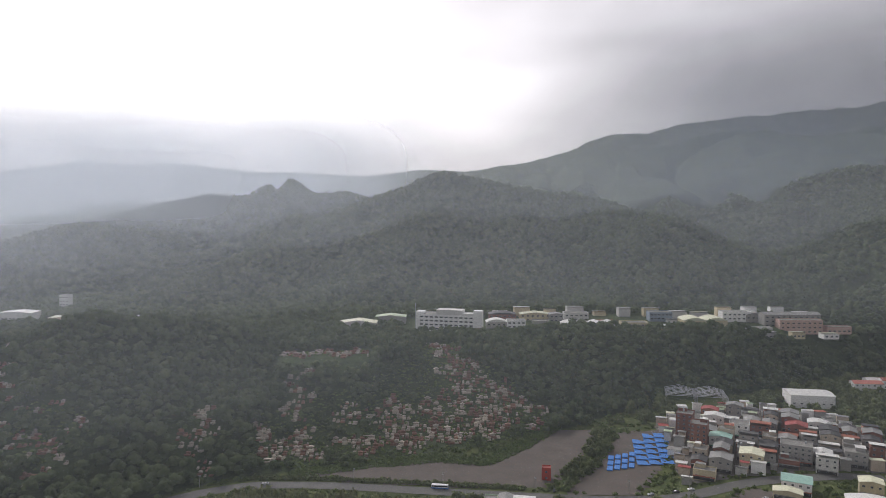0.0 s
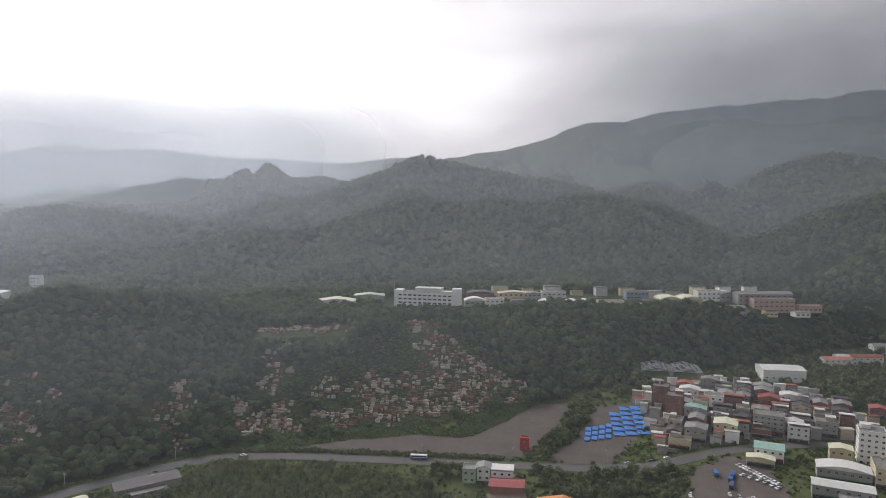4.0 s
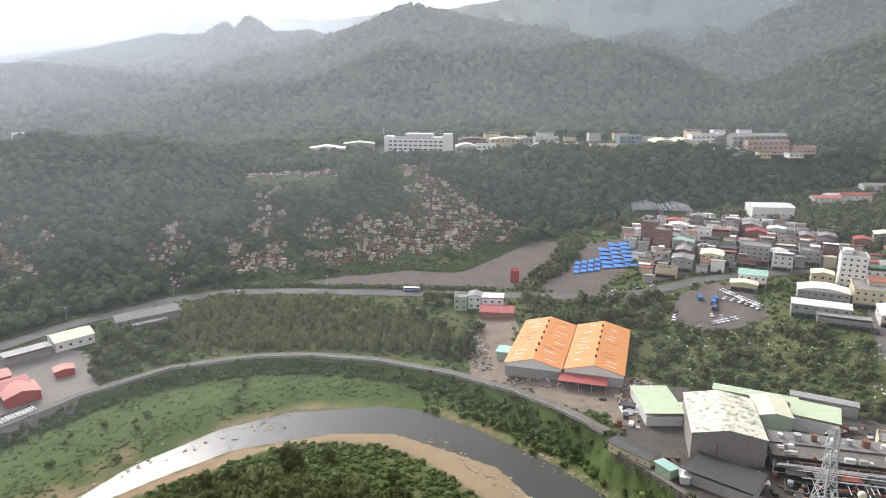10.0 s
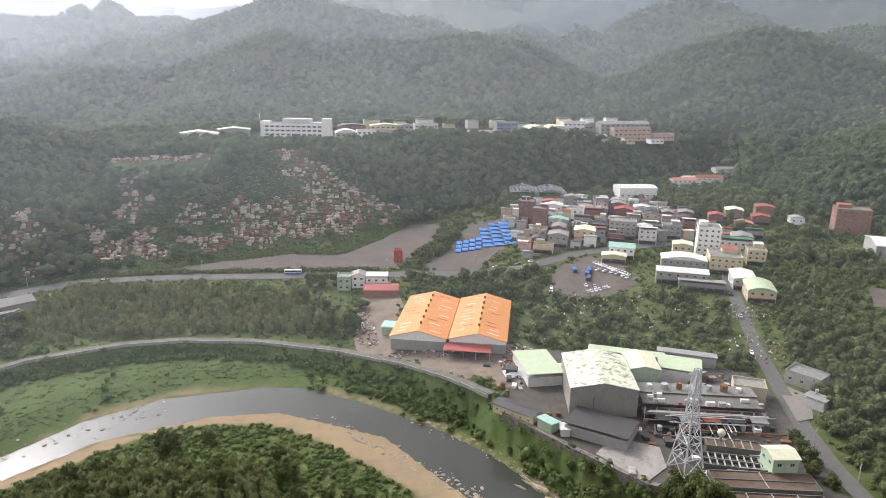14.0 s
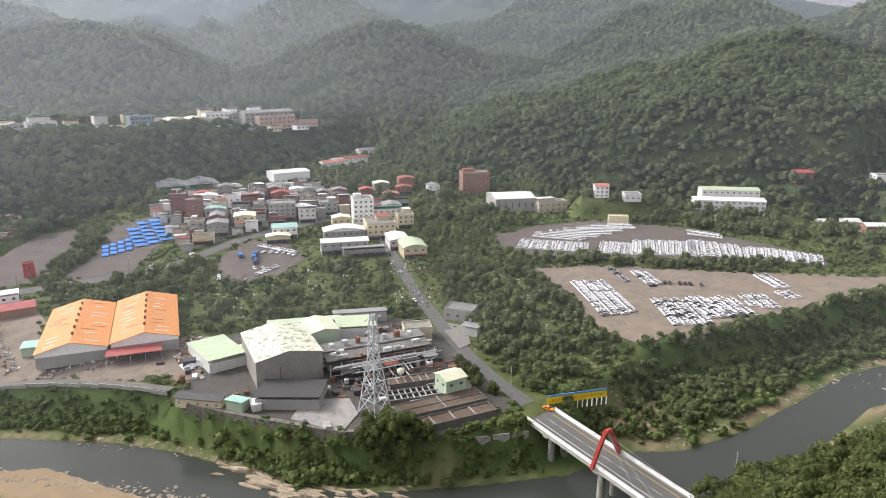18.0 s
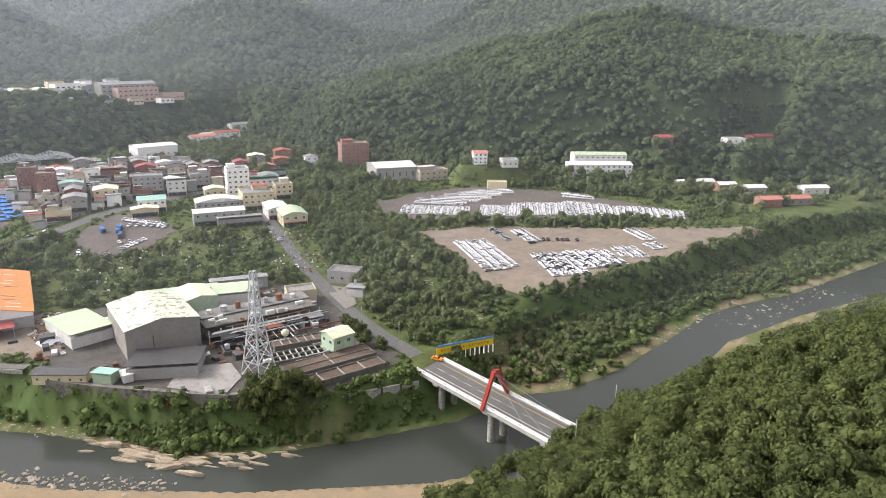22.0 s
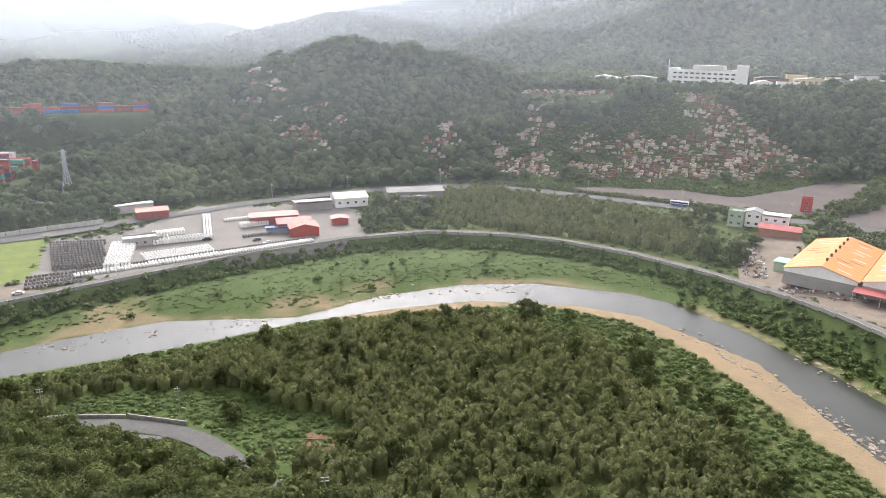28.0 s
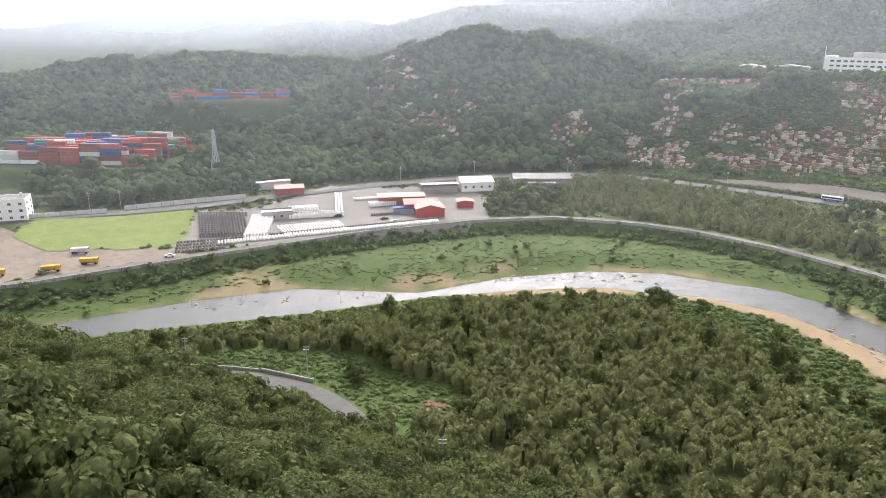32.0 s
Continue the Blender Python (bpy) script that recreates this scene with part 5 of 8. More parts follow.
basin(150.5, 169.5, 34, 9.5, -16, 3.4, 2, 2, "sludge", "long brown settling basin with low stained concrete walls", 0.35)
basin(148, 160.5, 33, 6.5, -16, 2.6, 4, 1, "sludge", "narrow brown settling basin below the larger one", 0.5)
basin(132, 163, 5, 5, -16, 3.2, 2, 1, "basin_water", "small square water basin at the corner", 0.9)
basin(149, 183, 22, 8, -24, 2.4, 9, 2, "basin_water", "row of open treatment basins with walkways", 0.8)
basin(155, 192.5, 19, 6, -24, 2.6, 6, 1, "sludge", "row of shallow open basins", 0.5)
basin(143, 205, 22, 7, -24, 1.5, 3, 1, "basin_water", "dark sunken basin beside the hall", 1.0)
pond = prism(bmesh.new(), [(104, 200), (111, 206), (119, 207), (129, 199), (125, 187), (113, 180)], 13.0, 14.1)
tagged(part("slurry_pond", pond, "pond_floor"), "pale grey dried slurry pond inside the river wall", "pond", kind="structure")


def pipe_run(a, b, r_, mat, legs=3):
    """A pipe on posts between two points."""
    p = root("pipe_run", pose(0, 0, 0), {"galvanised": "grey steel", "rust": "rusty brown", "white_roof": "white painted"}[mat] + " pipe on posts across the factory yard", "pipe", "factory pipes")
    part("pipe", tube(bmesh.new(), a, b, r_, seg=8), mat, p)
    for i in range(legs):
        t = (i + 0.5) / legs
        x, y, z = (a[k] + (b[k] - a[k]) * t for k in range(3))
        part("post", a_box(x - 0.12, y - 0.12, ground(x, y) - 0.3, x + 0.12, y + 0.12, z - r_ * 0.8), "concrete_dark", p)


pr2 = random.Random(8)
for k in range(20):
    if k < 8:
        u = pr2.uniform(0, 1)
        x0, y0 = 138 + pr2.uniform(0, 10), 205 + k * 4 + pr2.uniform(-2, 2)
        L = pr2.uniform(22, 42)
        ang = radians(-17)
    else:
        x0, y0, L = 134 + pr2.uniform(0, 30), 176 + pr2.uniform(0, 26), pr2.uniform(8, 18)
        ang = radians(-20 + (90 if k % 2 else 0))
    z0 = 16.2 + pr2.uniform(0, 3.2 if k < 8 else 1.2)
    pipe_run((x0, y0, z0), (x0 + L * math.cos(ang), y0 + L * math.sin(ang), z0 + pr2.uniform(-0.2, 0.2)), pr2.uniform(0.15, 0.34), pr2.choice(("galvanised", "rust", "white_roof", "galvanised")), 3)
# loose plant in the yard
bm = bmesh.new()
tube(bm, (0, 0, 0), (0, 0, 1.9), 0.9, 0.9, 12)
tube(bm, (0, 0, 1.9), (0, 0, 2.3), 0.9, 0.25, 12)
KIT = {"drum": bm, "pump_unit": a_box(-0.9, -0.6, 0, 0.9, 0.6, 1.3, bevel=0.12), "skip": a_box(-1.8, -1.0, 0, 1.8, 1.0, 1.2, bevel=0.1), "metal_sheet": a_box(-1.6, -1.0, 0, 1.6, 1.0, 0.5, bevel=0.03), "cabin": a_box(-2.2, -1.4, 0, 2.2, 1.4, 2.4, bevel=0.06)}
box(KIT["pump_unit"], -0.3, -0.9, 0.2, 0.3, 0.9, 0.9)
box(KIT["cabin"], -2.4, -1.6, 2.4, 2.4, 1.6, 2.55)
KIT_MESH = {}
for nm, kb in KIT.items():
    for mt in ("galvanised", "rust", "concrete", "white_roof", "dark_roof"):
        me = bpy.data.meshes.new(nm)
        kb.to_mesh(me)
        me.materials.append(MATS[mt])
        KIT_MESH[nm, mt] = me
    kb.free()
WORD = {"galvanised": "grey steel", "rust": "rusty brown", "concrete": "pale grey", "white_roof": "white", "dark_roof": "dark"}
for x0, y0, x1, y1, n in ((126, 200, 172, 216, 60), (166, 228, 188, 246, 40), (134, 226, 160, 240, 16), (134, 176, 140, 200, 14), (100, 186, 112, 196, 6), (84, 250, 98, 284, 12), (168, 190, 186, 214, 14), (96, 214, 104, 232, 8)):
    for _ in range(n):
        x, y = pr2.uniform(x0, x1), pr2.uniform(y0, y1)
        nm, mt = pr2.choice(("drum", "pump_unit", "pump_unit", "skip", "metal_sheet", "metal_sheet", "cabin")), pr2.choice(("galvanised", "rust", "concrete", "white_roof", "dark_roof", "rust", "dark_roof", "dark_roof"))
        ob = new(nm, KIT_MESH[nm, mt])
        ob.matrix_basis = pose(x, y, ground(x, y) + 0.22, 0, 0, -17 + pr2.choice((0, 90)) + pr2.uniform(-8, 8)) @ Matrix.Scale(pr2.uniform(0.7, 1.35), 4)
        tagged(ob, WORD[mt] + {"drum": " steel drum in the factory yard", "pump_unit": " pump unit in the factory yard", "skip": " waste skip in the factory yard", "metal_sheet": " metal sheet bundle in the factory yard", "cabin": " site cabin in the factory yard"}[nm], nm.replace("_", " "), "plant in the factory yard")
# lattice tower
tw = root("lattice_tower", pose(131, 185, ground(131, 185), 0, 0, 8), "tall galvanised steel lattice power tower", "power tower")
prof = [(0, 4.4), (6, 3.6), (12, 2.85), (18, 2.1), (23, 1.5), (27, 1.35), (31, 1.25), (35, 1.1), (39, 0.7)]
for sx, sy in ((-1, -1), (1, -1), (1, 1), (-1, 1)):
    bm = bmesh.new()
    rings = []
    for z0, r0 in prof:
        rings.append([bm.verts.new((sx * r0 + dx * 0.17, sy * r0 + dy * 0.17, z0)) for dx, dy in ((-1, -1), (1, -1), (1, 1), (-1, 1))])
    for p, q in zip(rings, rings[1:]):
        for k in range(4):
            bm.faces.new((p[k], p[(k + 1) % 4], q[(k + 1) % 4], q[k]))
    bm.faces.new(rings[-1])
    part("leg", bm, "galvanised", tw)
for (z0, r0), (z1, r1) in zip(prof, prof[1:]):
    c = ((-1, -1), (1, -1), (1, 1), (-1, 1))
    for i in range(4):
        p, q = c[i], c[(i + 1) % 4]
        part("brace", beam(bmesh.new(), (p[0] * r0, p[1] * r0, z0), (q[0] * r1, q[1] * r1, z1), 0.18), "galvanised", tw)
        part("brace", beam(bmesh.new(), (q[0] * r0, q[1] * r0, z0), (p[0] * r1, p[1] * r1, z1), 0.18), "galvanised", tw)
        part("strut", beam(bmesh.new(), (p[0] * r1, p[1] * r1, z1), (q[0] * r1, q[1] * r1, z1), 0.16), "galvanised", tw)
for z in (28, 33, 37.5):
    bm = bmesh.new()
    for s in (-1, 1):
        beam(bm, (0, 0.9, z), (s * 4.2, 0, z - 0.2), 0.14)
        beam(bm, (0, -0.9, z), (s * 4.2, 0, z - 0.2), 0.14)
        beam(bm, (s * 1.0, 0, z + 1.4), (s * 4.2, 0, z - 0.2), 0.1)
    part("cross_arm", bm, "galvanised", tw)

# river wall under the factory and retaining wall
wall_line = [(79, 236), (86.5, 222), (92, 212), (101.5, 196.5), (108, 186.5), (113.5, 178.5), (120, 174)]
wr = root("river_wall", pose(0, 0, 0), "tall stained concrete river wall under the factory", "wall")
for a, b in zip(wall_line, wall_line[1:]):
    n = max(1, round(math.dist(a, b) / 6))
    for i in range(n):
        p = [a[k] + (b[k] - a[k]) * i / n for k in (0, 1)]
        q = [a[k] + (b[k] - a[k]) * (i + 0.985) / n for k in (0, 1)]
        ang = math.atan2(q[1] - p[1], q[0] - p[0])
        bm = a_box(0, -0.5, -12.5, math.dist(p, q), 2.6, 0.15)
        box(bm, 0, -0.5, 0.15, math.dist(p, q), -0.15, 0.85)
        ob = part("wall_panel", bm, "wall_grime", wr)
        zt = 13.9
        ob.matrix_basis = Matrix.Translation((p[0], p[1], zt)) @ Matrix.Rotation(ang, 4, "Z")
rw = root("retaining_wall", pose(0, 0, 0), "long grey concrete retaining wall in the grass", "wall")
for i in range(5):
    ob = part("wall_panel", a_box(-3.2, -0.3, -3, 3.2, 0.3, 2.2), "concrete", rw)
    ob.matrix_basis = pose(138 + i * 6.3, 154.5 - i * 3.4, 10.0, 0, 0, -28)
lw = root("levee_parapet", pose(0, 0, 0), "low weathered concrete parapet along the levee road", "wall")
for a, b in zip(LEVEE, LEVEE[1:]):
    n = max(1, round(math.dist(a, b) / 8))
    for i in range(n):
        p = [a[k] + (b[k] - a[k]) * i / n for k in (0, 1)]
        q = [a[k] + (b[k] - a[k]) * (i + 0.97) / n for k in (0, 1)]
        dx, dy = q[0] - p[0], q[1] - p[1]
        L = math.hypot(dx, dy)
        off = (dy / L * 2.5, -dx / L * 2.5)
        zz = ground((p[0] + q[0]) / 2, (p[1] + q[1]) / 2)
        ob = part("wall_panel", a_box(0, -0.2, -0.8, L, 0.2, 0.75), "concrete", lw)
        ob.matrix_basis = Matrix.Translation((p[0] + off[0], p[1] + off[1], zz)) @ Matrix.Rotation(math.atan2(dy, dx), 4, "Z")

# ---- bridge ----
bx, by = BRIDGE_A
ex, ey = BRIDGE_B
blen = math.dist(BRIDGE_A, BRIDGE_B)
bang = math.degrees(math.atan2(ey - by, ex - bx))
br = root("bridge", pose(bx, by, 14.0, 0, 0, bang), "two-lane concrete road bridge with white railings and a red arch", "bridge")
part("deck", a_box(-4, -7, -1.4, blen + 3, 7, 0, bevel=0.1), "concrete", br)
part("roadway", a_box(-4, -5.6, 0.004, blen + 3, 5.6, 0.05), "asphalt", br)
for i in range(9):
    part("lane_mark", a_box(2 + i * 7, -0.08, 0.054, 6 + i * 7, 0.08, 0.06), "road_paint", br)
part("edge_line", a_box(0, 3.6, 0.054, blen, 3.8, 0.06), "yellow_paint", br)
part("edge_line", a_box(0, -3.8, 0.054, blen, -3.6, 0.06), "road_paint", br)
for s in (-1, 1):
    bm = bmesh.new()
    box(bm, -2, s * 6.6 - 0.25, 0, blen + 1, s * 6.6 + 0.25, 0.55)
    rail = part("parapet", bm, "white_wall", br, "white painted railing")
    part("rail", a_box(-2, s * 6.6 - 0.12, 0.95, blen + 1, s * 6.6 + 0.12, 1.15), "white_wall", rail)
    for i in range(23):
        xx = -1 + i * blen / 22
        part("post", a_box(xx - 0.3, s * 6.6 - 0.2, 0.55, xx + 0.3, s * 6.6 + 0.2, 0.95), "rust_wall" if i % 2 else "white_wall", rail)
for i, xx in enumerate((8, 33, 58)):
    bm = tube(bmesh.new(), (xx, -3, -16), (xx, -3, -2.2), 1.3, seg=16)
    tube(bm, (xx, 3, -16), (xx, 3, -2.2), 1.3, seg=16)
    box(bm, xx - 1.3, -6.5, -2.6, xx + 1.3, 6.5, -1.4)
    part("pier", bm, "concrete", br)
for i in range(4):
    yy = -5 + i * 3.3
    part("girder", a_box(-3, yy - 0.4, -2.6, blen + 2, yy + 0.4, -1.39), "concrete_dark", br)
bm = bmesh.new()
beam(bm, (31, 7.4, -1.5), (34, -2.0, 12.2), 1.5, 1.1)
part("arch_leg", bm, "red_paint", br, "red painted steel leg")
part("arch_beam", beam(bmesh.new(), (33.9, -1.6, 12.0), (37, -7.0, 14.6), 1.4, 1.1), "red_paint", br, "red painted steel beam")
part("arch_leg", beam(bmesh.new(), (37, -7.2, 14.8), (32.5, -7.4, -1.0), 1.2, 1.0), "red_paint", br, "red painted steel leg")
for i in range(4):
    part("cable", beam(bmesh.new(), (37, -7, 14.4), (46 + i * 5.5, -6.9 if i % 2 else 6.9, 0.5), 0.06), "galvanised", br)
# banner fence by the bridge
bn = root("banner_fence", pose(183, 145, 13.6, 0, 0, -26), "long yellow banner fence with a blue top edge", "banner")
part("panel", a_box(0, -0.08, 0.8, 25, 0.08, 3.7), "banner_yellow", bn, "yellow banner with unreadable lettering")
part("top_band", a_box(0, -0.12, 3.7, 25, 0.12, 4.5), "banner_blue", bn)
for i in range(16):
    if i != 8:
        part("lettering", a_box(2 + i * 1.35, -0.12, 1.9 + 0.15 * (i % 3), 2.5 + i * 1.35, -0.09, 2.7 - 0.15 * (i % 2)), "sign_red" if i % 4 == 0 else "rust_roof", bn)
for i in range(13):
    part("post", a_box(0.3 + i * 2.05, -0.02, -2.5, 0.7 + i * 2.05, 0.3, 0.8), "white_wall", bn)

# ---- cars ----
def car_parts(kind):
    """Body, glass and wheel meshes of a saloon car 4.5 m long."""
    bm = bmesh.new()
    prof = [(-2.2, 0.35), (-2.22, 0.8), (-1.9, 0.95), (-1.0, 1.0), (-0.45, 1.42), (0.95, 1.45), (1.7, 1.02), (2.15, 0.95), (2.22, 0.6), (2.15, 0.32)]
    L = [bm.verts.new((x, -0.88 if z < 1.1 else -0.68, z)) for x, z in prof]
    R = [bm.verts.new((x, 0.88 if z < 1.1 else 0.68, z)) for x, z in prof]
    n = len(prof)
    bm.faces.new(L[::-1])
    bm.faces.new(R)
    for i in range(n):
        bm.faces.new((L[i], L[(i + 1) % n], R[(i + 1) % n], R[i]))
    bmesh.ops.recalc_face_normals(bm, faces=bm.faces[:])
    me = bpy.data.meshes.new("car")
    bm.to_mesh(me)
    bm.free()
    return me


CAR_MESH = {}
for paint in ("car_white", "car_silver", "car_dark", "car_orange"):
    me = car_parts(paint)
    me.materials.append(MATS[paint])
    CAR_MESH[paint] = me
bm = bmesh.new()
for s in (-1, 1):
    q = [(-0.92, s * 0.885, 1.02), (-0.45, s * 0.73, 1.36), (0.9, s * 0.73, 1.39), (1.5, s * 0.885, 1.04)]
    bm.faces.new([bm.verts.new(p) for p in (q if s < 0 else q[::-1])])
bm.faces.new([bm.verts.new(p) for p in ((-0.98, -0.78, 1.03), (-0.98, 0.78, 1.03), (-0.5, 0.62, 1.42), (-0.5, -0.62, 1.42))])
bm.faces.new([bm.verts.new(p) for p in ((1.66, 0.78, 1.07), (1.66, -0.78, 1.07), (1.0, -0.62, 1.45), (1.0, 0.62, 1.45))])
bmesh.ops.solidify(bm, geom=bm.faces[:], thickness=-0.02)
CAR_GLASS = bpy.data.meshes.new("windows")
bm.to_mesh(CAR_GLASS)
bm.free()
CAR_GLASS.materials.append(MATS["glass_dark"])
CAR_WHEEL = bpy.data.meshes.new("wheel")
bm = tube(bmesh.new(), (0, -0.11, 0), (0, 0.11, 0), 0.32, seg=12)
bm.to_mesh(CAR_WHEEL)
bm.free()
CAR_WHEEL.materials.append(MATS["rubber"])
CAR_WORDS = {"car_white": "white", "car_silver": "silver grey", "car_dark": "black", "car_orange": "orange"}
car_count = 0
car_rest = []


def car(x, y, yaw, paint, where, group, size=1.0):
    global car_count
    wheels = x < 350 and car_count < 90
    z = ground(x, y) + (0.27 if wheels else 0.1)
    if car_count >= 290:
        car_rest.append((x, y, z, yaw, paint))
        return
    car_count += 1
    c = new("car", CAR_MESH[paint])
    c.matrix_basis = pose(x, y, z, 0, 0, yaw) @ Matrix.Scale(size, 4)
    tagged(c, CAR_WORDS[paint] + " saloon car " + where, "car", group)
    g = new("windows", CAR_GLASS)
    g.parent = c
    if wheels:
        for wx in (-1.38, 1.38):
            for wy in (-0.8, 0.8):
                wh = new("wheel", CAR_WHEEL)
                wh.parent = c
                wh.matrix_basis = pose(wx, wy, 0.32)


crnd = random.Random(5)


def car_rows(x0, y0, x1, y1, rows, pitch, gap, yaw_off, paints, where, group, skip=0.05):
    """Rows of cars side by side from (x0, y0) to (x1, y1), further rows to the right of that line."""
    L = math.dist((x0, y0), (x1, y1))
    ux, uy = (x1 - x0) / L, (y1 - y0) / L
    ang = math.degrees(math.atan2(uy, ux))
    for r_ in range(rows):
        for i in range(int(L / pitch)):
            if crnd.random() < skip:
                continue
            s = (i + 0.5) * pitch + crnd.uniform(-0.15, 0.15)
            x, y = x0 + ux * s + uy * r_ * gap, y0 + uy * s - ux * r_ * gap
            car(x, y, ang + 90 + yaw_off + crnd.uniform(-2, 2) + (180 if crnd.random() < 0.3 else 0), crnd.choice(paints), where, group)


W8 = ("car_white",) * 8 + ("car_silver",)
MIXED = ("car_white",) * 6 + ("car_dark", "car_silver")
car_rows(266, 178, 295, 221, 4, 2.3, 5.2, 10, W8, "in a packed row on the earth lot", "cars on the lower lot")
car_rows(281, 148, 306, 177, 4, 2.3, 5.4, 10, MIXED, "in a packed row on the earth lot", "cars on the lower lot")
car_rows(303, 141, 322, 166, 5, 2.3, 5.4, 10, MIXED, "in a packed row on the earth lot", "cars on the lower lot")
car_rows(333, 134, 348, 150, 3, 2.5, 5.4, 0, W8, "on the earth lot", "cars on the lower lot")
car_rows(360, 128, 368, 140, 2, 3.0, 5.4, 0, W8, "on the earth lot", "cars on the lower lot")
car_rows(374, 140, 388, 160, 2, 2.6, 5.2, 0, W8, "on the earth lot", "cars on the lower lot")
car_rows(332, 187, 348, 168, 1, 2.8, 5, 0, ("car_dark",), "on the earth lot", "cars on the lower lot")
car_rows(322, 186, 338, 210, 2, 2.6, 5, 0, MIXED, "on the earth lot", "cars on the lower lot")
car_rows(318, 200, 332, 222, 1, 2.6, 5, 0, ("car_dark", "car_silver"), "on the earth lot", "cars on the lower lot")
for k in range(5):
    car_rows(324 + k * 5.5, 288 - k * 7.5, 345 + k * 5.5, 302 - k * 7.5, 2, 2.6, 4.75, 6, W8, "in a long row on the gravel lot", "cars on the upper lot")
for k in range(3):
    car_rows(356 + k * 5, 246 - k * 6.5, 382 + k * 5, 262 - k * 6.5, 2, 2.6, 4.75, 6, W8, "in a long row on the gravel lot", "cars on the upper lot")
for k in range(5):
    car_rows(372 + k * 5.5, 230 - k * 6.5, 402 + k * 6.5, 250 - k * 6.5, 2, 2.6, 4.75, 6, MIXED if k > 1 else W8, "in a long row on the gravel lot", "cars on the upper lot")
for k in range(9):
    car_rows(398 + k * 5, 203 - k * 7, 432 + k * 3.4, 224 - k * 8.5, 2, 2.65, 4.6, 6, W8, "in a long row on the gravel lot", "cars on the upper lot")
for k in range(5):
    car_rows(364 + k * 12, 309 - k * 3, 384 + k * 14, 276 + k * 0.5, 3, 2.3, 4.8, 0, W8, "in a packed block on the gravel lot", "cars on the upper lot")
car_rows(447, 236, 455, 212, 1, 2.4, 5, 0, W8, "on the gravel lot", "cars on the upper lot")
car_rows(455, 244, 461, 214, 1, 2.4, 5, 0, W8, "on the gravel lot", "cars on the upper lot")
if car_rest:
    spots = [pose(x, y, z, 0, 0, yaw) for x, y, z, yaw, paint in car_rest]
    tagged(joined("far_cars", [(CAR_MESH["car_white"], m) for m in spots], "car_white"), "rows of white cars on the far side of the lot", "cars", kind="stuff")
    tagged(joined("far_car_windows", [(CAR_GLASS, m) for m in spots], "glass_dark"), "dark windows of the far rows of cars", "cars", kind="stuff")


# ---- sheds, stores and small things on the left bank ----
LEFT = "sheds at the storage yard"
house("open_shed", -214, 314, 26, 11, 4.5, 40, "red_roof", "salmon_roof", "long shed with a faded red sheet roof", "shed", "gable", rise=1.2, along="x", group=LEFT)
house("open_shed", -198, 309, 18, 13, 5, 40, "red_roof", "red_roof", "red shed with a red gabled roof", "shed", "gable", rise=1.6, along="x", group=LEFT)
house("open_shed", -189, 304, 15, 14, 5, 40, "red_paint", "salmon_roof", "bright red sheet shed with a salmon roof", "shed", "gable", rise=2, along="y", group=LEFT)
house("lean_to", -202, 299, 11, 5, 3, 40, "blue_grey_wall", "blue_roof", "small lean-to with a blue roof", "shed", "sheet", rise=0.6, group=LEFT)
house("open_shed", -181, 330, 9, 7, 3.5, 35, "red_paint", "salmon_roof", "small shed with a bright red roof", "shed", "gable", rise=0.8, group=LEFT)
house("farm_house", -193, 364, 20, 15, 5, 42, "white_wall", "cream_roof", "white hall with a cream-green roof", "house", "gable", rise=2.2, along="x", storeys=1, cols=4)
house("open_shed", -208, 346, 22, 10, 4, 42, "taupe_wall", "grey_roof", "dark shed with a grey roof", "shed", "sheet", rise=0.8, group=LEFT)
house("long_roof", -163, 396, 36, 14, 4.5, 33, "taupe_wall", "dark_roof", "long dark-roofed farm building below the road", "shed", "gable", rise=2, along="x")
house("long_roof", -158, 386, 20, 8, 3.5, 33, "taupe_wall", "dark_roof", "low dark shed with a white edge", "shed", "sheet", rise=0.8)
house("office_shed", -250, 252, 16, 8, 3.5, 48, "grey_wall", "white_roof", "low office shed with a white roof", "shed", "flat", group=LEFT, storeys=1, cols=4)
house("open_shed", -274, 287, 16, 10, 4, 48, "red_roof", "salmon_roof", "shed with an orange-red roof", "shed", "gable", rise=1.2, along="x", group=LEFT)
house("road_canopy", -291, 290, 22, 6, 4, 58, "pale_wall", "white_roof", "roadside canopy with a white roof", "shed", "sheet", rise=0.4, group=LEFT)
house("white_house", -348, 172, 14, 12, 10, 48, "white_wall", "flat_roof", "white three-storey house beside the field", "house", storeys=3, cols=3, side_cols=2, tank=True, sides=(1,))
# houses beside the main road
house("roadside_house", 29, 402, 8, 9, 8, -10, "green_wall", "grey_roof", "narrow grey-green house beside the main road", "house", "flat", storeys=2, cols=2, side_cols=2)
house("roadside_house", 38, 404, 8, 9, 8, -10, "white_wall", "grey_roof", "narrow white house beside the main road", "house", "gable", rise=1.2, storeys=2, cols=2)
house("roadside_house", 49, 402, 13, 11, 7, -10, "white_wall", "white_roof", "house with a white sheet roof beside the main road", "house", "sheet", rise=0.8, storeys=2, cols=3)
house("roadside_shed", 50, 388, 20, 12, 4, -10, "rust_wall", "red_roof", "low shed with a dull red roof", "shed", "gable", rise=1.4, along="x")
house("roadside_tower", 70, 450, 6, 5, 8, -10, "red_paint", "red_roof", "narrow red sheet hut beside the road", "shed", "flat", storeys=2, cols=1)
house("green_shed", 47, 334, 6, 9, 4, -20, "green_wall", "teal_roof", "small mint green shed by the warehouse", "shed", "sheet", rise=0.3)
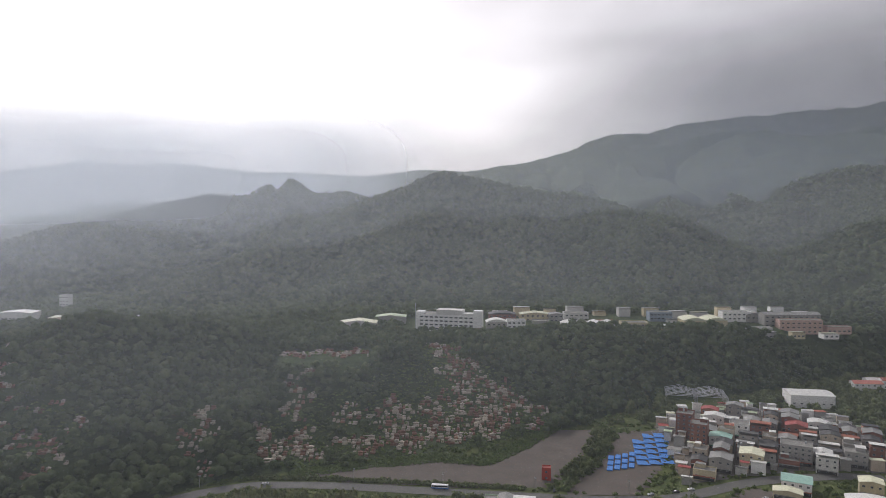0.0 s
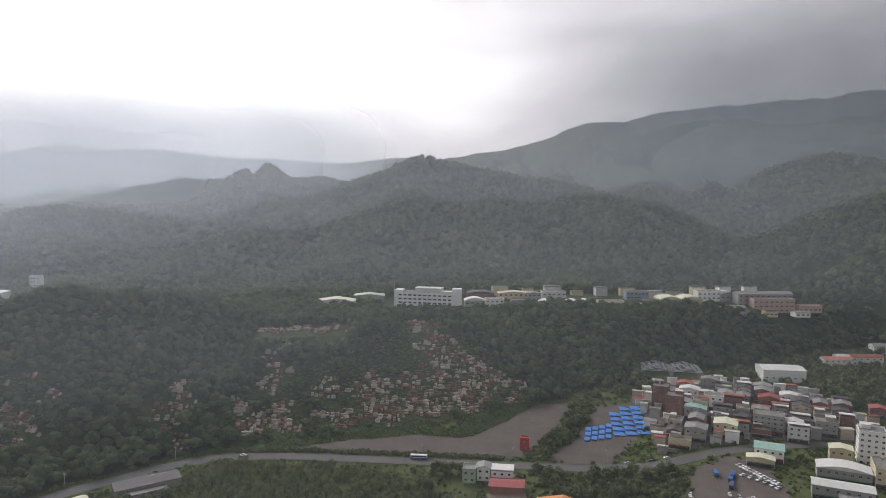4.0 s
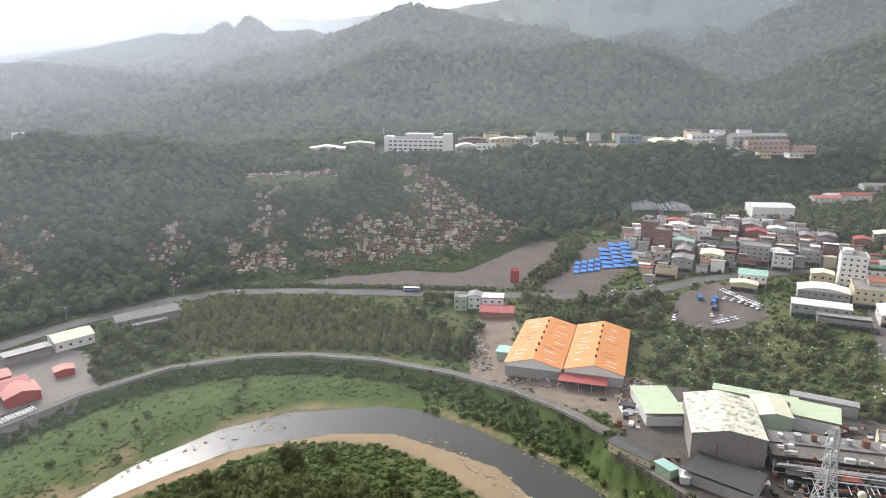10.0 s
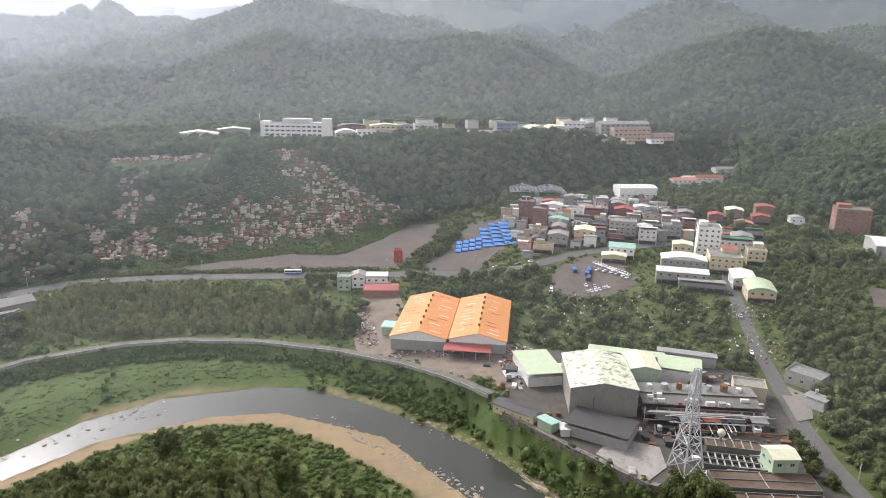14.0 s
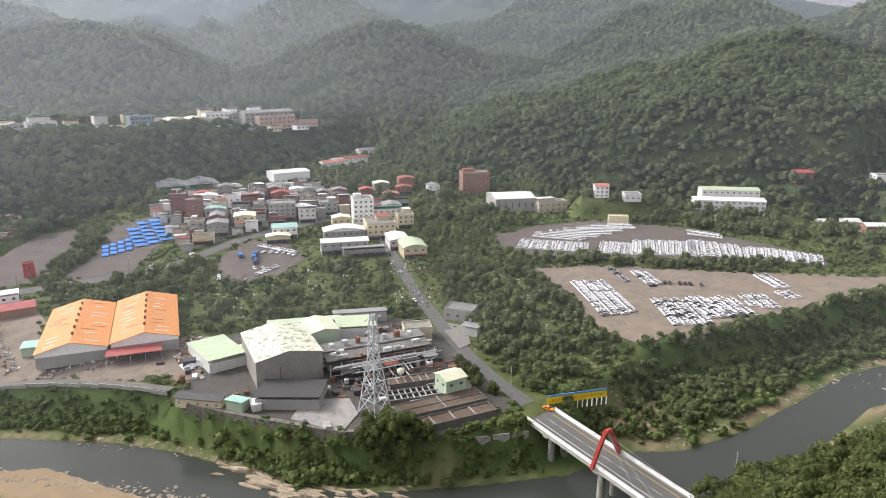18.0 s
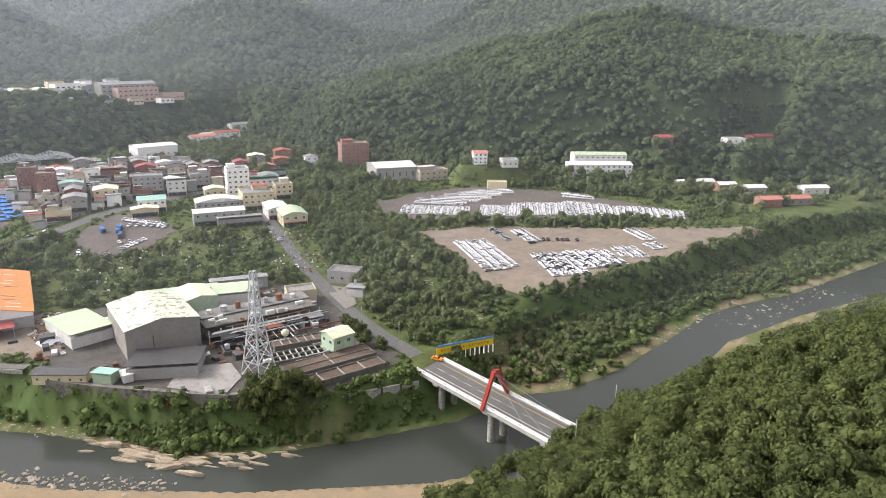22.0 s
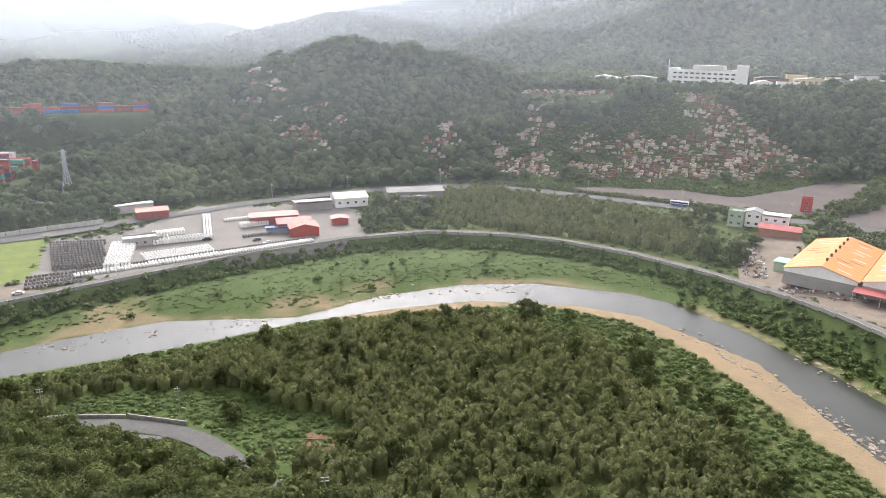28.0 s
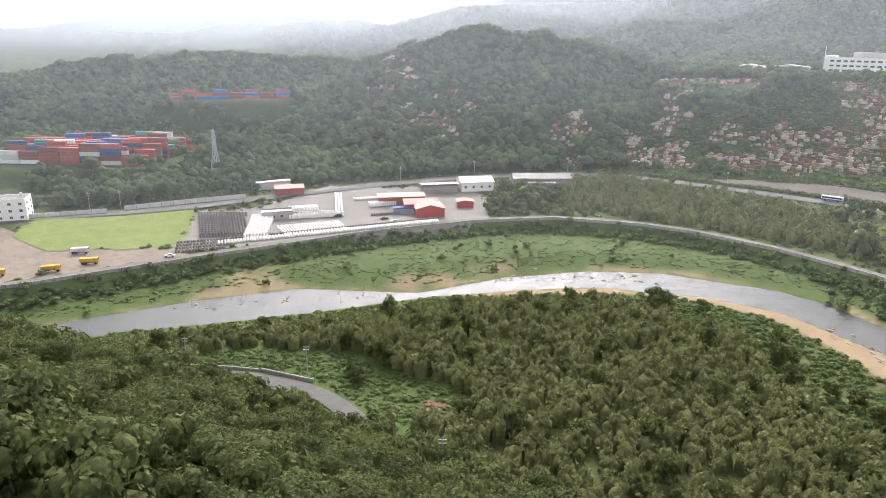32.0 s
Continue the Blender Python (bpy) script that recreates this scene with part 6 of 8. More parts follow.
# right side of the valley
house("apartment_block", 436, 447, 25, 18, 20, -31, "rust_wall", "flat_roof", "red-brown apartment block at the foot of the hill", "apartment block", storeys=6, cols=6, side_cols=4, tank=True, shed=True)
house("grey_warehouse", 414, 380, 34, 30, 11, -30, "grey_wall", "white_roof", "grey sheet warehouse with a pale roof", "warehouse", "gable", rise=2.5, along="x", storeys=1, cols=6, win=(1.2, 4.0))
house("office_block", 432, 352, 26, 12, 8, -24, "beige_wall", "flat_roof", "orange and cream office block beside the warehouse", "office block", storeys=2, cols=5, side_cols=2, shed=True)
house("gate_shed", 439, 290, 15, 7, 5, -50, "cream_wall", "cream_roof", "low cream shed behind the car park", "shed", "flat")
sc = house("school_block", 513, 240, 52, 16, 10, -48, "white_wall", "white_roof", "long white institute building with terraces", "institute", "gable", rise=1.5, along="x", storeys=3, cols=12, side_cols=3, z=27, strip_band=True)
house("school_block", 524, 246, 44, 14, 16, -48, "pale_wall", "green_roof", "upper white block with a pale green roof", "institute", "gable", rise=1.5, along="x", storeys=4, cols=10, z=27)
HILL = "hillside houses"
for cx, cy, w, h, zt, wl, rf in ((448, 314, 11, 9, 50, "white_wall", "salmon_roof"), (458, 292, 13, 5, 46, "pale_wall", "flat_roof"), (615, 165, 17, 9, 60, "white_wall", "flat_roof"), (656, 152, 18, 9, 60, "brick_wall", "red_roof"), (648, 161, 18, 8, 45, "beige_wall", "salmon_roof"),
                                 (556, 150, 15, 6, 28, "rust_wall", "white_roof"), (546, 180, 10, 5, 30, "pale_wall", "white_roof"), (564, 168, 11, 5, 30, "pale_wall", "white_roof"), (566, 131, 16, 5, 27, "grey_wall", "white_roof"), (574, 211, 14, 8, 60, "brick_wall", "red_roof"),
                                 (524, 110, 16, 6, 26, "rust_wall", "salmon_roof"), (548, 96, 18, 5, 25, "taupe_wall", "salmon_roof"), (600, 95, 22, 5, 26, "pale_wall", "white_roof")):
    house("hillside_house", cx, cy, w, 10, h, -42, wl, rf, rf.replace("_", " ").replace("roof", "roofed") + " house on the wooded slope", "house", "gable" if rf != "flat_roof" else "flat", rise=1.6, along="x", storeys=max(1, int(h / 3)), cols=3, side_cols=2, group=HILL)

# steel frame of a hall without cladding
fr = root("steel_frame", pose(224, 594, ground(224, 590), 0, 0, -12), "bare galvanised steel frame of an unfinished hall", "steel frame")
mark(224, 594, 50, 26, -12)
for k in range(2):
    for i in range(7):
        y = -13 + i * 4.4
        bm = bmesh.new()
        x0, x1 = -25 + k * 25, k * 25
        for a, b in (((x0, y, 0), (x0, y, 10)), ((x1, y, 0), (x1, y, 10)), ((x0, y, 10), ((x0 + x1) / 2, y, 13)), (((x0 + x1) / 2, y, 13), (x1, y, 10)), ((x0, y, 10), (x1, y, 10))):
            beam(bm, a, b, 0.32)
        part("portal", bm, "galvanised", fr)
    for j in range(5):
        t = j / 4
        x = -25 + k * 25 + 25 * t
        part("purlin", beam(bmesh.new(), (x, -13, 10 + 3 * (1 - abs(2 * t - 1))), (x, 13.4, 10 + 3 * (1 - abs(2 * t - 1))), 0.2), "galvanised", fr)

# blue tarpaulins
for i in range(3):
    for j in range(6):
        x, y = 143 + i * 8.1 + j * 1.5, 474 + j * 8.3 - i * 1.4
        if j > 4 and i == 0:
            continue
        bm = bmesh.new()
        bmesh.ops.create_grid(bm, x_segments=6, y_segments=6, size=0.5)
        for v in bm.verts:
            v.co = Vector((v.co.x * 9.6, v.co.y * 9.4, 0.35 + 0.35 * noise.noise(Vector((v.co.x * 4 + i * 3, v.co.y * 4 + j * 5, 0)))))
        bmesh.ops.solidify(bm, geom=bm.faces[:], thickness=0.05)
        ob = part("tarpaulin", bm, "tarp_blue")
        ob.matrix_basis = pose(x, y, ground(x, y) + 0.35, 0, 0, -10)
        tagged(ob, "bright blue tarpaulin spread on a gravel yard", "tarpaulin", "blue tarpaulins")
for i in range(4):
    for j in range(3):
        x, y = 117 + i * 5.5 + j * 2.6, 466 + j * 9 + i * 1.5
        bm = a_box(-2, -4, 0, 2, 4, 0.9, bevel=0.3)
        ob = part("covered_stack", bm, "tarp_blue")
        ob.matrix_basis = pose(x, y, ground(x, y) + 0.3, 0, 0, -18)
        tagged(ob, "low stack under a blue tarpaulin", "covered stack", "blue covered stacks")

# shipping containers
CONT = {}


def container(x, y, z, yaw, paint, length=12.2):
    key = (paint, length)
    if key not in CONT:
        bm = bmesh.new()
        n = int(length / 0.55)
        box(bm, -length / 2, -1.18, 0.12, length / 2, 1.18, 2.6)
        for i in range(n):
            xx = -length / 2 + (i + 0.5) * length / n
            box(bm, xx - 0.14, -1.22, 0.2, xx + 0.14, 1.22, 2.45)
        me = bpy.data.meshes.new("body")
        bm.to_mesh(me)
        bm.free()
        me.materials.append(MATS[paint])
        bm = bmesh.new()
        for sx in (-1, 1):
            for sy in (-1, 1):
                box(bm, sx * length / 2 - 0.12, sy * 1.2 - 0.12, 0, sx * length / 2 + 0.12, sy * 1.2 + 0.12, 2.66)
        fm = bpy.data.meshes.new("corner_posts")
        bm.to_mesh(fm)
        bm.free()
        fm.materials.append(MATS[paint])
        CONT[key] = (me, fm)
    c = new("shipping_container", CONT[key][0])
    c.matrix_basis = pose(x, y, z, 0, 0, yaw)
    tagged(c, {"box_red": "faded red", "box_brown": "brown-red", "box_blue": "blue", "box_green": "green", "box_white": "white", "box_navy": "dark blue"}[paint] + " steel shipping container in a stack", "container", "stacked containers")
    p = new("corner_posts", CONT[key][1])
    p.parent = c


kr = random.Random(3)
PAINTS = ("box_red", "box_brown", "box_red", "box_brown", "box_red", "box_blue", "box_navy", "box_green", "box_white", "box_brown", "box_brown", "box_red")
for i in range(7):
    for j in range(9):
        x, y = -380 - 11.5 * i - 2.2 * j, 262 - 6.1 * i + 6.6 * j
        levels = (4, 4, 3, 5, 4, 5, 5, 3)[(i * 3 + j * 5 + i * j) % 8]
        if i == 0:
            levels = (2, 2, 3, 4, 5, 3, 4, 4, 3)[j]
        run = kr.choice(PAINTS)
        for k in range(levels):
            container(x, y, 23.2 + 2.68 * k, 28, run if kr.random() < 0.5 else kr.choice(PAINTS))
for i in range(8):
    for k in range(2 + (i % 2)):
        container(-508 + i * 9.6, 397 + i * 9.2, 47 + 2.68 * k, 44, kr.choice(("box_red", "box_red", "box_red", "box_blue", "box_brown", "box_brown")))

# bulk bags in rows on the storage yard
bmb = bmesh.new()
box(bmb, -0.55, -0.55, 0, 0.55, 0.55, 1.15, bevel=0.22)
for v in bmb.verts:
    if v.co.z > 1:
        v.co.z += 0.12 * math.cos(v.co.x * 2)
bag = {}
for m_ in ("bag_white", "bag_grey"):
    me = bpy.data.meshes.new("bulk_bag")
    bmb.to_mesh(me)
    me.materials.append(MATS[m_])
    bag[m_] = me
bmb.free()
bag_n, bag_more = 0, {"bag_white": [], "bag_grey": []}


def bag_row(x0, y0, x1, y1, rows, m_, tiers=1):
    global bag_n
    L = math.dist((x0, y0), (x1, y1))
    ux, uy = (x1 - x0) / L, (y1 - y0) / L
    for r_ in range(rows):
        for i in range(int(L / 1.45)):
            for k in range(tiers):
                s = i * 1.45 + kr.uniform(-0.12, 0.12)
                x, y = x0 + ux * s - uy * r_ * 1.5, y0 + uy * s + ux * r_ * 1.5
                z = 10.0 + 1.2 * k
                if bag_n < 290 and k == tiers - 1:
                    bag_n += 1
                    b = new("bulk_bag", bag[m_])
                    b.matrix_basis = pose(x, y, ground(x, y) + 0.3 + 1.2 * k, 0, 0, kr.uniform(0, 90))
                    tagged(b, ("white" if m_ == "bag_white" else "dark grey") + " bulk bag in a row on the storage yard", "bulk bag", "bulk bags")
                else:
                    bag_more[m_].append((x, y, 1.2 * k, kr.uniform(0, 90)))


for q in range(3):
    bag_row(-176 - 1.2 * q, 292 + 0.9 * q, -242 - 1.2 * q, 203 + 0.9 * q, 1, "bag_white", 1)
for q in range(9):
    bag_row(-238 - 2.3 * q, 218 + 2.9 * q, -231 - 2.3 * q, 228 + 2.9 * q, 2, "bag_white", 2)
for q in range(6):
    bag_row(-226 - 2.4 * q, 232 + 1.6 * q, -206 - 2.4 * q, 258 + 1.6 * q, 1, "bag_white", 1)
bag_row(-243, 254, -224, 276, 2, "bag_white", 2)
bag_row(-240, 258, -226, 274, 1, "bag_white", 3)
bag_row(-228, 278, -248, 302, 3, "bag_white", 2)
for q in range(11):
    bag_row(-281 + q * 2.4, 228 - q * 2.0, -262 + q * 2.2, 244 - q * 2.2, 1, "bag_grey", 2)
for q in range(4):
    bag_row(-258 + q * 3.4, 196 - q * 3.2, -242 + q * 3, 214 - q * 3.4, 1, "bag_grey", 1)
bag_row(-222, 296, -206, 318, 3, "bag_white", 2)
bag_row(-236, 300, -222, 316, 2, "bag_white", 1)
bag_row(-212, 284, -196, 304, 2, "bag_grey", 1)
bag_row(-181, 296, -247, 208, 1, "bag_grey", 1)
bag_row(-250, 262, -240, 276, 3, "bag_white", 2)
for m_, lst in bag_more.items():
    if not lst:
        continue
    Z = land(np.array([b[0] for b in lst]), np.array([b[1] for b in lst])) + 0.3
    heap = joined("bag_pile", [(bag[m_], pose(x, y, float(z) + dz, 0, 0, a)) for (x, y, dz, a), z in zip(lst, Z)], m_)
    tagged(heap, ("white" if m_ == "bag_white" else "dark grey") + " bulk bags packed in rows", "bulk bags", kind="stuff")

# trucks on the earth lot, cars round the town, taxi on the bridge
def truck(x, y, yaw, paint, label):
    r = root("truck", pose(x, y, ground(x, y) + 0.2, 0, 0, yaw), label, "truck", "parked trucks")
    part("bed", a_box(-3.2, -1.2, 1.1, 1.9, 1.2, 2.7, bevel=0.08), paint, r)
    part("cab", a_box(2.1, -1.15, 0.7, 3.9, 1.15, 2.8, bevel=0.2), paint, r)
    part("windscreen", a_box(3.86, -0.95, 1.8, 3.94, 0.95, 2.55), "glass_dark", r)
    part("chassis", a_box(-3.2, -0.5, 0.7, 3.7, 0.5, 1.1), "rubber", r)
    for wx in (-2.2, -1.0, 3.0):
        for wy in (-1, 1):
            part("wheel", tube(bmesh.new(), (wx, wy - 0.15, 0.5), (wx, wy + 0.15, 0.5), 0.5, seg=12), "rubber", r)
    return r


surface("truck_yellow", (0.62, 0.34, 0.03), 0.5, vary=0.15)
truck(-266, 157, 40, "truck_yellow", "yellow dump truck parked on the earth lot")
truck(-270, 143, 45, "truck_yellow", "yellow dump truck parked beside the levee")
truck(-283, 128, 50, "truck_yellow", "yellow tipper parked on the earth lot")
truck(-282, 163, 40, "box_white", "white truck parked at the field's edge")
truck(179, 397, 75, "box_blue", "long blue covered truck at the lot's edge")
truck(184, 388, 60, "box_blue", "blue covered truck in the parking lot")
truck(187, 392, 60, "box_blue", "blue covered truck beside another")
truck(181, 380, 60, "box_navy", "dark blue covered truck in the parking lot")
for args in ((180.5, 142.5, 100, "car_orange", "at the bridge head"), (-245, 181, 40, "car_white", "beside the levee road"), (196, 388, 30, "car_white", "in the parking lot"), (199, 384, 30, "car_white", "in the parking lot"), (201, 380, 30, "car_silver", "in the parking lot"),
             (203, 376, 30, "car_white", "in the parking lot"), (204, 372, 30, "car_white", "in the parking lot"), (193, 392, 30, "car_white", "in the parking lot"), (176, 372, 80, "car_white", "in the parking lot"), (180, 368, 80, "car_silver", "in the parking lot"),
             (155, 376, 60, "car_white", "on bare ground by the trees"), (153, 371, 60, "car_white", "on bare ground by the trees"), (248, 330, 62, "car_dark", "parked along the street"), (232, 298, 62, "car_silver", "parked along the street"), (213, 262, 62, "car_white", "parked along the street"),
             (160, 428, 5, "car_white", "beside the main road"), (150, 427, 5, "car_dark", "beside the main road"), (133, 424, 5, "car_silver", "beside the main road"), (-226, 272, 40, "car_dark", "in the storage yard"), (-203, 282, 60, "car_dark", "in the storage yard"),
             (-195, 280, 60, "car_white", "in the storage yard"), (72, 430, 80, "car_dark", "on the forecourt"), (-118, 441, 0, "car_white", "on the main road")):
    x, y, yw, pt, wh = args
    z = ground(x, y) + 0.35
    c = new("car", CAR_MESH[pt])
    if pt == "car_orange":
        z = 14.06
    c.matrix_basis = pose(x, y, z, 0, 0, yw)
    tagged(c, CAR_WORDS[pt] + " saloon car " + wh, "car", "parked cars")
    g = new("windows", CAR_GLASS)
    g.parent = c
    for wx in (-1.38, 1.38):
        for wy in (-0.8, 0.8):
            wo = new("wheel", CAR_WHEEL)
            wo.parent = c
            wo.matrix_basis = pose(wx, wy, 0.32)
for k in range(18):
    x, y = (197 + k * 0.85, 405 - k * 2.6) if k < 12 else (172 + (k - 12) * 2.9, 362 + (k - 12) * 0.4)
    c = new("car", CAR_MESH["car_white" if k % 4 else "car_silver"])
    c.matrix_basis = pose(x, y, ground(x, y) + 0.37, 0, 0, (18 if k < 12 else 95) + (k * 37) % 7)
    tagged(c, ("white" if k % 4 else "silver") + " saloon car in a row on the parking lot", "car", "parked cars")
    new("windows", CAR_GLASS).parent = c
bs = root("bus", pose(-2, 434, ground(-2, 434) + 0.4, 0, 0, -8), "blue and white bus on the main road", "bus")
part("body", a_box(-5.5, -1.2, 0.4, 5.5, 1.2, 3.0, bevel=0.15), "car_white", bs)
part("skirt", a_box(-5.52, -1.22, 0.42, 5.52, 1.22, 1.3), "box_blue", bs, "blue lower body")
part("windows", a_box(-5.2, -1.225, 1.6, 5.2, 1.225, 2.5), "glass_dark", bs)
for wx in (-3.4, 3.2):
    for wy in (-1.1, 1.1):
        part("wheel", tube(bmesh.new(), (wx, wy - 0.12, 0.45), (wx, wy + 0.12, 0.45), 0.48, seg=12), "rubber", bs)

# ---- tombs on the hillside ----
def tomb_meshes():
    out = {}
    bm = a_box(-1.6, -1.8, -1.2, 1.6, 1.4, 0.25, bevel=0.05)
    out["terrace"] = bm
    bm = a_box(-1.3, 0.5, 0.25, 1.3, 1.3, 1.5, bevel=0.06)
    box(bm, -0.5, 0.36, 0.4, 0.5, 0.5, 1.25)
    out["shrine"] = bm
    bm = bmesh.new()
    a = [(-1.7, 1.5), (0, 2.15), (1.7, 1.5), (1.7, 1.62), (0, 2.3), (-1.7, 1.62)]
    f = [bm.verts.new((x, -0.2, z)) for x, z in a]
    k = [bm.verts.new((x, 1.7, z)) for x, z in a]
    for i in range(6):
        bm.faces.new((f[i], f[(i + 1) % 6], k[(i + 1) % 6], k[i]))
    bm.faces.new((f[0], f[1], f[4], f[5]))
    bm.faces.new((f[1], f[2], f[3], f[4]))
    bm.faces.new((k[0], k[1], k[4], k[5]))
    bm.faces.new((k[1], k[2], k[3], k[4]))
    bmesh.ops.recalc_face_normals(bm, faces=bm.faces[:])
    out["roof"] = bm
    return out


surface("tomb_tile", (0.26, 0.145, 0.1), 0.75, vary=0.35, scale=0.15, per_object=0.3, stain=(0.12, 0.1, 0.075), stain_amount=0.7)
surface("tomb_pale", (0.5, 0.44, 0.355), 0.8, vary=0.3, scale=0.15, per_object=0.25, stain=(0.17, 0.15, 0.11), stain_amount=0.7)
TM = {}
for nm, bm in tomb_meshes().items():
    for m_ in ("tomb_tile", "tomb_pale"):
        me = bpy.data.meshes.new(nm)
        bm.to_mesh(me)
        me.materials.append(MATS[m_])
        TM[nm, m_] = me
    bm.free()
tr = random.Random(11)
TOMB_AREAS = [([(-140, 478), (-92, 478), (-95, 505), (-138, 500)], 75), ([(-84, 490), (-8, 496), (6, 520), (-10, 548), (-84, 530)], 170), ([(5, 505), (60, 530), (88, 556), (60, 580), (20, 600), (8, 640), (-12, 636), (0, 580)], 260),
              ([(-130, 560), (-112, 500), (-104, 502), (-118, 575)], 40), ([(-140, 596), (-70, 592), (-70, 606), (-140, 608)], 70), ([(-178, 452), (-160, 452), (-172, 500), (-186, 495)], 50),
              ([(-282, 430), (-246, 410), (-250, 470), (-300, 480)], 46), ([(-340, 450), (-300, 455), (-320, 520), (-380, 530)], 46)]
tomb_spots = []
for area, count in TOMB_AREAS:
    xs, ys = [p[0] for p in area], [p[1] for p in area]
    got, tries = [], 0
    while len(got) < count and tries < 2500:
        tries += 1
        # small terraces: short rows along the slope
        x, y = tr.uniform(min(xs) - 6, max(xs) + 6), tr.uniform(min(ys) - 6, max(ys) + 6)
        if tr.random() > 1.6 * float(value_noise(np.array([x]), np.array([y]), 17, 23)[0]) - 0.2:
            continue
        for k in range(tr.randint(2, 6)):
            q = (x + k * 3.5 + tr.uniform(-0.3, 0.3), y + tr.uniform(-0.5, 0.5))
            if bool(inside(np.array([q[0] + 7 * math.sin(q[1] * 0.23)]), np.array([q[1] + 6 * math.sin(q[0] * 0.19)]), area)[0]) and all(abs(q[0] - p[0]) > 3.1 or abs(q[1] - p[1]) > 3.9 for p in got):
                got.append(q)
    tomb_spots += got
tr.shuffle(tomb_spots)
tz = land(np.array([p[0] for p in tomb_spots]), np.array([p[1] for p in tomb_spots]))
rest_tombs = {"tomb_tile": [], "tomb_pale": []}
for i, ((x, y), z) in enumerate(zip(tomb_spots, tz)):
    m_ = "tomb_tile" if tr.random() < 0.55 else "tomb_pale"
    sc_ = tr.uniform(0.5, 1.25)
    place = pose(x, y, z + 0.55, 0, 0, tr.uniform(-22, 14)) @ Matrix.Diagonal((sc_ * tr.uniform(0.7, 1.5), sc_, sc_ * tr.uniform(0.7, 1.25), 1))
    m2 = m_ if tr.random() < 0.7 else "tomb_pale"
    roofed = ("shrine",) + (("roof",) if tr.random() < 0.75 else ())
    if i >= 290:
        for nm, mt in [("terrace", m_)] + [(n_, m2) for n_ in roofed]:
            rest_tombs[mt].append((TM[nm, mt], place))
        continue
    t = new("tomb", TM["terrace", m_])
    t.matrix_basis = place
    tagged(t, ("red-brown tiled" if m_ == "tomb_tile" else "pale stone") + " tomb on the hillside cemetery", "tomb", "hillside tombs")
    for nm in roofed:
        q = new(nm, TM[nm, m2])
        q.parent = t
for mt, lst in rest_tombs.items():
    tagged(joined("tomb_rows", lst, mt), ("red-brown tiled" if mt == "tomb_tile" else "pale stone") + " tombs packed on hillside terraces", "tombs", kind="stuff")
CEMETERY = [(-142, 466), (-90, 468), (0, 488), (70, 516), (95, 552), (66, 588), (26, 606), (14, 648), (-20, 642), (-20, 600), (-60, 560), (-100, 540), (-142, 520)]

# poles and lamps
def pole(x, y, h, label, arms=2, yaw=0.0):
    r = root("utility_pole", pose(x, y, ground(x, y), 0, 0, yaw), label, "utility pole", "utility poles")
    part("shaft", tube(bmesh.new(), (0, 0, -0.5), (0, 0, h), 0.2, 0.12, 8), "concrete", r)
    for k in range(arms):
        part("cross_arm", a_box(-0.9, -0.06, h - 0.7 - 0.9 * k, 0.9, 0.06, h - 0.55 - 0.9 * k), "galvanised", r)


for x, y, h in ((-163, 122, 10), (-127, 136, 10), (-322, 212, 10), (-330, 200, 10), (-160, 436, 9), (-60, 447, 9), (0, 440, 9), (60, 433, 9), (120, 428, 9), (160, 431, 9), (250, 342, 9), (228, 300, 9), (213, 266, 9), (186, 188, 8), (184, 165, 8), (-210, 395, 9), (-240, 352, 9), (143, 66, 12), (212, 84, 12), (-66, 112, 9)):
    pole(x, y, h, "grey concrete utility pole beside the road", 2, 30)
t2 = copy_thing(tw, pose(-350, 301, ground(-350, 301) - 1.0, 0, 0, 20))
t2.scale = (0.62, 0.62, 0.78)
t2["label"] = "distant steel lattice power tower above the wood"

# lane parapet, garden and hut under the hill
house("lane_hut", -123, 119, 7, 4.5, 2.6, 14, "grey_wall", "dark_roof", "small dark-roofed hut beside the lane", "shed", "gable", rise=0.8, along="x")
for i in range(3):
    for j in range(2):
        bm = a_box(-3, -1.6, 0, 3, 1.6, 0.35, bevel=0.12)
        ob = part("vegetable_bed", bm, "soil_red")
        x, y = -84 + i * 5.2 - j * 1.5, 137 + j * 4.4 + i * 1.0
        ob.matrix_basis = pose(x, y, ground(x, y) - 0.05, 0, 0, 18)
        tagged(ob, "bare red-brown vegetable bed", "garden bed", "garden beds")
pl = root("lane_parapet", pose(0, 0, 0), "grey concrete parapet along the lane", "wall")
for a, b in zip(RIVER_ROAD[1:5], RIVER_ROAD[2:5]):
    dx, dy = b[0] - a[0], b[1] - a[1]
    L = math.hypot(dx, dy)
    ob = part("wall_panel", a_box(0, -0.2, -1, L, 0.2, 0.9), "concrete", pl)
    ob.matrix_basis = Matrix.Translation((a[0] - dy / L * 3.6, a[1] + dx / L * 3.6, ground((a[0] + b[0]) / 2, (a[1] + b[1]) / 2) + 0.3)) @ Matrix.Rotation(math.atan2(dy, dx), 4, "Z")

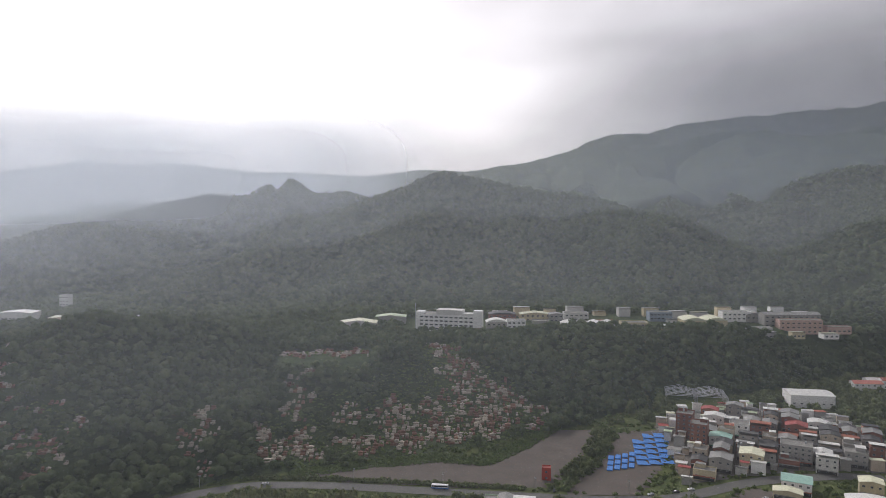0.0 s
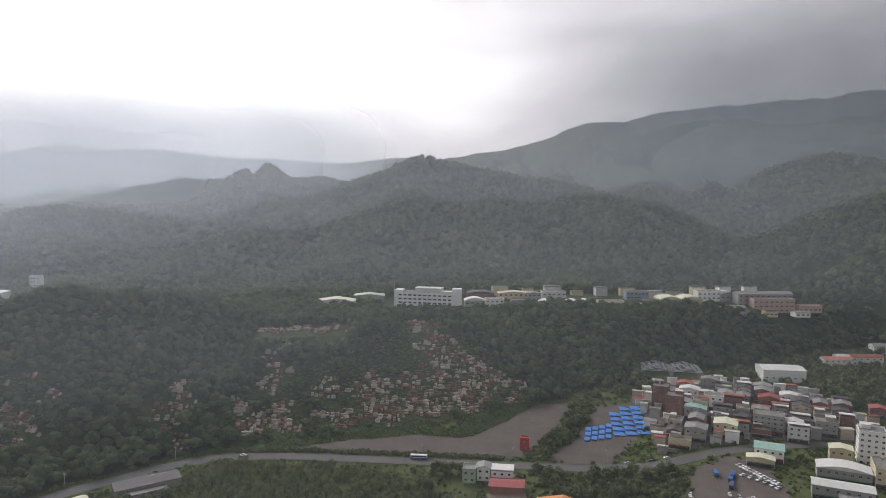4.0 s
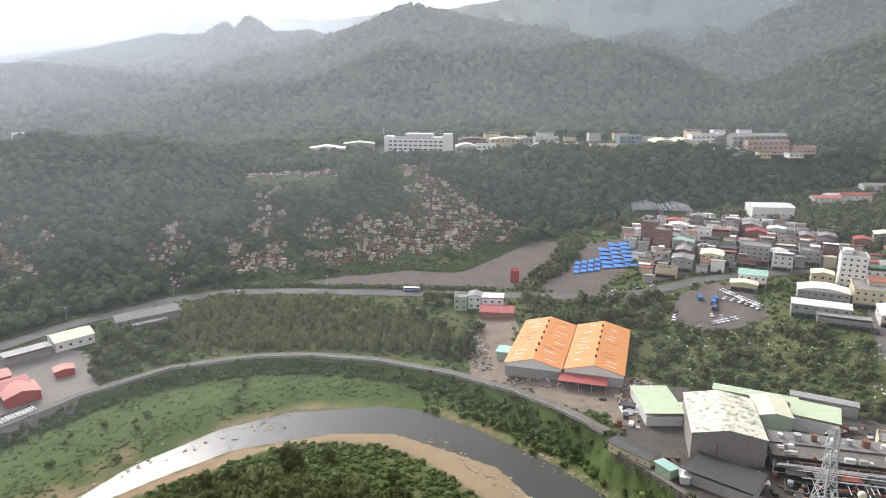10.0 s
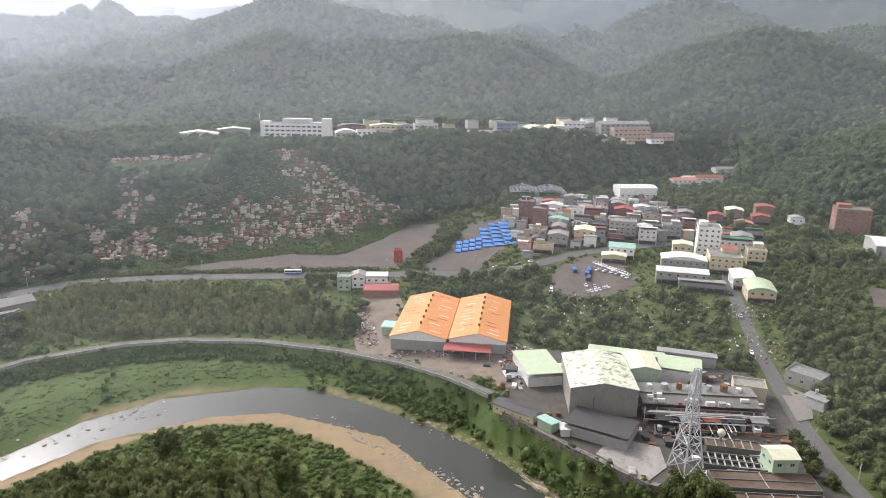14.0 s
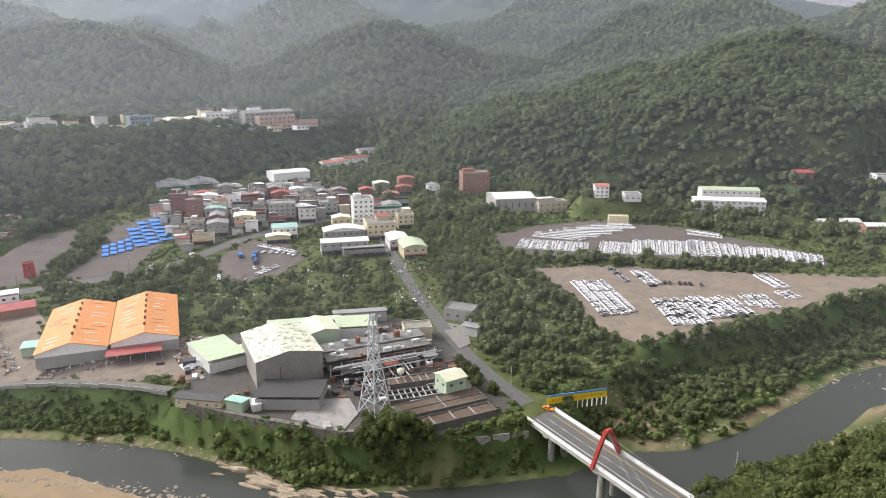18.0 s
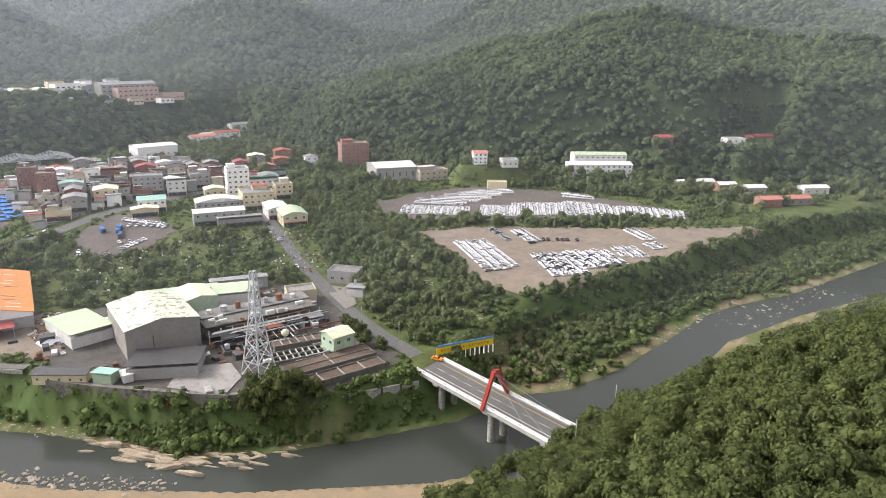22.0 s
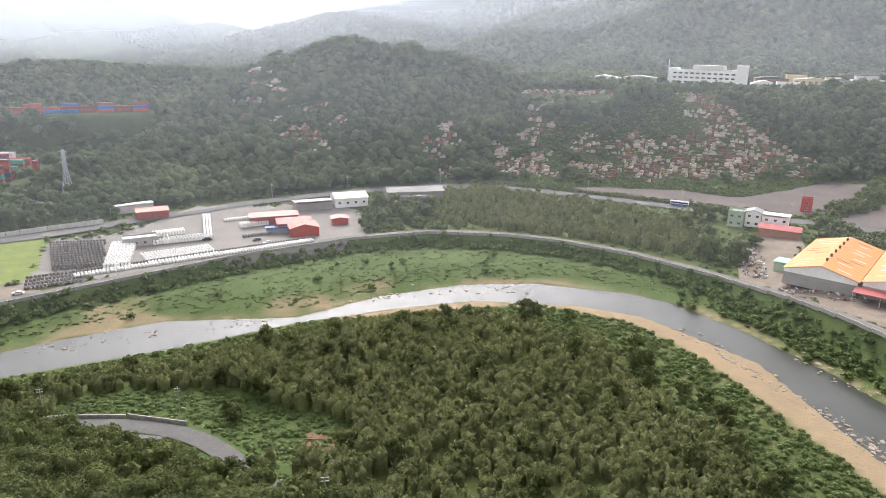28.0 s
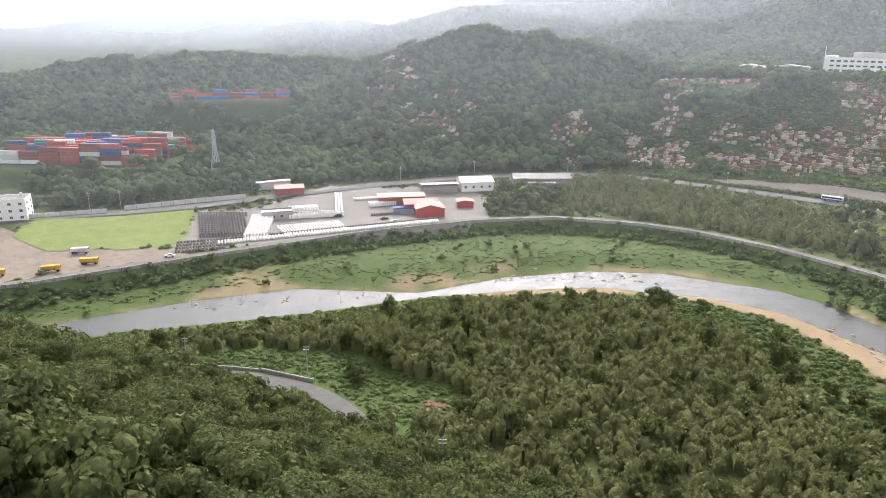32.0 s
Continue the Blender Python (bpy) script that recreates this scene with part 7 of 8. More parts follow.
# field wall along the main road on the left
fw = root("road_wall", pose(0, 0, 0), "pale grey panel wall along the main road", "wall")
for a, b in (((-352, 172), (-326, 206)), ((-324, 214), (-306, 246)), ((-306, 246), (-292, 268))):
    for i in range(6):
        p = [a[k] + (b[k] - a[k]) * i / 6 for k in (0, 1)]
        q = [a[k] + (b[k] - a[k]) * (i + 0.97) / 6 for k in (0, 1)]
        ob = part("wall_panel", a_box(0, -0.12, -0.5, math.dist(p, q), 0.12, 2.4), "pale_wall", fw)
        ob.matrix_basis = Matrix.Translation((p[0] + 6, p[1] - 3, ground(p[0] + 6, p[1] - 3))) @ Matrix.Rotation(math.atan2(q[1] - p[1], q[0] - p[0]), 4, "Z")

CREEK = [(347, 384), (314, 341), (296, 307), (284, 273), (272, 242), (255, 218), (241, 199), (228, 170), (220, 140), (216, 112)]
# ---- rocks ----
def rock_field(name, spots, label, mat="rock"):
    bm = bmesh.new()
    rr = random.Random(len(spots))
    for x, y, s in spots:
        r_ = bmesh.ops.create_icosphere(bm, subdivisions=1, radius=1.0)
        zb = max(0.05, ground(x, y))
        ax, ay, az, ph = rr.uniform(0.7, 1.6), rr.uniform(0.6, 1.1), rr.uniform(0.35, 0.7), rr.uniform(0, 3.14)
        for v in r_["verts"]:
            n_ = 1 + 0.35 * noise.noise(v.co * 1.7 + Vector((x, y, 0)))
            px, py = v.co.x * ax * s * n_, v.co.y * ay * s * n_
            v.co = Vector((x + px * math.cos(ph) - py * math.sin(ph), y + px * math.sin(ph) + py * math.cos(ph), zb + v.co.z * az * s * n_))
    return tagged(part(name, bm, mat), label, "rocks", kind="stuff")


rk = random.Random(2)
spots = []
for a, b, n, spread in (((46, 262), (78, 226), 70, 5), ((78, 226), (88, 200), 30, 3), ((8, 268), (60, 203), 200, 4.5), ((58, 205), (84, 168), 150, 4), ((236, 104), (360, 84), 150, 4), ((232, 112), (214, 112), 50, 6), ((250, 72), (420, 28), 160, 5), ((-140, 236), (-112, 264), 50, 4), ((-110, 270), (-60, 292), 60, 8), ((330, 76), (420, 50), 110, 12), ((-214, 160), (-150, 216), 60, 5)):
    for _ in range(n):
        t = rk.random()
        spots.append((a[0] + (b[0] - a[0]) * t + rk.gauss(0, spread * 0.5), a[1] + (b[1] - a[1]) * t + rk.gauss(0, spread * 0.5), rk.choice((0.2, 0.3, 0.35, 0.5, 0.85))))
for a, b in zip(CREEK[3:], CREEK[4:]):
    for _ in range(26):
        t = rk.random()
        spots.append((a[0] + (b[0] - a[0]) * t + rk.gauss(0, 0.9), a[1] + (b[1] - a[1]) * t + rk.gauss(0, 0.9), rk.choice((0.3, 0.5, 0.8))))
rock_field("river_stones", spots, "pale stones and boulders along the water's edge")
for (cx, cy, n, L) in ((81, 208, 8, 4), (87, 196, 16, 6.5), (90, 187, 20, 7), (94, 179, 16, 6.5), (101, 169, 12, 4.5), (108, 162, 9, 4), (119, 155, 6, 3)):
    for i in range(n):
        bm = bmesh.new()
        m_n = rk.randint(5, 8)
        lx, ly, hh = L * rk.uniform(0.35, 0.95), L * rk.uniform(0.06, 0.17), rk.uniform(0.3, 1.3)
        rings = []
        for zz, grow in ((-1.4, 1.15), (hh * 0.55, 1.0), (hh, 0.82)):
            ring = []
            for j in range(m_n):
                a_ = 6.2832 * j / m_n
                w_ = grow * (1 + 0.3 * noise.noise(Vector((math.cos(a_) * 1.3 + i * 3.1, math.sin(a_) * 1.3 + cx, 0.4 * zz))))
                ring.append(bm.verts.new((lx * w_ * math.cos(a_), ly * w_ * math.sin(a_), zz + 0.25 * noise.noise(Vector((a_, i, zz))))))
            rings.append(ring)
        for p, q in zip(rings, rings[1:]):
            for j in range(m_n):
                bm.faces.new((p[j], p[(j + 1) % m_n], q[(j + 1) % m_n], q[j]))
        bm.faces.new(rings[-1])
        ob = part("rock_ledge", bm, "ledge_rock")
        ob.matrix_basis = pose(cx + rk.uniform(-4, 4), cy + (i - n / 2) * 1.1 + rk.uniform(-1, 1), -0.2, rk.uniform(-24, 24), rk.uniform(-9, 9), -58 + rk.uniform(-16, 16))
        tagged(ob, "pale tilted sandstone slab at the river's edge", "rock", "rock ledges")
# debris on the scrap yard and in the scrub
surface("scrap_mix", (0.3, 0.285, 0.265), 0.7, 0.2, vary=0.5, scale=0.7, stain=(0.12, 0.08, 0.06), stain_amount=0.8)
heaps = {"scrap_mix": bmesh.new(), "white_roof": bmesh.new(), "rust": bmesh.new()}
for x0, y0, x1, y1, n in ((30, 318, 40, 366, 170), (60, 292, 92, 302, 90), (96, 284, 112, 296, 120), (92, 262, 98, 282, 60), (86, 372, 110, 366, 110), (62, 362, 92, 368, 60), (120, 300, 225, 330, 170), (140, 330, 215, 350, 110), (205, 250, 230, 280, 90), (44, 306, 76, 300, 70), (225, 285, 250, 318, 90), (150, 352, 166, 372, 60)):
    for _ in range(n):
        x, y = rk.uniform(x0, x1), rk.uniform(y0, y1)
        z = ground(x, y) + 0.3
        a_ = rk.uniform(0, 3.14)
        l_ = rk.uniform(0.4, 1.9)
        beam(heaps[rk.choice(("scrap_mix", "scrap_mix", "white_roof", "rust"))], (x, y, z + rk.uniform(0, 0.6)), (x + l_ * math.cos(a_), y + l_ * math.sin(a_), z + rk.uniform(0, 0.8)), rk.uniform(0.3, 0.9), rk.uniform(0.1, 0.5))
for mt, bm in heaps.items():
    tagged(part("scrap", bm, mt), {"scrap_mix": "scattered grey scrap metal and boards", "white_roof": "scattered white sheets and rubbish", "rust": "scattered rusty scrap metal"}[mt], "scrap", kind="stuff")
bm = bmesh.new()
bmesh.ops.create_grid(bm, x_segments=8, y_segments=8, size=4.5)
for v in bm.verts:
    v.co.z = 2.4 * max(0, 1 - (v.co.x / 4.6) ** 2) * max(0, 1 - (v.co.y / 4.6) ** 2) + 0.4 * noise.noise(v.co * 0.9)
tagged(part("covered_pile", bm, "tarp_white"), "scrap pile under a white tarpaulin", "covered pile").matrix_basis = pose(95, 268, ground(95, 268) + 0.2)

# ---- vegetation ----
def leaf_quads(P, N, size, rng, stretch=1.0):
    """Small leaf sprays at points P that face along N with a random tilt; triangles."""
    n = len(P)
    N = N + rng.normal(0, 0.42, (n, 3))
    N /= np.linalg.norm(N, axis=1)[:, None]
    U = np.cross(N, rng.normal(0, 1, (n, 3)))
    U /= np.linalg.norm(U, axis=1)[:, None]
    W = np.cross(N, U)
    s = (size * rng.uniform(0.65, 1.35, n))[:, None]
    V = np.stack([P - U * s, P - W * s * 0.8 * stretch + N * s * 0.15, P + U * s, P + W * s * stretch + N * s * 0.25], 1).reshape(-1, 3)
    b = np.arange(n)[:, None] * 4
    F = np.concatenate([b + [0, 1, 2], b + [0, 2, 3]], 0)
    return V, F


def dome(rng, c, r, flat, rings, seg):
    """A lumpy rounded cap, open below."""
    V, F = [], []
    for k in range(rings):
        lat = -0.35 + 1.55 * k / rings
        for j in range(seg):
            a_ = 6.2832 * (j + 0.5 * (k % 2)) / seg
            q = r * rng.uniform(0.85, 1.15)
            V.append((c[0] + q * math.cos(lat) * math.cos(a_), c[1] + q * math.cos(lat) * math.sin(a_), c[2] + q * flat * math.sin(lat)))
    V.append((c[0], c[1], c[2] + r * flat * rng.uniform(0.95, 1.15)))
    for k in range(rings - 1):
        for j in range(seg):
            p, q = k * seg + j, k * seg + (j + 1) % seg
            F += [(p, q, q + seg), (p, q + seg, p + seg)]
    F += [((rings - 1) * seg + j, (rings - 1) * seg + (j + 1) % seg, rings * seg) for j in range(seg)]
    return np.array(V), np.array(F)


def crown(seed, leaves, leaf, lobes=5, flat=0.8, core=0.8, rings=2, seg=6):
    """A leafy crown about 1 in radius: uneven lobes, each a dark core under loose leaf sprays."""
    rng = np.random.default_rng(seed)
    vs, fs, base = [], [], 0
    centres = [np.array((0, 0, 0.55))]
    for a in np.linspace(0, 6.28, lobes, endpoint=False) + rng.uniform(0, 1):
        q = rng.uniform(0.36, 0.72)
        centres.append(np.array((math.cos(a) * q, math.sin(a) * q, rng.uniform(0.0, 0.75) - 0.25 * q)))
    big = 0.6 if lobes < 7 else 0.46
    for i, c in enumerate(centres):
        r = rng.uniform(0.65, 1.0) * big if i else (big if lobes else 1.0)
        v, f = dome(rng, c, r * core, flat, rings, seg)
        vs.append(v)
        fs.append(f + base)
        base += len(v)
        n = max(3, int(leaves * (r / (big if lobes else 1.0)) ** 2 / (1 + 0.7 * lobes)))
        N = rng.normal(0, 1, (n, 3))
        N[:, 2] = np.abs(N[:, 2]) * 0.95 - 0.22
        N /= np.linalg.norm(N, axis=1)[:, None]
        P = c + N * r * (1, 1, flat) * rng.uniform(0.8, 1.12, (n, 1))
        N[:, 2] += 0.35
        v, f = leaf_quads(P, N, leaf, rng)
        vs.append(v)
        fs.append(f + base)
        base += len(v)
    return np.concatenate(vs), np.concatenate(fs)


def bamboo(seed, culms, sprays):
    """A clump of bamboo about 1 high: arching plumes of narrow leaves."""
    rng = np.random.default_rng(seed)
    vs, fs, base = [], [], 0
    for k in range(culms):
        a, lean = rng.uniform(0, 6.28), rng.uniform(0.1, 0.42)
        h = rng.uniform(0.7, 1.05)
        t = rng.uniform(0.35, 1.0, sprays)
        out = lean * t ** 2.2
        P = np.stack([np.cos(a) * (0.1 + out), np.sin(a) * (0.1 + out), h * (t - 0.12 * t ** 4)], 1) + rng.normal(0, 0.035, (sprays, 3))
        N = np.stack([np.cos(a) * np.ones(sprays), np.sin(a) * np.ones(sprays), 1.3 * np.ones(sprays)], 1)
        v, f = leaf_quads(P, N, 0.036, rng, 2.3)
        vs.append(v)
        fs.append(f + base)
        base += len(v)
    v, f = dome(rng, (0, 0, 0.18), 0.42, 1.25, 2, 7)
    vs.append(v)
    fs.append(f + base)
    return np.concatenate(vs), np.concatenate(fs)


def plant(name, X, Y, Z, R, H, templates, mat, label, category, seed=1):
    """Many plants as one object: each template scaled by R across and H up."""
    rng = np.random.default_rng(seed)
    pick = rng.integers(0, len(templates), len(X))
    ang = rng.uniform(0, 6.283, len(X))
    vs, fs, base = [], [], 0
    for k, (tv, tf) in enumerate(templates):
        m = pick == k
        n = int(m.sum())
        if not n:
            continue
        c, s = np.cos(ang[m])[:, None], np.sin(ang[m])[:, None]
        V = np.empty((n, len(tv), 3), np.float32)
        V[:, :, 0] = (tv[:, 0] * c - tv[:, 1] * s) * R[m][:, None] + X[m][:, None]
        V[:, :, 1] = (tv[:, 0] * s + tv[:, 1] * c) * R[m][:, None] + Y[m][:, None]
        V[:, :, 2] = tv[:, 2] * H[m][:, None] + Z[m][:, None]
        F = tf[None] + (np.arange(n) * len(tv))[:, None, None] + base
        vs.append(V.reshape(-1, 3))
        fs.append(F.reshape(-1, 3))
        base += n * len(tv)
    me = mesh_from(name, np.concatenate(vs), np.concatenate(fs), MATS[mat], True)
    return tagged(new(name, me), label, category, kind="stuff")


def clear_of(X, Y, road=6.5):
    ok = np.ones(X.shape, bool)
    for c in CLEARINGS:
        ok &= ~inside(X, Y, c)
    for ln, w in ((MAIN_ROAD, road + 1.5), (STREET, road), (LEVEE, 3.4), (RIVER_ROAD, 4.5)):
        ok &= line_dist(X, Y, ln) > w
    ok &= line_dist(X, Y, [BRIDGE_A, BRIDGE_B]) > 10
    for cx, cy, hw, hd, c, s in FOOTPRINTS:
        u, v = (X - cx) * c + (Y - cy) * s, -(X - cx) * s + (Y - cy) * c
        ok &= ~((np.abs(u) < hw) & (np.abs(v) < hd))
    return ok


def jitter(x0, x1, y0, y1, step, seed):
    rng = np.random.default_rng(seed)
    X, Y = np.meshgrid(np.arange(x0, x1, step), np.arange(y0, y1, step))
    X, Y = X + rng.uniform(-0.45, 0.45, X.shape) * step, Y + rng.uniform(-0.45, 0.45, Y.shape) * step
    return X.ravel(), Y.ravel(), rng


FAR_CROWNS = [crown(s, 40, 0.14, 3, 0.85, 0.94, 2, 7) for s in (1, 2, 3, 4, 15)]
VERY_FAR = [crown(s, 10, 0.17, 2, 0.85, 1.0, 2, 5) for s in (21, 22, 23, 24)]
MID_CROWNS = [crown(s, 110, 0.115, 4, 0.85, 0.86) for s in (5, 6, 7, 16)]
CLOSE_CROWNS = [crown(s, 540, 0.07, 8, 0.82, 0.76, 2, 6) for s in (25, 26, 27, 28)]
SHRUBS = [crown(s, 20, 0.27, 0, 0.7, 0.8, 2, 6) for s in (8, 9, 10)]
BAMBOOS = [bamboo(s, 12, 22) for s in (11, 12, 13, 14)]
tomb_X, tomb_Y = np.array([p[0] for p in tomb_spots]), np.array([p[1] for p in tomb_spots])


def off_tombs(X, Y, gap):
    d = np.full(X.shape, 1e9)
    for k in range(0, len(tomb_spots), 60):
        q = np.array(tomb_spots[k:k + 60])
        d = np.minimum(d, np.min(np.hypot(X[:, None] - q[:, 0], Y[:, None] - q[:, 1] + 3.0), 1))
    return d > gap


# woods on the north slopes
X, Y, rng = jitter(-760, 860, -40, 860, 7.5, 31)
start = np.interp(X, (-900, -300, 200, 420, 470, 560, 900), (560, 700, 800, 780, 600, 380, 120))
m = ~inside(X, Y, FLAT) & ~inside(X, Y, NEAR_BANK) & ~inside(X, Y, FAR_BANK + TERRACE_EDGE[::-1]) & ~inside(X, Y, FAR_BANK + NEAR_BANK[::-1]) & (Y > 90 - 0.3 * X) & (np.hypot(X, Y) < 860)
m &= ~((Y > 698) & (Y < 792) & (X > -45) & (X < 425))
for outline, level in PADS[:2]:
    m &= ~inside(X, Y, outline)
for a_, b_, gap in (((-520, 386), (-428, 446), 9), ((-450, 205), (-368, 262), 5)):
    m &= line_dist(X, Y, [a_, b_]) > gap
X, Y = X[m], Y[m]
m = clear_of(X, Y) & off_tombs(X, Y, 4.4) & ~inside(X, Y, [(-148, 572), (-62, 568), (-62, 612), (-148, 612)])
cem = inside(X, Y, CEMETERY)
m &= ~cem | (rng.random(len(X)) < 0.5)
X, Y = X[m], Y[m]
# a second, closer planting on the steep eastern hill
Xe, Ye, rng_e = jitter(430, 860, 40, 700, 8.6, 34)
m = ~inside(Xe, Ye, FLAT) & ~inside(Xe, Ye, NEAR_BANK) & ~inside(Xe, Ye, FAR_BANK + TERRACE_EDGE[::-1]) & ~inside(Xe, Ye, FAR_BANK + NEAR_BANK[::-1]) & (np.hypot(Xe, Ye) < 880)
Xe, Ye = Xe[m], Ye[m]
m = clear_of(Xe, Ye)
X, Y = np.concatenate([X, Xe[m]]), np.concatenate([Y, Ye[m]])
Z = land(X, Y)
R = rng.uniform(3.6, 6.8, len(X)) * (0.75 + 0.5 * value_noise(X, Y, 30, 19)) * np.where(inside(X, Y, CEMETERY), 0.8, 1.0)
plant("hill_forest", X, Y, Z + R * 0.5, R, R * rng.uniform(0.8, 1.35, len(X)), FAR_CROWNS, "leaf_forest", "dense dark green broadleaf forest on the hills", "forest", 1)

# woods farther up the mountains
X, Y, rng = jitter(-1250, 1350, 60, 1640, 11.3, 32)
D = np.hypot(X, Y)
m = (D > 852) & (D < 1640) & ~inside(X, Y, FLAT) & (Y > 60 - 0.1 * X)
for outline, level in PADS[:2]:
    m &= ~inside(X, Y, outline)
X, Y = X[m], Y[m]
m = clear_of(X, Y)
X, Y = X[m], Y[m]
Z = land(X, Y)
view = np.abs(np.degrees(np.arctan2(X, Y)))
m = (land(X * 1.012, Y * 1.012) - Z > -0.012 * np.hypot(X, Y) * 0.38) & (view < 84)
X, Y, Z = X[m], Y[m], Z[m]
R = rng.uniform(6.2, 10.0, len(X))
plant("mountain_forest", X, Y, Z + R * 0.2, R, R * rng.uniform(0.8, 1.15, len(X)), VERY_FAR, "leaf_forest", "continuous dark green forest on the mountain slopes", "forest", 11)

X, Y, rng = jitter(-1300, 420, 1300, 2060, 12.5, 33)
D = np.hypot(X, Y)
m = (D >= 1636) & (D < 2040) & (np.degrees(np.arctan2(X, Y)) < 14)
X, Y = X[m], Y[m]
Z = land(X, Y)
m = land(X * 1.012, Y * 1.012) - Z > -0.012 * np.hypot(X, Y) * 0.35
X, Y, Z = X[m], Y[m], Z[m]
R = rng.uniform(6.5, 10.0, len(X))
plant("ridge_forest", X, Y, Z + R * 0.1, R, R * rng.uniform(0.9, 1.4, len(X)), VERY_FAR, "leaf_forest", "hazy green forest on the far ridge", "forest", 17)

# woods and thickets on the flat land: outline, spacing, share, size
THICKETS = [([(440, 335), (478, 290), (500, 270), (532, 215), (500, 200), (472, 205), (467, 255), (450, 276), (440, 300)], 5.5, 0.85, "tree"),
            ([(400, 425), (440, 475), (482, 440), (505, 340), (472, 325), (448, 348), (446, 400)], 6, 0.85, "tree"),
            ([(-132, 356), (-60, 356), (0, 346), (12, 352), (6, 380), (-20, 412), (-60, 424), (-128, 428), (-150, 402), (-140, 372)], 4.6, 0.95, "bamboo"),
            ([(-196, 318), (-165, 314), (-130, 344), (-140, 372), (-150, 398), (-170, 380), (-190, 350)], 6, 0.7, "tree"),
            ([(8, 345), (30, 330), (34, 360), (40, 395), (24, 415), (-15, 412), (8, 380)], 8, 0.4, "tree"),
            ([(112, 296), (140, 290), (190, 272), (206, 262), (232, 312), (236, 335), (215, 345), (190, 350), (160, 352), (150, 362), (120, 380), (112, 360), (118, 330)], 4.8, 0.36, "tree"),
            ([(66, 368), (112, 362), (148, 368), (162, 405), (120, 412), (70, 412)], 5.5, 0.8, "tree"),
            ([(196, 196), (214, 228), (236, 268), (262, 306), (285, 350), (310, 385), (340, 420), (380, 400), (352, 340), (322, 320), (312, 272), (292, 248), (276, 212), (250, 176), (248, 154), (205, 154), (186, 148), (190, 175)], 4.8, 0.88, "tree"),
            ([(330, 330), (385, 326), (400, 350), (385, 400), (345, 430)], 6, 0.6, "tree"), ([(318, 270), (348, 234), (392, 192), (428, 156), (462, 138), (474, 118), (392, 160), (330, 234), (300, 254)], 5.5, 0.85, "tree"),
            ([(300, 520), (440, 520), (480, 700), (420, 680), (300, 612), (225, 600), (250, 575)], 6.5, 0.75, "tree"), ([(60, 440), (72, 436), (100, 488), (126, 540), (140, 530), (112, 474), (82, 432)], 5, 0.8, "tree"),
            ([(125, 545), (190, 540), (205, 580), (180, 592), (130, 556)], 7, 0.5, "tree"), ([(-300, 250), (-285, 235), (-270, 252), (-268, 282), (-285, 280)], 6, 0.8, "tree"),
            ([(330, 440), (420, 420), (440, 500), (420, 520), (330, 520)], 8, 0.35, "tree"), ([(462, 280), (470, 200), (480, 120), (700, -10), (800, -30), (620, 110), (560, 180), (510, 290)], 7, 0.45, "tree"),
            ([(120, 285), (180, 262), (205, 245), (210, 262), (150, 292)], 5, 0.6, "tree"), ([(122, 166), (134, 158), (140, 170), (130, 178)], 3.5, 0.9, "tree"), ([(-350, 190), (-330, 212), (-300, 255), (-330, 240), (-370, 190)], 6, 0.8, "tree")]
tx, ty, tr_, th_ = [], [], [], []
bxs, bys = [], []
for q, (area, step, share, kind) in enumerate(THICKETS):
    xs, ys = [p[0] for p in area], [p[1] for p in area]
    X, Y, rng = jitter(min(xs), max(xs), min(ys), max(ys), step, 50 + q)
    m = inside(X, Y, area) & (rng.random(len(X)) < share) & clear_of(X, Y)
    m &= line_dist(X, Y, CREEK) > 2.2
    X, Y = X[m], Y[m]
    if kind == "bamboo":
        bxs.append(X)
        bys.append(Y)
    else:
        tx.append(X)
        ty.append(Y)
        tr_.append(rng.uniform(0.34, 0.88, len(X)) * step * (0.72 + 0.56 * value_noise(X, Y, 24, 15)))
X, Y, R = np.concatenate(tx), np.concatenate(ty), np.concatenate(tr_)
rng = np.random.default_rng(4)
plant("thickets", X, Y, land(X, Y) + R * 0.2, R, R * rng.uniform(1.0, 1.7, len(X)), MID_CROWNS, "leaf_thicket", "green trees and thickets on the valley floor", "trees", 2)

# bamboo on the inner bank and by the road
X, Y, rng = jitter(-230, 170, 85, 285, 4.0, 71)
d_near = line_dist(X, Y, NEAR_BANK)
sand_zone = inside(X, Y, NEAR_BANK[5:18] + SAND_INNER[::-1])
y0 = np.interp(X, (-260, -150, -60, 0, 115, 190), (60, 108, 110, 106, 92, 80))
m = inside(X, Y, NEAR_BANK) & ~sand_zone & (d_near > 3) & (Y > y0 + 6) & clear_of(X, Y)
inner = line_dist(X, Y, SAND_INNER)
m &= (inner > 27 + 18 * value_noise(X, Y, 20, 17)) & (d_near > np.where(X < -60, 12, 26))
X, Y = np.concatenate([X[m]] + bxs), np.concatenate([Y[m]] + bys)
rng = np.random.default_rng(9)
keep = rng.random(len(X)) < 0.9
X, Y = X[keep], Y[keep]
H = rng.uniform(5.0, 8.0, len(X)) * (0.8 + 0.4 * value_noise(X, Y, 18, 3)) * (0.6 + 0.4 * smooth(np.minimum(line_dist(X, Y, SAND_INNER), line_dist(X, Y, NEAR_BANK)), 12, 45))
plant("bamboo_grove", X, Y, land(X, Y), H * rng.uniform(0.65, 0.95, len(X)), H, BAMBOOS, "leaf_bamboo", "dense feathery bamboo grove on the inner river bank", "bamboo", 3)
X, Y, rng = jitter(-200, 160, 95, 282, 9, 72)
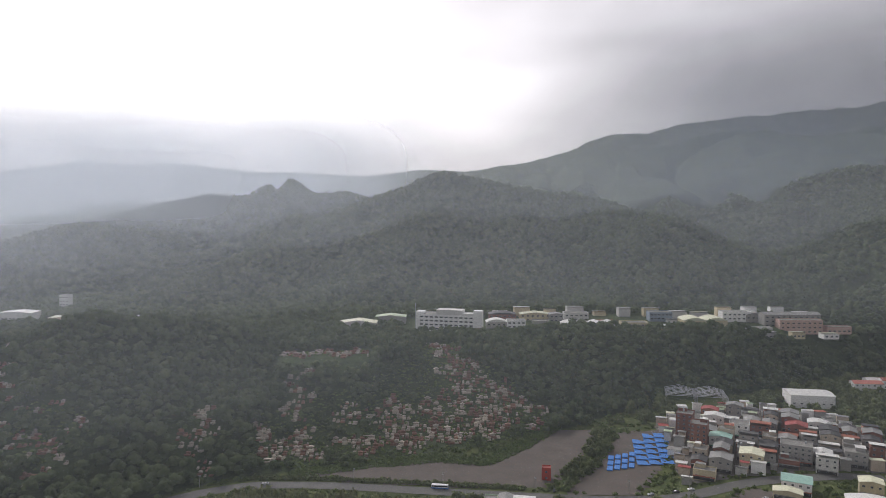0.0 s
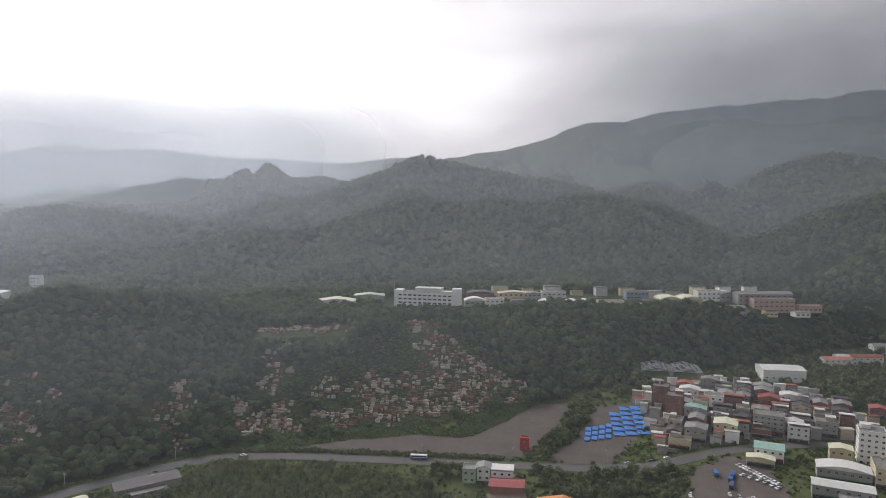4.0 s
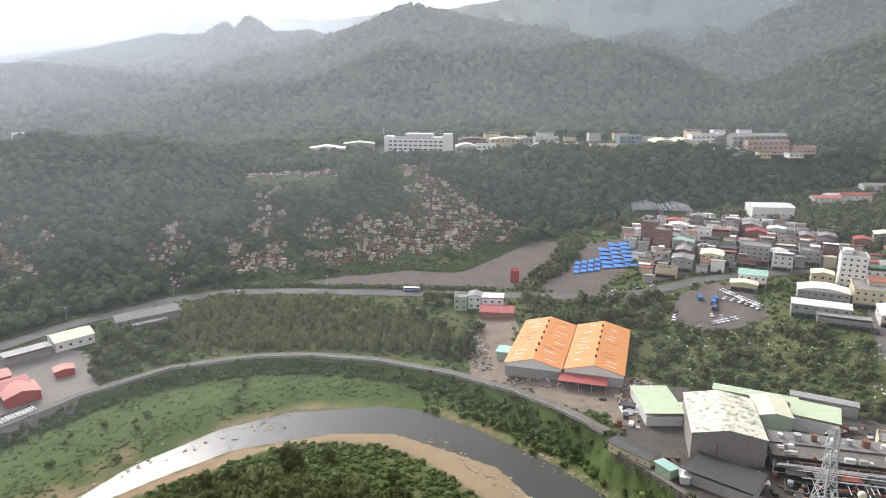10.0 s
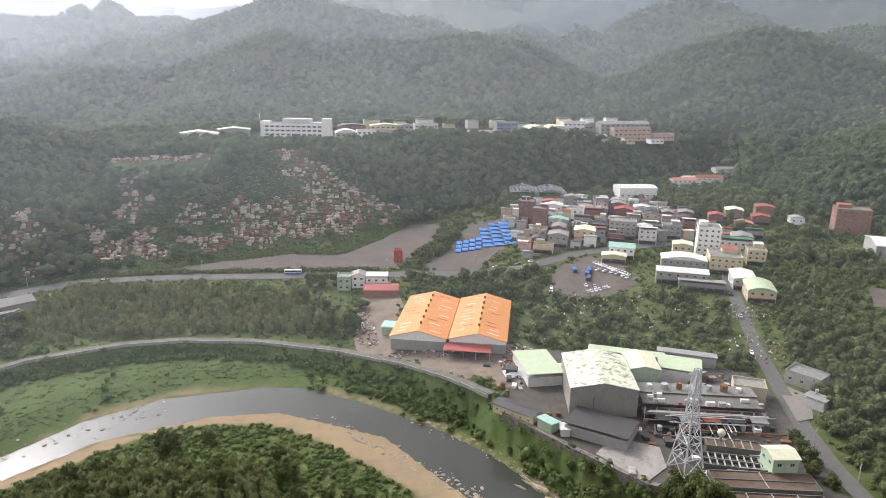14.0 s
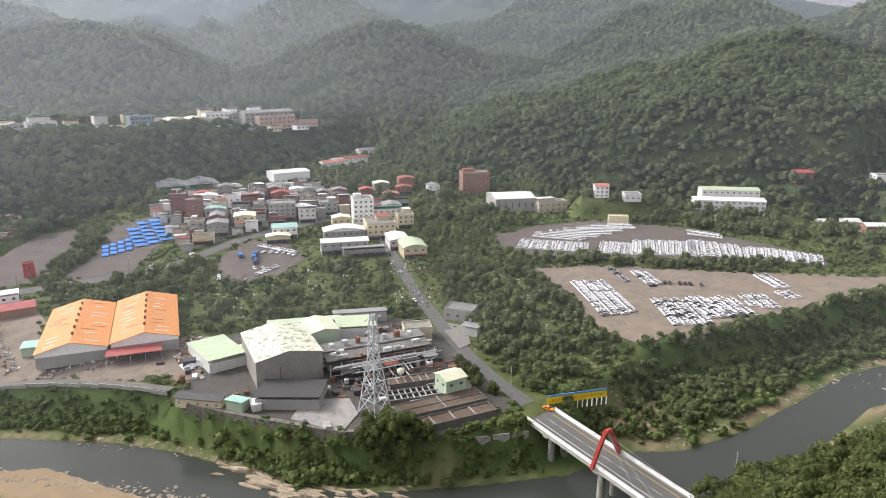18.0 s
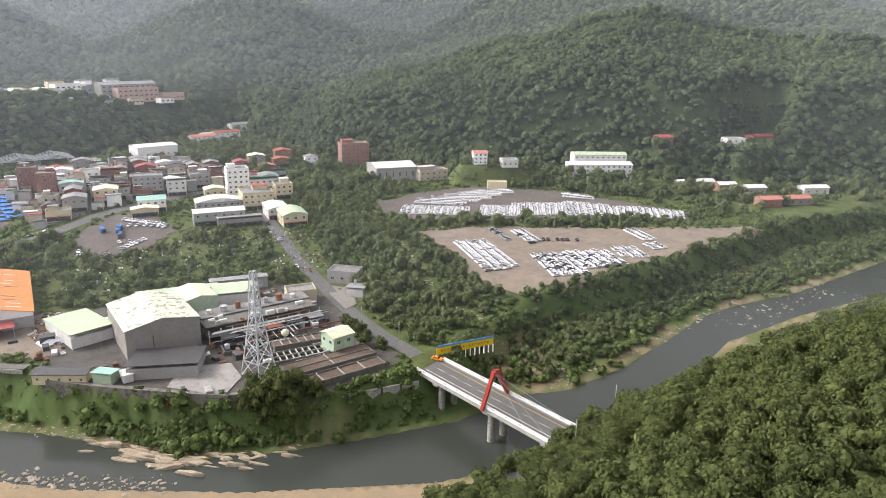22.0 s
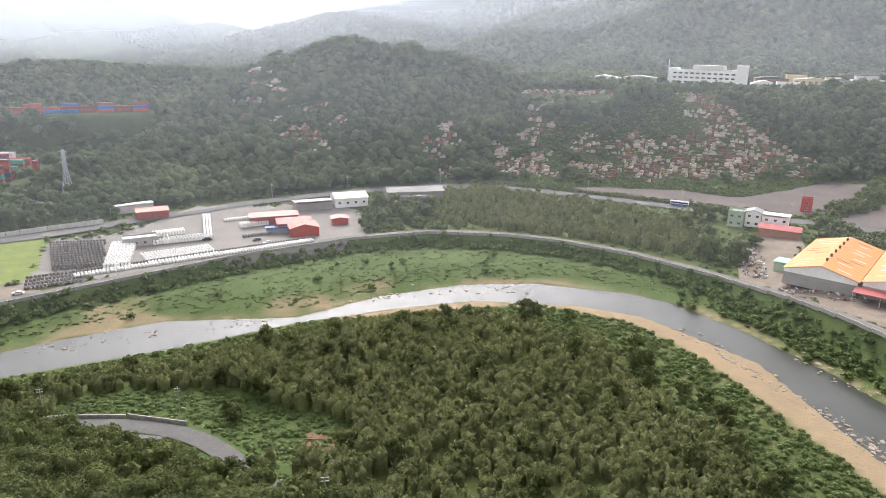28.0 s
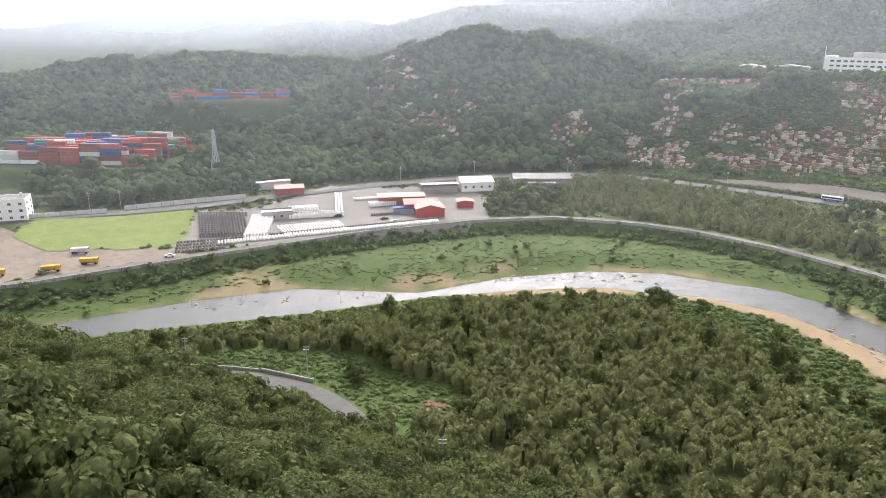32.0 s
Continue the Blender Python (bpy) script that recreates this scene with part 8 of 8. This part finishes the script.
m = inside(X, Y, NEAR_BANK) & ~inside(X, Y, NEAR_BANK[5:18] + SAND_INNER[::-1]) & (line_dist(X, Y, NEAR_BANK) > 16) & (line_dist(X, Y, SAND_INNER) > 18) & clear_of(X, Y) & (rng.random(len(X)) < 0.4)
X, Y = X[m], Y[m]
R = rng.uniform(2.2, 4.2, len(X))
plant("grove_trees", X, Y, land(X, Y) + R * 0.7, R, R * 1.5, CLOSE_CROWNS, "leaf_near", "round broadleaf trees among the bamboo", "trees", 5)

X, Y, rng = jitter(-330, 500, 90, 600, 3.7, 95)
m = inside(X, Y, FLAT) & (rng.random(len(X)) < 0.7)
X, Y = X[m], Y[m]
m = clear_of(X, Y, 5.5) & (line_dist(X, Y, CREEK) > 2.5)
for area, step, share, kind in THICKETS:
    m &= ~(inside(X, Y, area) & (rng.random(len(X)) < share * 0.35))
X, Y = X[m], Y[m]
R = rng.uniform(0.7, 2.0, len(X)) * (0.6 + 0.8 * value_noise(X, Y, 20, 16))
plant("roadside_scrub", X, Y, land(X, Y) - 0.1, R, R * rng.uniform(0.5, 1.2, len(X)), SHRUBS, "leaf_shrub", "low green scrub between the yards and roads", "shrubs", 16)
X, Y, rng = jitter(-140, 100, 425, 552, 1.7, 98)
hedge_line = [(-128, 450), (-85, 450), (-49, 446), (10, 440), (52, 435)]
brow = [(-100, 460), (-52, 474), (-3, 484), (30, 478), (58, 505), (90, 545)]
m = line_dist(X, Y, hedge_line) < 2.6
verge = line_dist(X, Y, brow) < 7
Xv, Yv = X[verge], Y[verge]
X, Y = X[m], Y[m]
R = rng.uniform(0.9, 1.9, len(X))
plant("road_hedge", X, Y, land(X, Y), R, R * rng.uniform(0.8, 1.3, len(X)), SHRUBS, "leaf_thicket", "dark rough hedge between the main road and the gravel yard", "hedge", 20)
R = rng.uniform(0.8, 1.7, len(Xv))
plant("yard_verge", Xv, Yv, land(Xv, Yv), R, R * rng.uniform(0.4, 0.8, len(Xv)), SHRUBS, "leaf_reed", "yellow-green grass verge above the gravel yard", "grass", 22)
# shrubs on the banks and in the flood meadow
X, Y, rng = jitter(-340, 640, -40, 350, 2.6, 73)
low = inside(X, Y, FAR_BANK + TERRACE_EDGE[::-1]) & ~inside(X, Y, FAR_BANK + NEAR_BANK[::-1])
X, Y = X[low], Y[low]
d_e, d_f = line_dist(X, Y, TERRACE_EDGE), line_dist(X, Y, FAR_BANK)
chance = np.where(X > 84, np.where(d_f > 6, 0.8, 0.08), np.where(d_e < 13, 0.72, 0.008 + 0.07 * (value_noise(X, Y, 22, 6) > 0.78))) * (d_e > 1.9)
chance = np.where((X > 20) & (X <= 84), np.where(d_f > 5, 0.75, 0.15), chance) * (d_e > 1.9)
wooded = (X > 182) & (d_f > 9)
roll = np.random.default_rng(8).random(len(X))
mt = wooded & (roll < 0.46) & (d_e > 1.9) & clear_of(X, Y) & (line_dist(X, Y, CREEK) > 2.5)
Xt, Yt = X[mt], Y[mt]
m = (roll < chance * np.where(wooded, 0.35, 1.0)) & clear_of(X, Y)
X, Y = X[m], Y[m]
rng = np.random.default_rng(10)
R = rng.uniform(0.9, 2.2, len(X)) * np.where(X > 84, 1.25, 1.0)
plant("bank_shrubs", X, Y, land(X, Y) + R * 0.1, R, R * rng.uniform(0.7, 1.3, len(X)), SHRUBS, "leaf_shrub", "bright green shrubs and reeds on the river banks", "shrubs", 6)
R = np.random.default_rng(24).uniform(1.6, 3.4, len(Xt))
plant("bank_trees", Xt, Yt, land(Xt, Yt) + R * 0.2, R, R * 1.2, MID_CROWNS, "leaf_thicket", "dense green trees on the bank below the car park", "trees", 24)
X, Y, rng = jitter(-340, 90, 60, 350, 1.9, 75)
m = inside(X, Y, FAR_BANK + TERRACE_EDGE[::-1]) & ~inside(X, Y, FAR_BANK + NEAR_BANK[::-1])
X, Y = X[m], Y[m]
d_f = line_dist(X, Y, FAR_BANK)
m = (line_dist(X, Y, LEVEE) > 4) & (d_f > 4 + 5 * value_noise(X, Y, 12, 9)) & (np.random.default_rng(18).random(len(X)) < 0.6 + 0.35 * smooth(value_noise(X, Y, 16, 8), 0.45, 0.8))
X, Y = X[m], Y[m]
rng = np.random.default_rng(19)
R = rng.uniform(0.6, 1.6, len(X))
plant("meadow_tufts", X, Y, land(X, Y) - 0.25, R, R * rng.uniform(0.14, 0.3, len(X)), SHRUBS, "leaf_reed", "tall grass and reed tufts on the flood meadow", "grass", 12)
X, Y, rng = jitter(-240, 140, 90, 290, 2.4, 74)
m = inside(X, Y, NEAR_BANK) & ~inside(X, Y, NEAR_BANK[5:18] + SAND_INNER[::-1]) & (line_dist(X, Y, NEAR_BANK) > 1.5) & ((line_dist(X, Y, SAND_INNER) < 44) | (line_dist(X, Y, NEAR_BANK) < 24) | (inside(X, Y, MEADOW) & (rng.random(len(X)) < 0.03))) & (rng.random(len(X)) < 0.75)
X, Y = X[m], Y[m]
R = rng.uniform(0.8, 1.9, len(X))
plant("inner_bank_shrubs", X, Y, land(X, Y), R, R * 0.6, SHRUBS, "leaf_reed", "bright green low shrubs along the sand bar", "shrubs", 7)

X, Y, rng = jitter(-310, 110, 400, 660, 2.9, 91)
m = (inside(X, Y, CEMETERY) | inside(X, Y, TOMB_AREAS[6][0]) | inside(X, Y, TOMB_AREAS[4][0])) & (rng.random(len(X)) < 0.75)
X, Y = X[m], Y[m]
m = off_tombs(X, Y, 2.0) & clear_of(X, Y)
X, Y = X[m], Y[m]
rng = np.random.default_rng(92)
R = rng.uniform(0.8, 2.0, len(X))
plant("cemetery_shrubs", X, Y, land(X, Y) - 0.1, R, R * rng.uniform(0.5, 1.1, len(X)), SHRUBS, "leaf_shrub", "rough grass and shrubs between the tombs", "shrubs", 13)
X, Y, rng = jitter(84, 186, 128, 250, 1.9, 93)
m = inside(X, Y, [(76, 246), (84, 222), (90, 211), (99, 196), (106, 186), (112, 176), (122, 166), (134, 157), (152, 152), (170, 144), (170, 126), (140, 144), (115, 161), (94, 183), (83, 213), (74, 232)]) & (rng.random(len(X)) < 0.8)
X, Y = X[m], Y[m]
m = (line_dist(X, Y, [BRIDGE_A, BRIDGE_B]) > 8) & (line_dist(X, Y, FAR_BANK) > 2.5)
X, Y = X[m], Y[m]
R = rng.uniform(0.8, 2.2, len(X)) * np.where(X < 112, 1.5, 1.0) * np.where(line_dist(X, Y, [(134, 150), (166, 136)]) < 5, 0.5, 1.0)
plant("wall_foot_shrubs", X, Y, land(X, Y), R, R * rng.uniform(0.7, 1.4, len(X)), SHRUBS, "leaf_shrub", "shrubs and creepers at the foot of the river wall", "shrubs", 14)
X, Y = np.array([116, 119, 123, 126, 129, 132, 121, 127, 172, 176, 178, 174, 181.0, 118, 125, 134]), np.array([172, 169, 168, 166, 164, 161, 174, 171, 172, 178, 185, 165, 192.0, 165, 160, 158])
R = np.array([3.8, 4.6, 5.0, 5.4, 5.2, 3.8, 4.4, 4.8, 3.2, 3.8, 3.2, 2.8, 2.8, 3.6, 4.2, 3.6])
plant("corner_trees", X, Y, np.maximum(land(X, Y), 7) + R * 0.3, R, R * 1.7, CLOSE_CROWNS, "leaf_near", "dense broadleaf trees at the factory corner", "trees", 15)

X, Y, rng = jitter(-174, -62, 104, 158, 1.5, 97)
m = (inside(X, Y, MEADOW) | inside(X, Y, LANE_VIEW)) & (line_dist(X, Y, RIVER_ROAD) > 4.2) & (rng.random(len(X)) < 0.7)
X, Y = X[m], Y[m]
R = rng.uniform(0.6, 1.5, len(X))
plant("lane_meadow", X, Y, land(X, Y) - 0.2, R, R * rng.uniform(0.3, 0.6, len(X)), SHRUBS, "leaf_reed", "bright green weeds on the meadow beside the lane", "grass", 18)
X, Y = np.array([-92.0, -87, -83, -95, -132, -128, -112, -150, -146, -117]), np.array([114.0, 117, 113, 110, 119, 120, 141, 117, 116, 144])
R = np.array([3.8, 4.2, 4.0, 3.4, 2.2, 1.9, 2.6, 3.2, 3.6, 2.0])
plant("lane_trees", X, Y, land(X, Y) + R * 0.4, R, R * 1.5, CLOSE_CROWNS, "leaf_near", "dark round trees and bushes beside the lane", "trees", 19)
# trees on the near hill, each a thing
near_trees = []
for s in (41, 42, 43):
    r = root("tree", pose(0, 0, -200), "broadleaf tree with a dense uneven green crown", "tree", "trees on the near hill")
    bm = tube(bmesh.new(), (0, 0, -1.5), (0.1, 0, 3.2), 0.28, 0.18, 8)
    for k in range(4):
        a = k * 1.6 + s
        tube(bm, (0.1, 0, 2.6), (math.cos(a) * 2.0, math.sin(a) * 2.0, 5.2), 0.14, 0.05, 6)
    part("trunk", bm, "bark", r)
    tv, tf = crown(s, 4800, 0.035, 15, 0.85, 0.74, 2, 8)
    me = mesh_from("crown", tv * (4.9, 4.9, 5.2) + (0, 0, 2.2), tf, MATS["leaf_near"], True)
    c = new("crown", me)
    c.parent = r
    near_trees.append(r)
X, Y, rng = jitter(-175, 236, 6, 116, 8.2, 81)
y0 = np.interp(X, (-260, -150, -60, 0, 115, 190, 300), (60, 108, 110, 106, 92, 80, 44))
m = (Y < y0 + 2) & clear_of(X, Y) & (np.hypot(X, Y) > 34) & ~((X < -66) & (line_dist(X, Y, RIVER_ROAD) < 11)) & ~((X > 12) & (X < 96)) & ((Y > 16) | (X > 80))
X, Y = X[m], Y[m]
order = np.argsort(np.abs(Y - 60) + 0.2 * np.abs(X))[:130]
Zt = land(X, Y)
for n_, i in enumerate(order):
    sc_ = rng.uniform(0.75, 1.25)
    mt = pose(X[i], Y[i], Zt[i] - 0.3, 0, 0, rng.uniform(0, 360)) @ Matrix.Scale(sc_, 4)
    if n_ < 3:
        near_trees[n_].matrix_basis = mt
    else:
        copy_thing(near_trees[n_ % 3], mt)
rest = np.setdiff1d(np.arange(len(X)), order)
X2, Y2, rng = jitter(-260, 400, -25, 112, 7.4, 82)
y0 = np.interp(X2, (-260, -150, -60, 0, 115, 190, 300, 430), (60, 108, 110, 106, 92, 80, 44, 0))
m = (Y2 < y0 + 2) & inside(X2, Y2, NEAR_BANK) & clear_of(X2, Y2) & (np.hypot(X2, Y2) > 34) & ~((X2 < -66) & (line_dist(X2, Y2, RIVER_ROAD) < 11))
used = np.c_[X[order], Y[order]]
X2, Y2 = X2[m], Y2[m]
dmin = np.min(np.hypot(X2[:, None] - used[:, 0], Y2[:, None] - used[:, 1]), 1)
X2, Y2 = X2[dmin > 4.6], Y2[dmin > 4.6]
R = rng.uniform(3.4, 5.6, len(X2))
plant("hillside_wood", X2, Y2, land(X2, Y2) + R * 0.4, R, R * 1.4, CLOSE_CROWNS, "leaf_near", "dense green wood on the near hillside", "forest", 8)

# ---- low cloud, and sheets that imitate haze, over valley and mountains ----
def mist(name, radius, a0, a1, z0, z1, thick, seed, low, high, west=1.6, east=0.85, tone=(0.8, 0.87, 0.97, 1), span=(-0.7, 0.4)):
    """A thin curtain whose colour imitates haze in the air, denser in its middle height."""
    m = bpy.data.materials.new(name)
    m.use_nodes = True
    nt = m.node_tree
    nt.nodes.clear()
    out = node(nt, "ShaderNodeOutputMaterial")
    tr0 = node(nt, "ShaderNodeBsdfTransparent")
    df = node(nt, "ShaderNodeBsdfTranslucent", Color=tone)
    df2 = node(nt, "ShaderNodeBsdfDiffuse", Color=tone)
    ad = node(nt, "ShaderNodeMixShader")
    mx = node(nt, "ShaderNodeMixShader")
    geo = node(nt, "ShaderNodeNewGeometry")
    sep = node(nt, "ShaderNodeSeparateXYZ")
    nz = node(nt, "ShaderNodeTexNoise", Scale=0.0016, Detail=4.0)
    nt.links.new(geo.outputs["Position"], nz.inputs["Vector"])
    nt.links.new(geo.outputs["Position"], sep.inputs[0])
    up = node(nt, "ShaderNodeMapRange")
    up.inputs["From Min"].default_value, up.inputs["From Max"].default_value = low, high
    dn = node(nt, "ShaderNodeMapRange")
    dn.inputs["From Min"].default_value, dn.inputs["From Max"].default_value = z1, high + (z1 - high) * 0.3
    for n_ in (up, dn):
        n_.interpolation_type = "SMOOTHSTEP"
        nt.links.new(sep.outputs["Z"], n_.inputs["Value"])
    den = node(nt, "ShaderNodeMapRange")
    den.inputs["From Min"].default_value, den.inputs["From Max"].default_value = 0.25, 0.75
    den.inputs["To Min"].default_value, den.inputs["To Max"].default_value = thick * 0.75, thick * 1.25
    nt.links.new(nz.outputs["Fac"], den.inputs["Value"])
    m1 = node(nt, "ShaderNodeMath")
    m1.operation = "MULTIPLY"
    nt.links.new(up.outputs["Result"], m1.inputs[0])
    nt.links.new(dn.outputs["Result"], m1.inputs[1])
    # painted haze is thicker to the west, towards the bright sky
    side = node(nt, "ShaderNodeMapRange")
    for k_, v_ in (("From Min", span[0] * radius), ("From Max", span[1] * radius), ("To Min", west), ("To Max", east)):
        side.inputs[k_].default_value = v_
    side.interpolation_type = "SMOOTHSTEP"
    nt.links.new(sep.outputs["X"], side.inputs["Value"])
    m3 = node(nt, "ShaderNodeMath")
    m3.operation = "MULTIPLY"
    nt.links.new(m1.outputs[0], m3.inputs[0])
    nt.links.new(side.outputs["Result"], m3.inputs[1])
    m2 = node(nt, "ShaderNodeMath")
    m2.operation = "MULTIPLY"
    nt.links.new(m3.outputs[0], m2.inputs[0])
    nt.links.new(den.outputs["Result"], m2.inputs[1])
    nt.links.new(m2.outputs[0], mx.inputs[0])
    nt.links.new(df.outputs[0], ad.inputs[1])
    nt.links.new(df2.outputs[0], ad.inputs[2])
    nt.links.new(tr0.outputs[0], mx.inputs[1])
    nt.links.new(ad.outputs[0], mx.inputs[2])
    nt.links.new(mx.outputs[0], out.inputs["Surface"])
    n = 48
    V, F = [], []
    for i in range(n + 1):
        a = radians(a0 + (a1 - a0) * i / n)
        for z in (z0, z1):
            V.append((radius * math.sin(a), radius * math.cos(a), z))
    F = [(2 * i, 2 * i + 2, 2 * i + 3, 2 * i + 1) for i in range(n)]
    me = mesh_from(name, V, F, m, True)
    ob = tagged(new(name, me), "see-through sheet added to imitate haze and low cloud", "mist", kind="structure")
    ob.visible_shadow = False
    return ob


# pale sheets added to lighten what lies behind them, as haze would
mist("haze_sheet_valley", 240, -100, 110, -2, 420, 0.05, 5, 5, 60, 1.2, 0.9)
mist("haze_sheet_town", 460, -100, 110, 0, 420, 0.058, 6, 20, 90, 1.3, 0.9)
mist("haze_sheet_near", 845, -95, 110, -60, 400, 0.11, 1, 50, 110, 2.5, 0.95, span=(-0.85, -0.3))
mist("haze_sheet_mid", 1240, -95, 110, -60, 470, 0.125, 2, 60, 150, 4.0, 0.95, span=(-0.85, -0.3))
mist("haze_sheet_far", 1660, -95, 110, -60, 520, 0.22, 3, 60, 190, 1.3, 0.55)
mist("haze_sheet_northwest", 2450, -95, 3, -60, 640, 0.42, 10, 60, 220, 1.15, 0.0, span=(-0.3, 0.045))
mist("haze_sheet_distant", 2900, -95, 3, -60, 760, 0.68, 4, 60, 220, 1.1, 0.0, span=(-0.2, 0.045))
# dark slate sheet added to paint shade and haze over the eastern mountain
mist("shade_sheet_slate", 1650, 3, 100, 60, 900, 0.34, 8, 90, 260, 0.0, 1.0, (0.12, 0.17, 0.26, 1), (0.055, 0.4))
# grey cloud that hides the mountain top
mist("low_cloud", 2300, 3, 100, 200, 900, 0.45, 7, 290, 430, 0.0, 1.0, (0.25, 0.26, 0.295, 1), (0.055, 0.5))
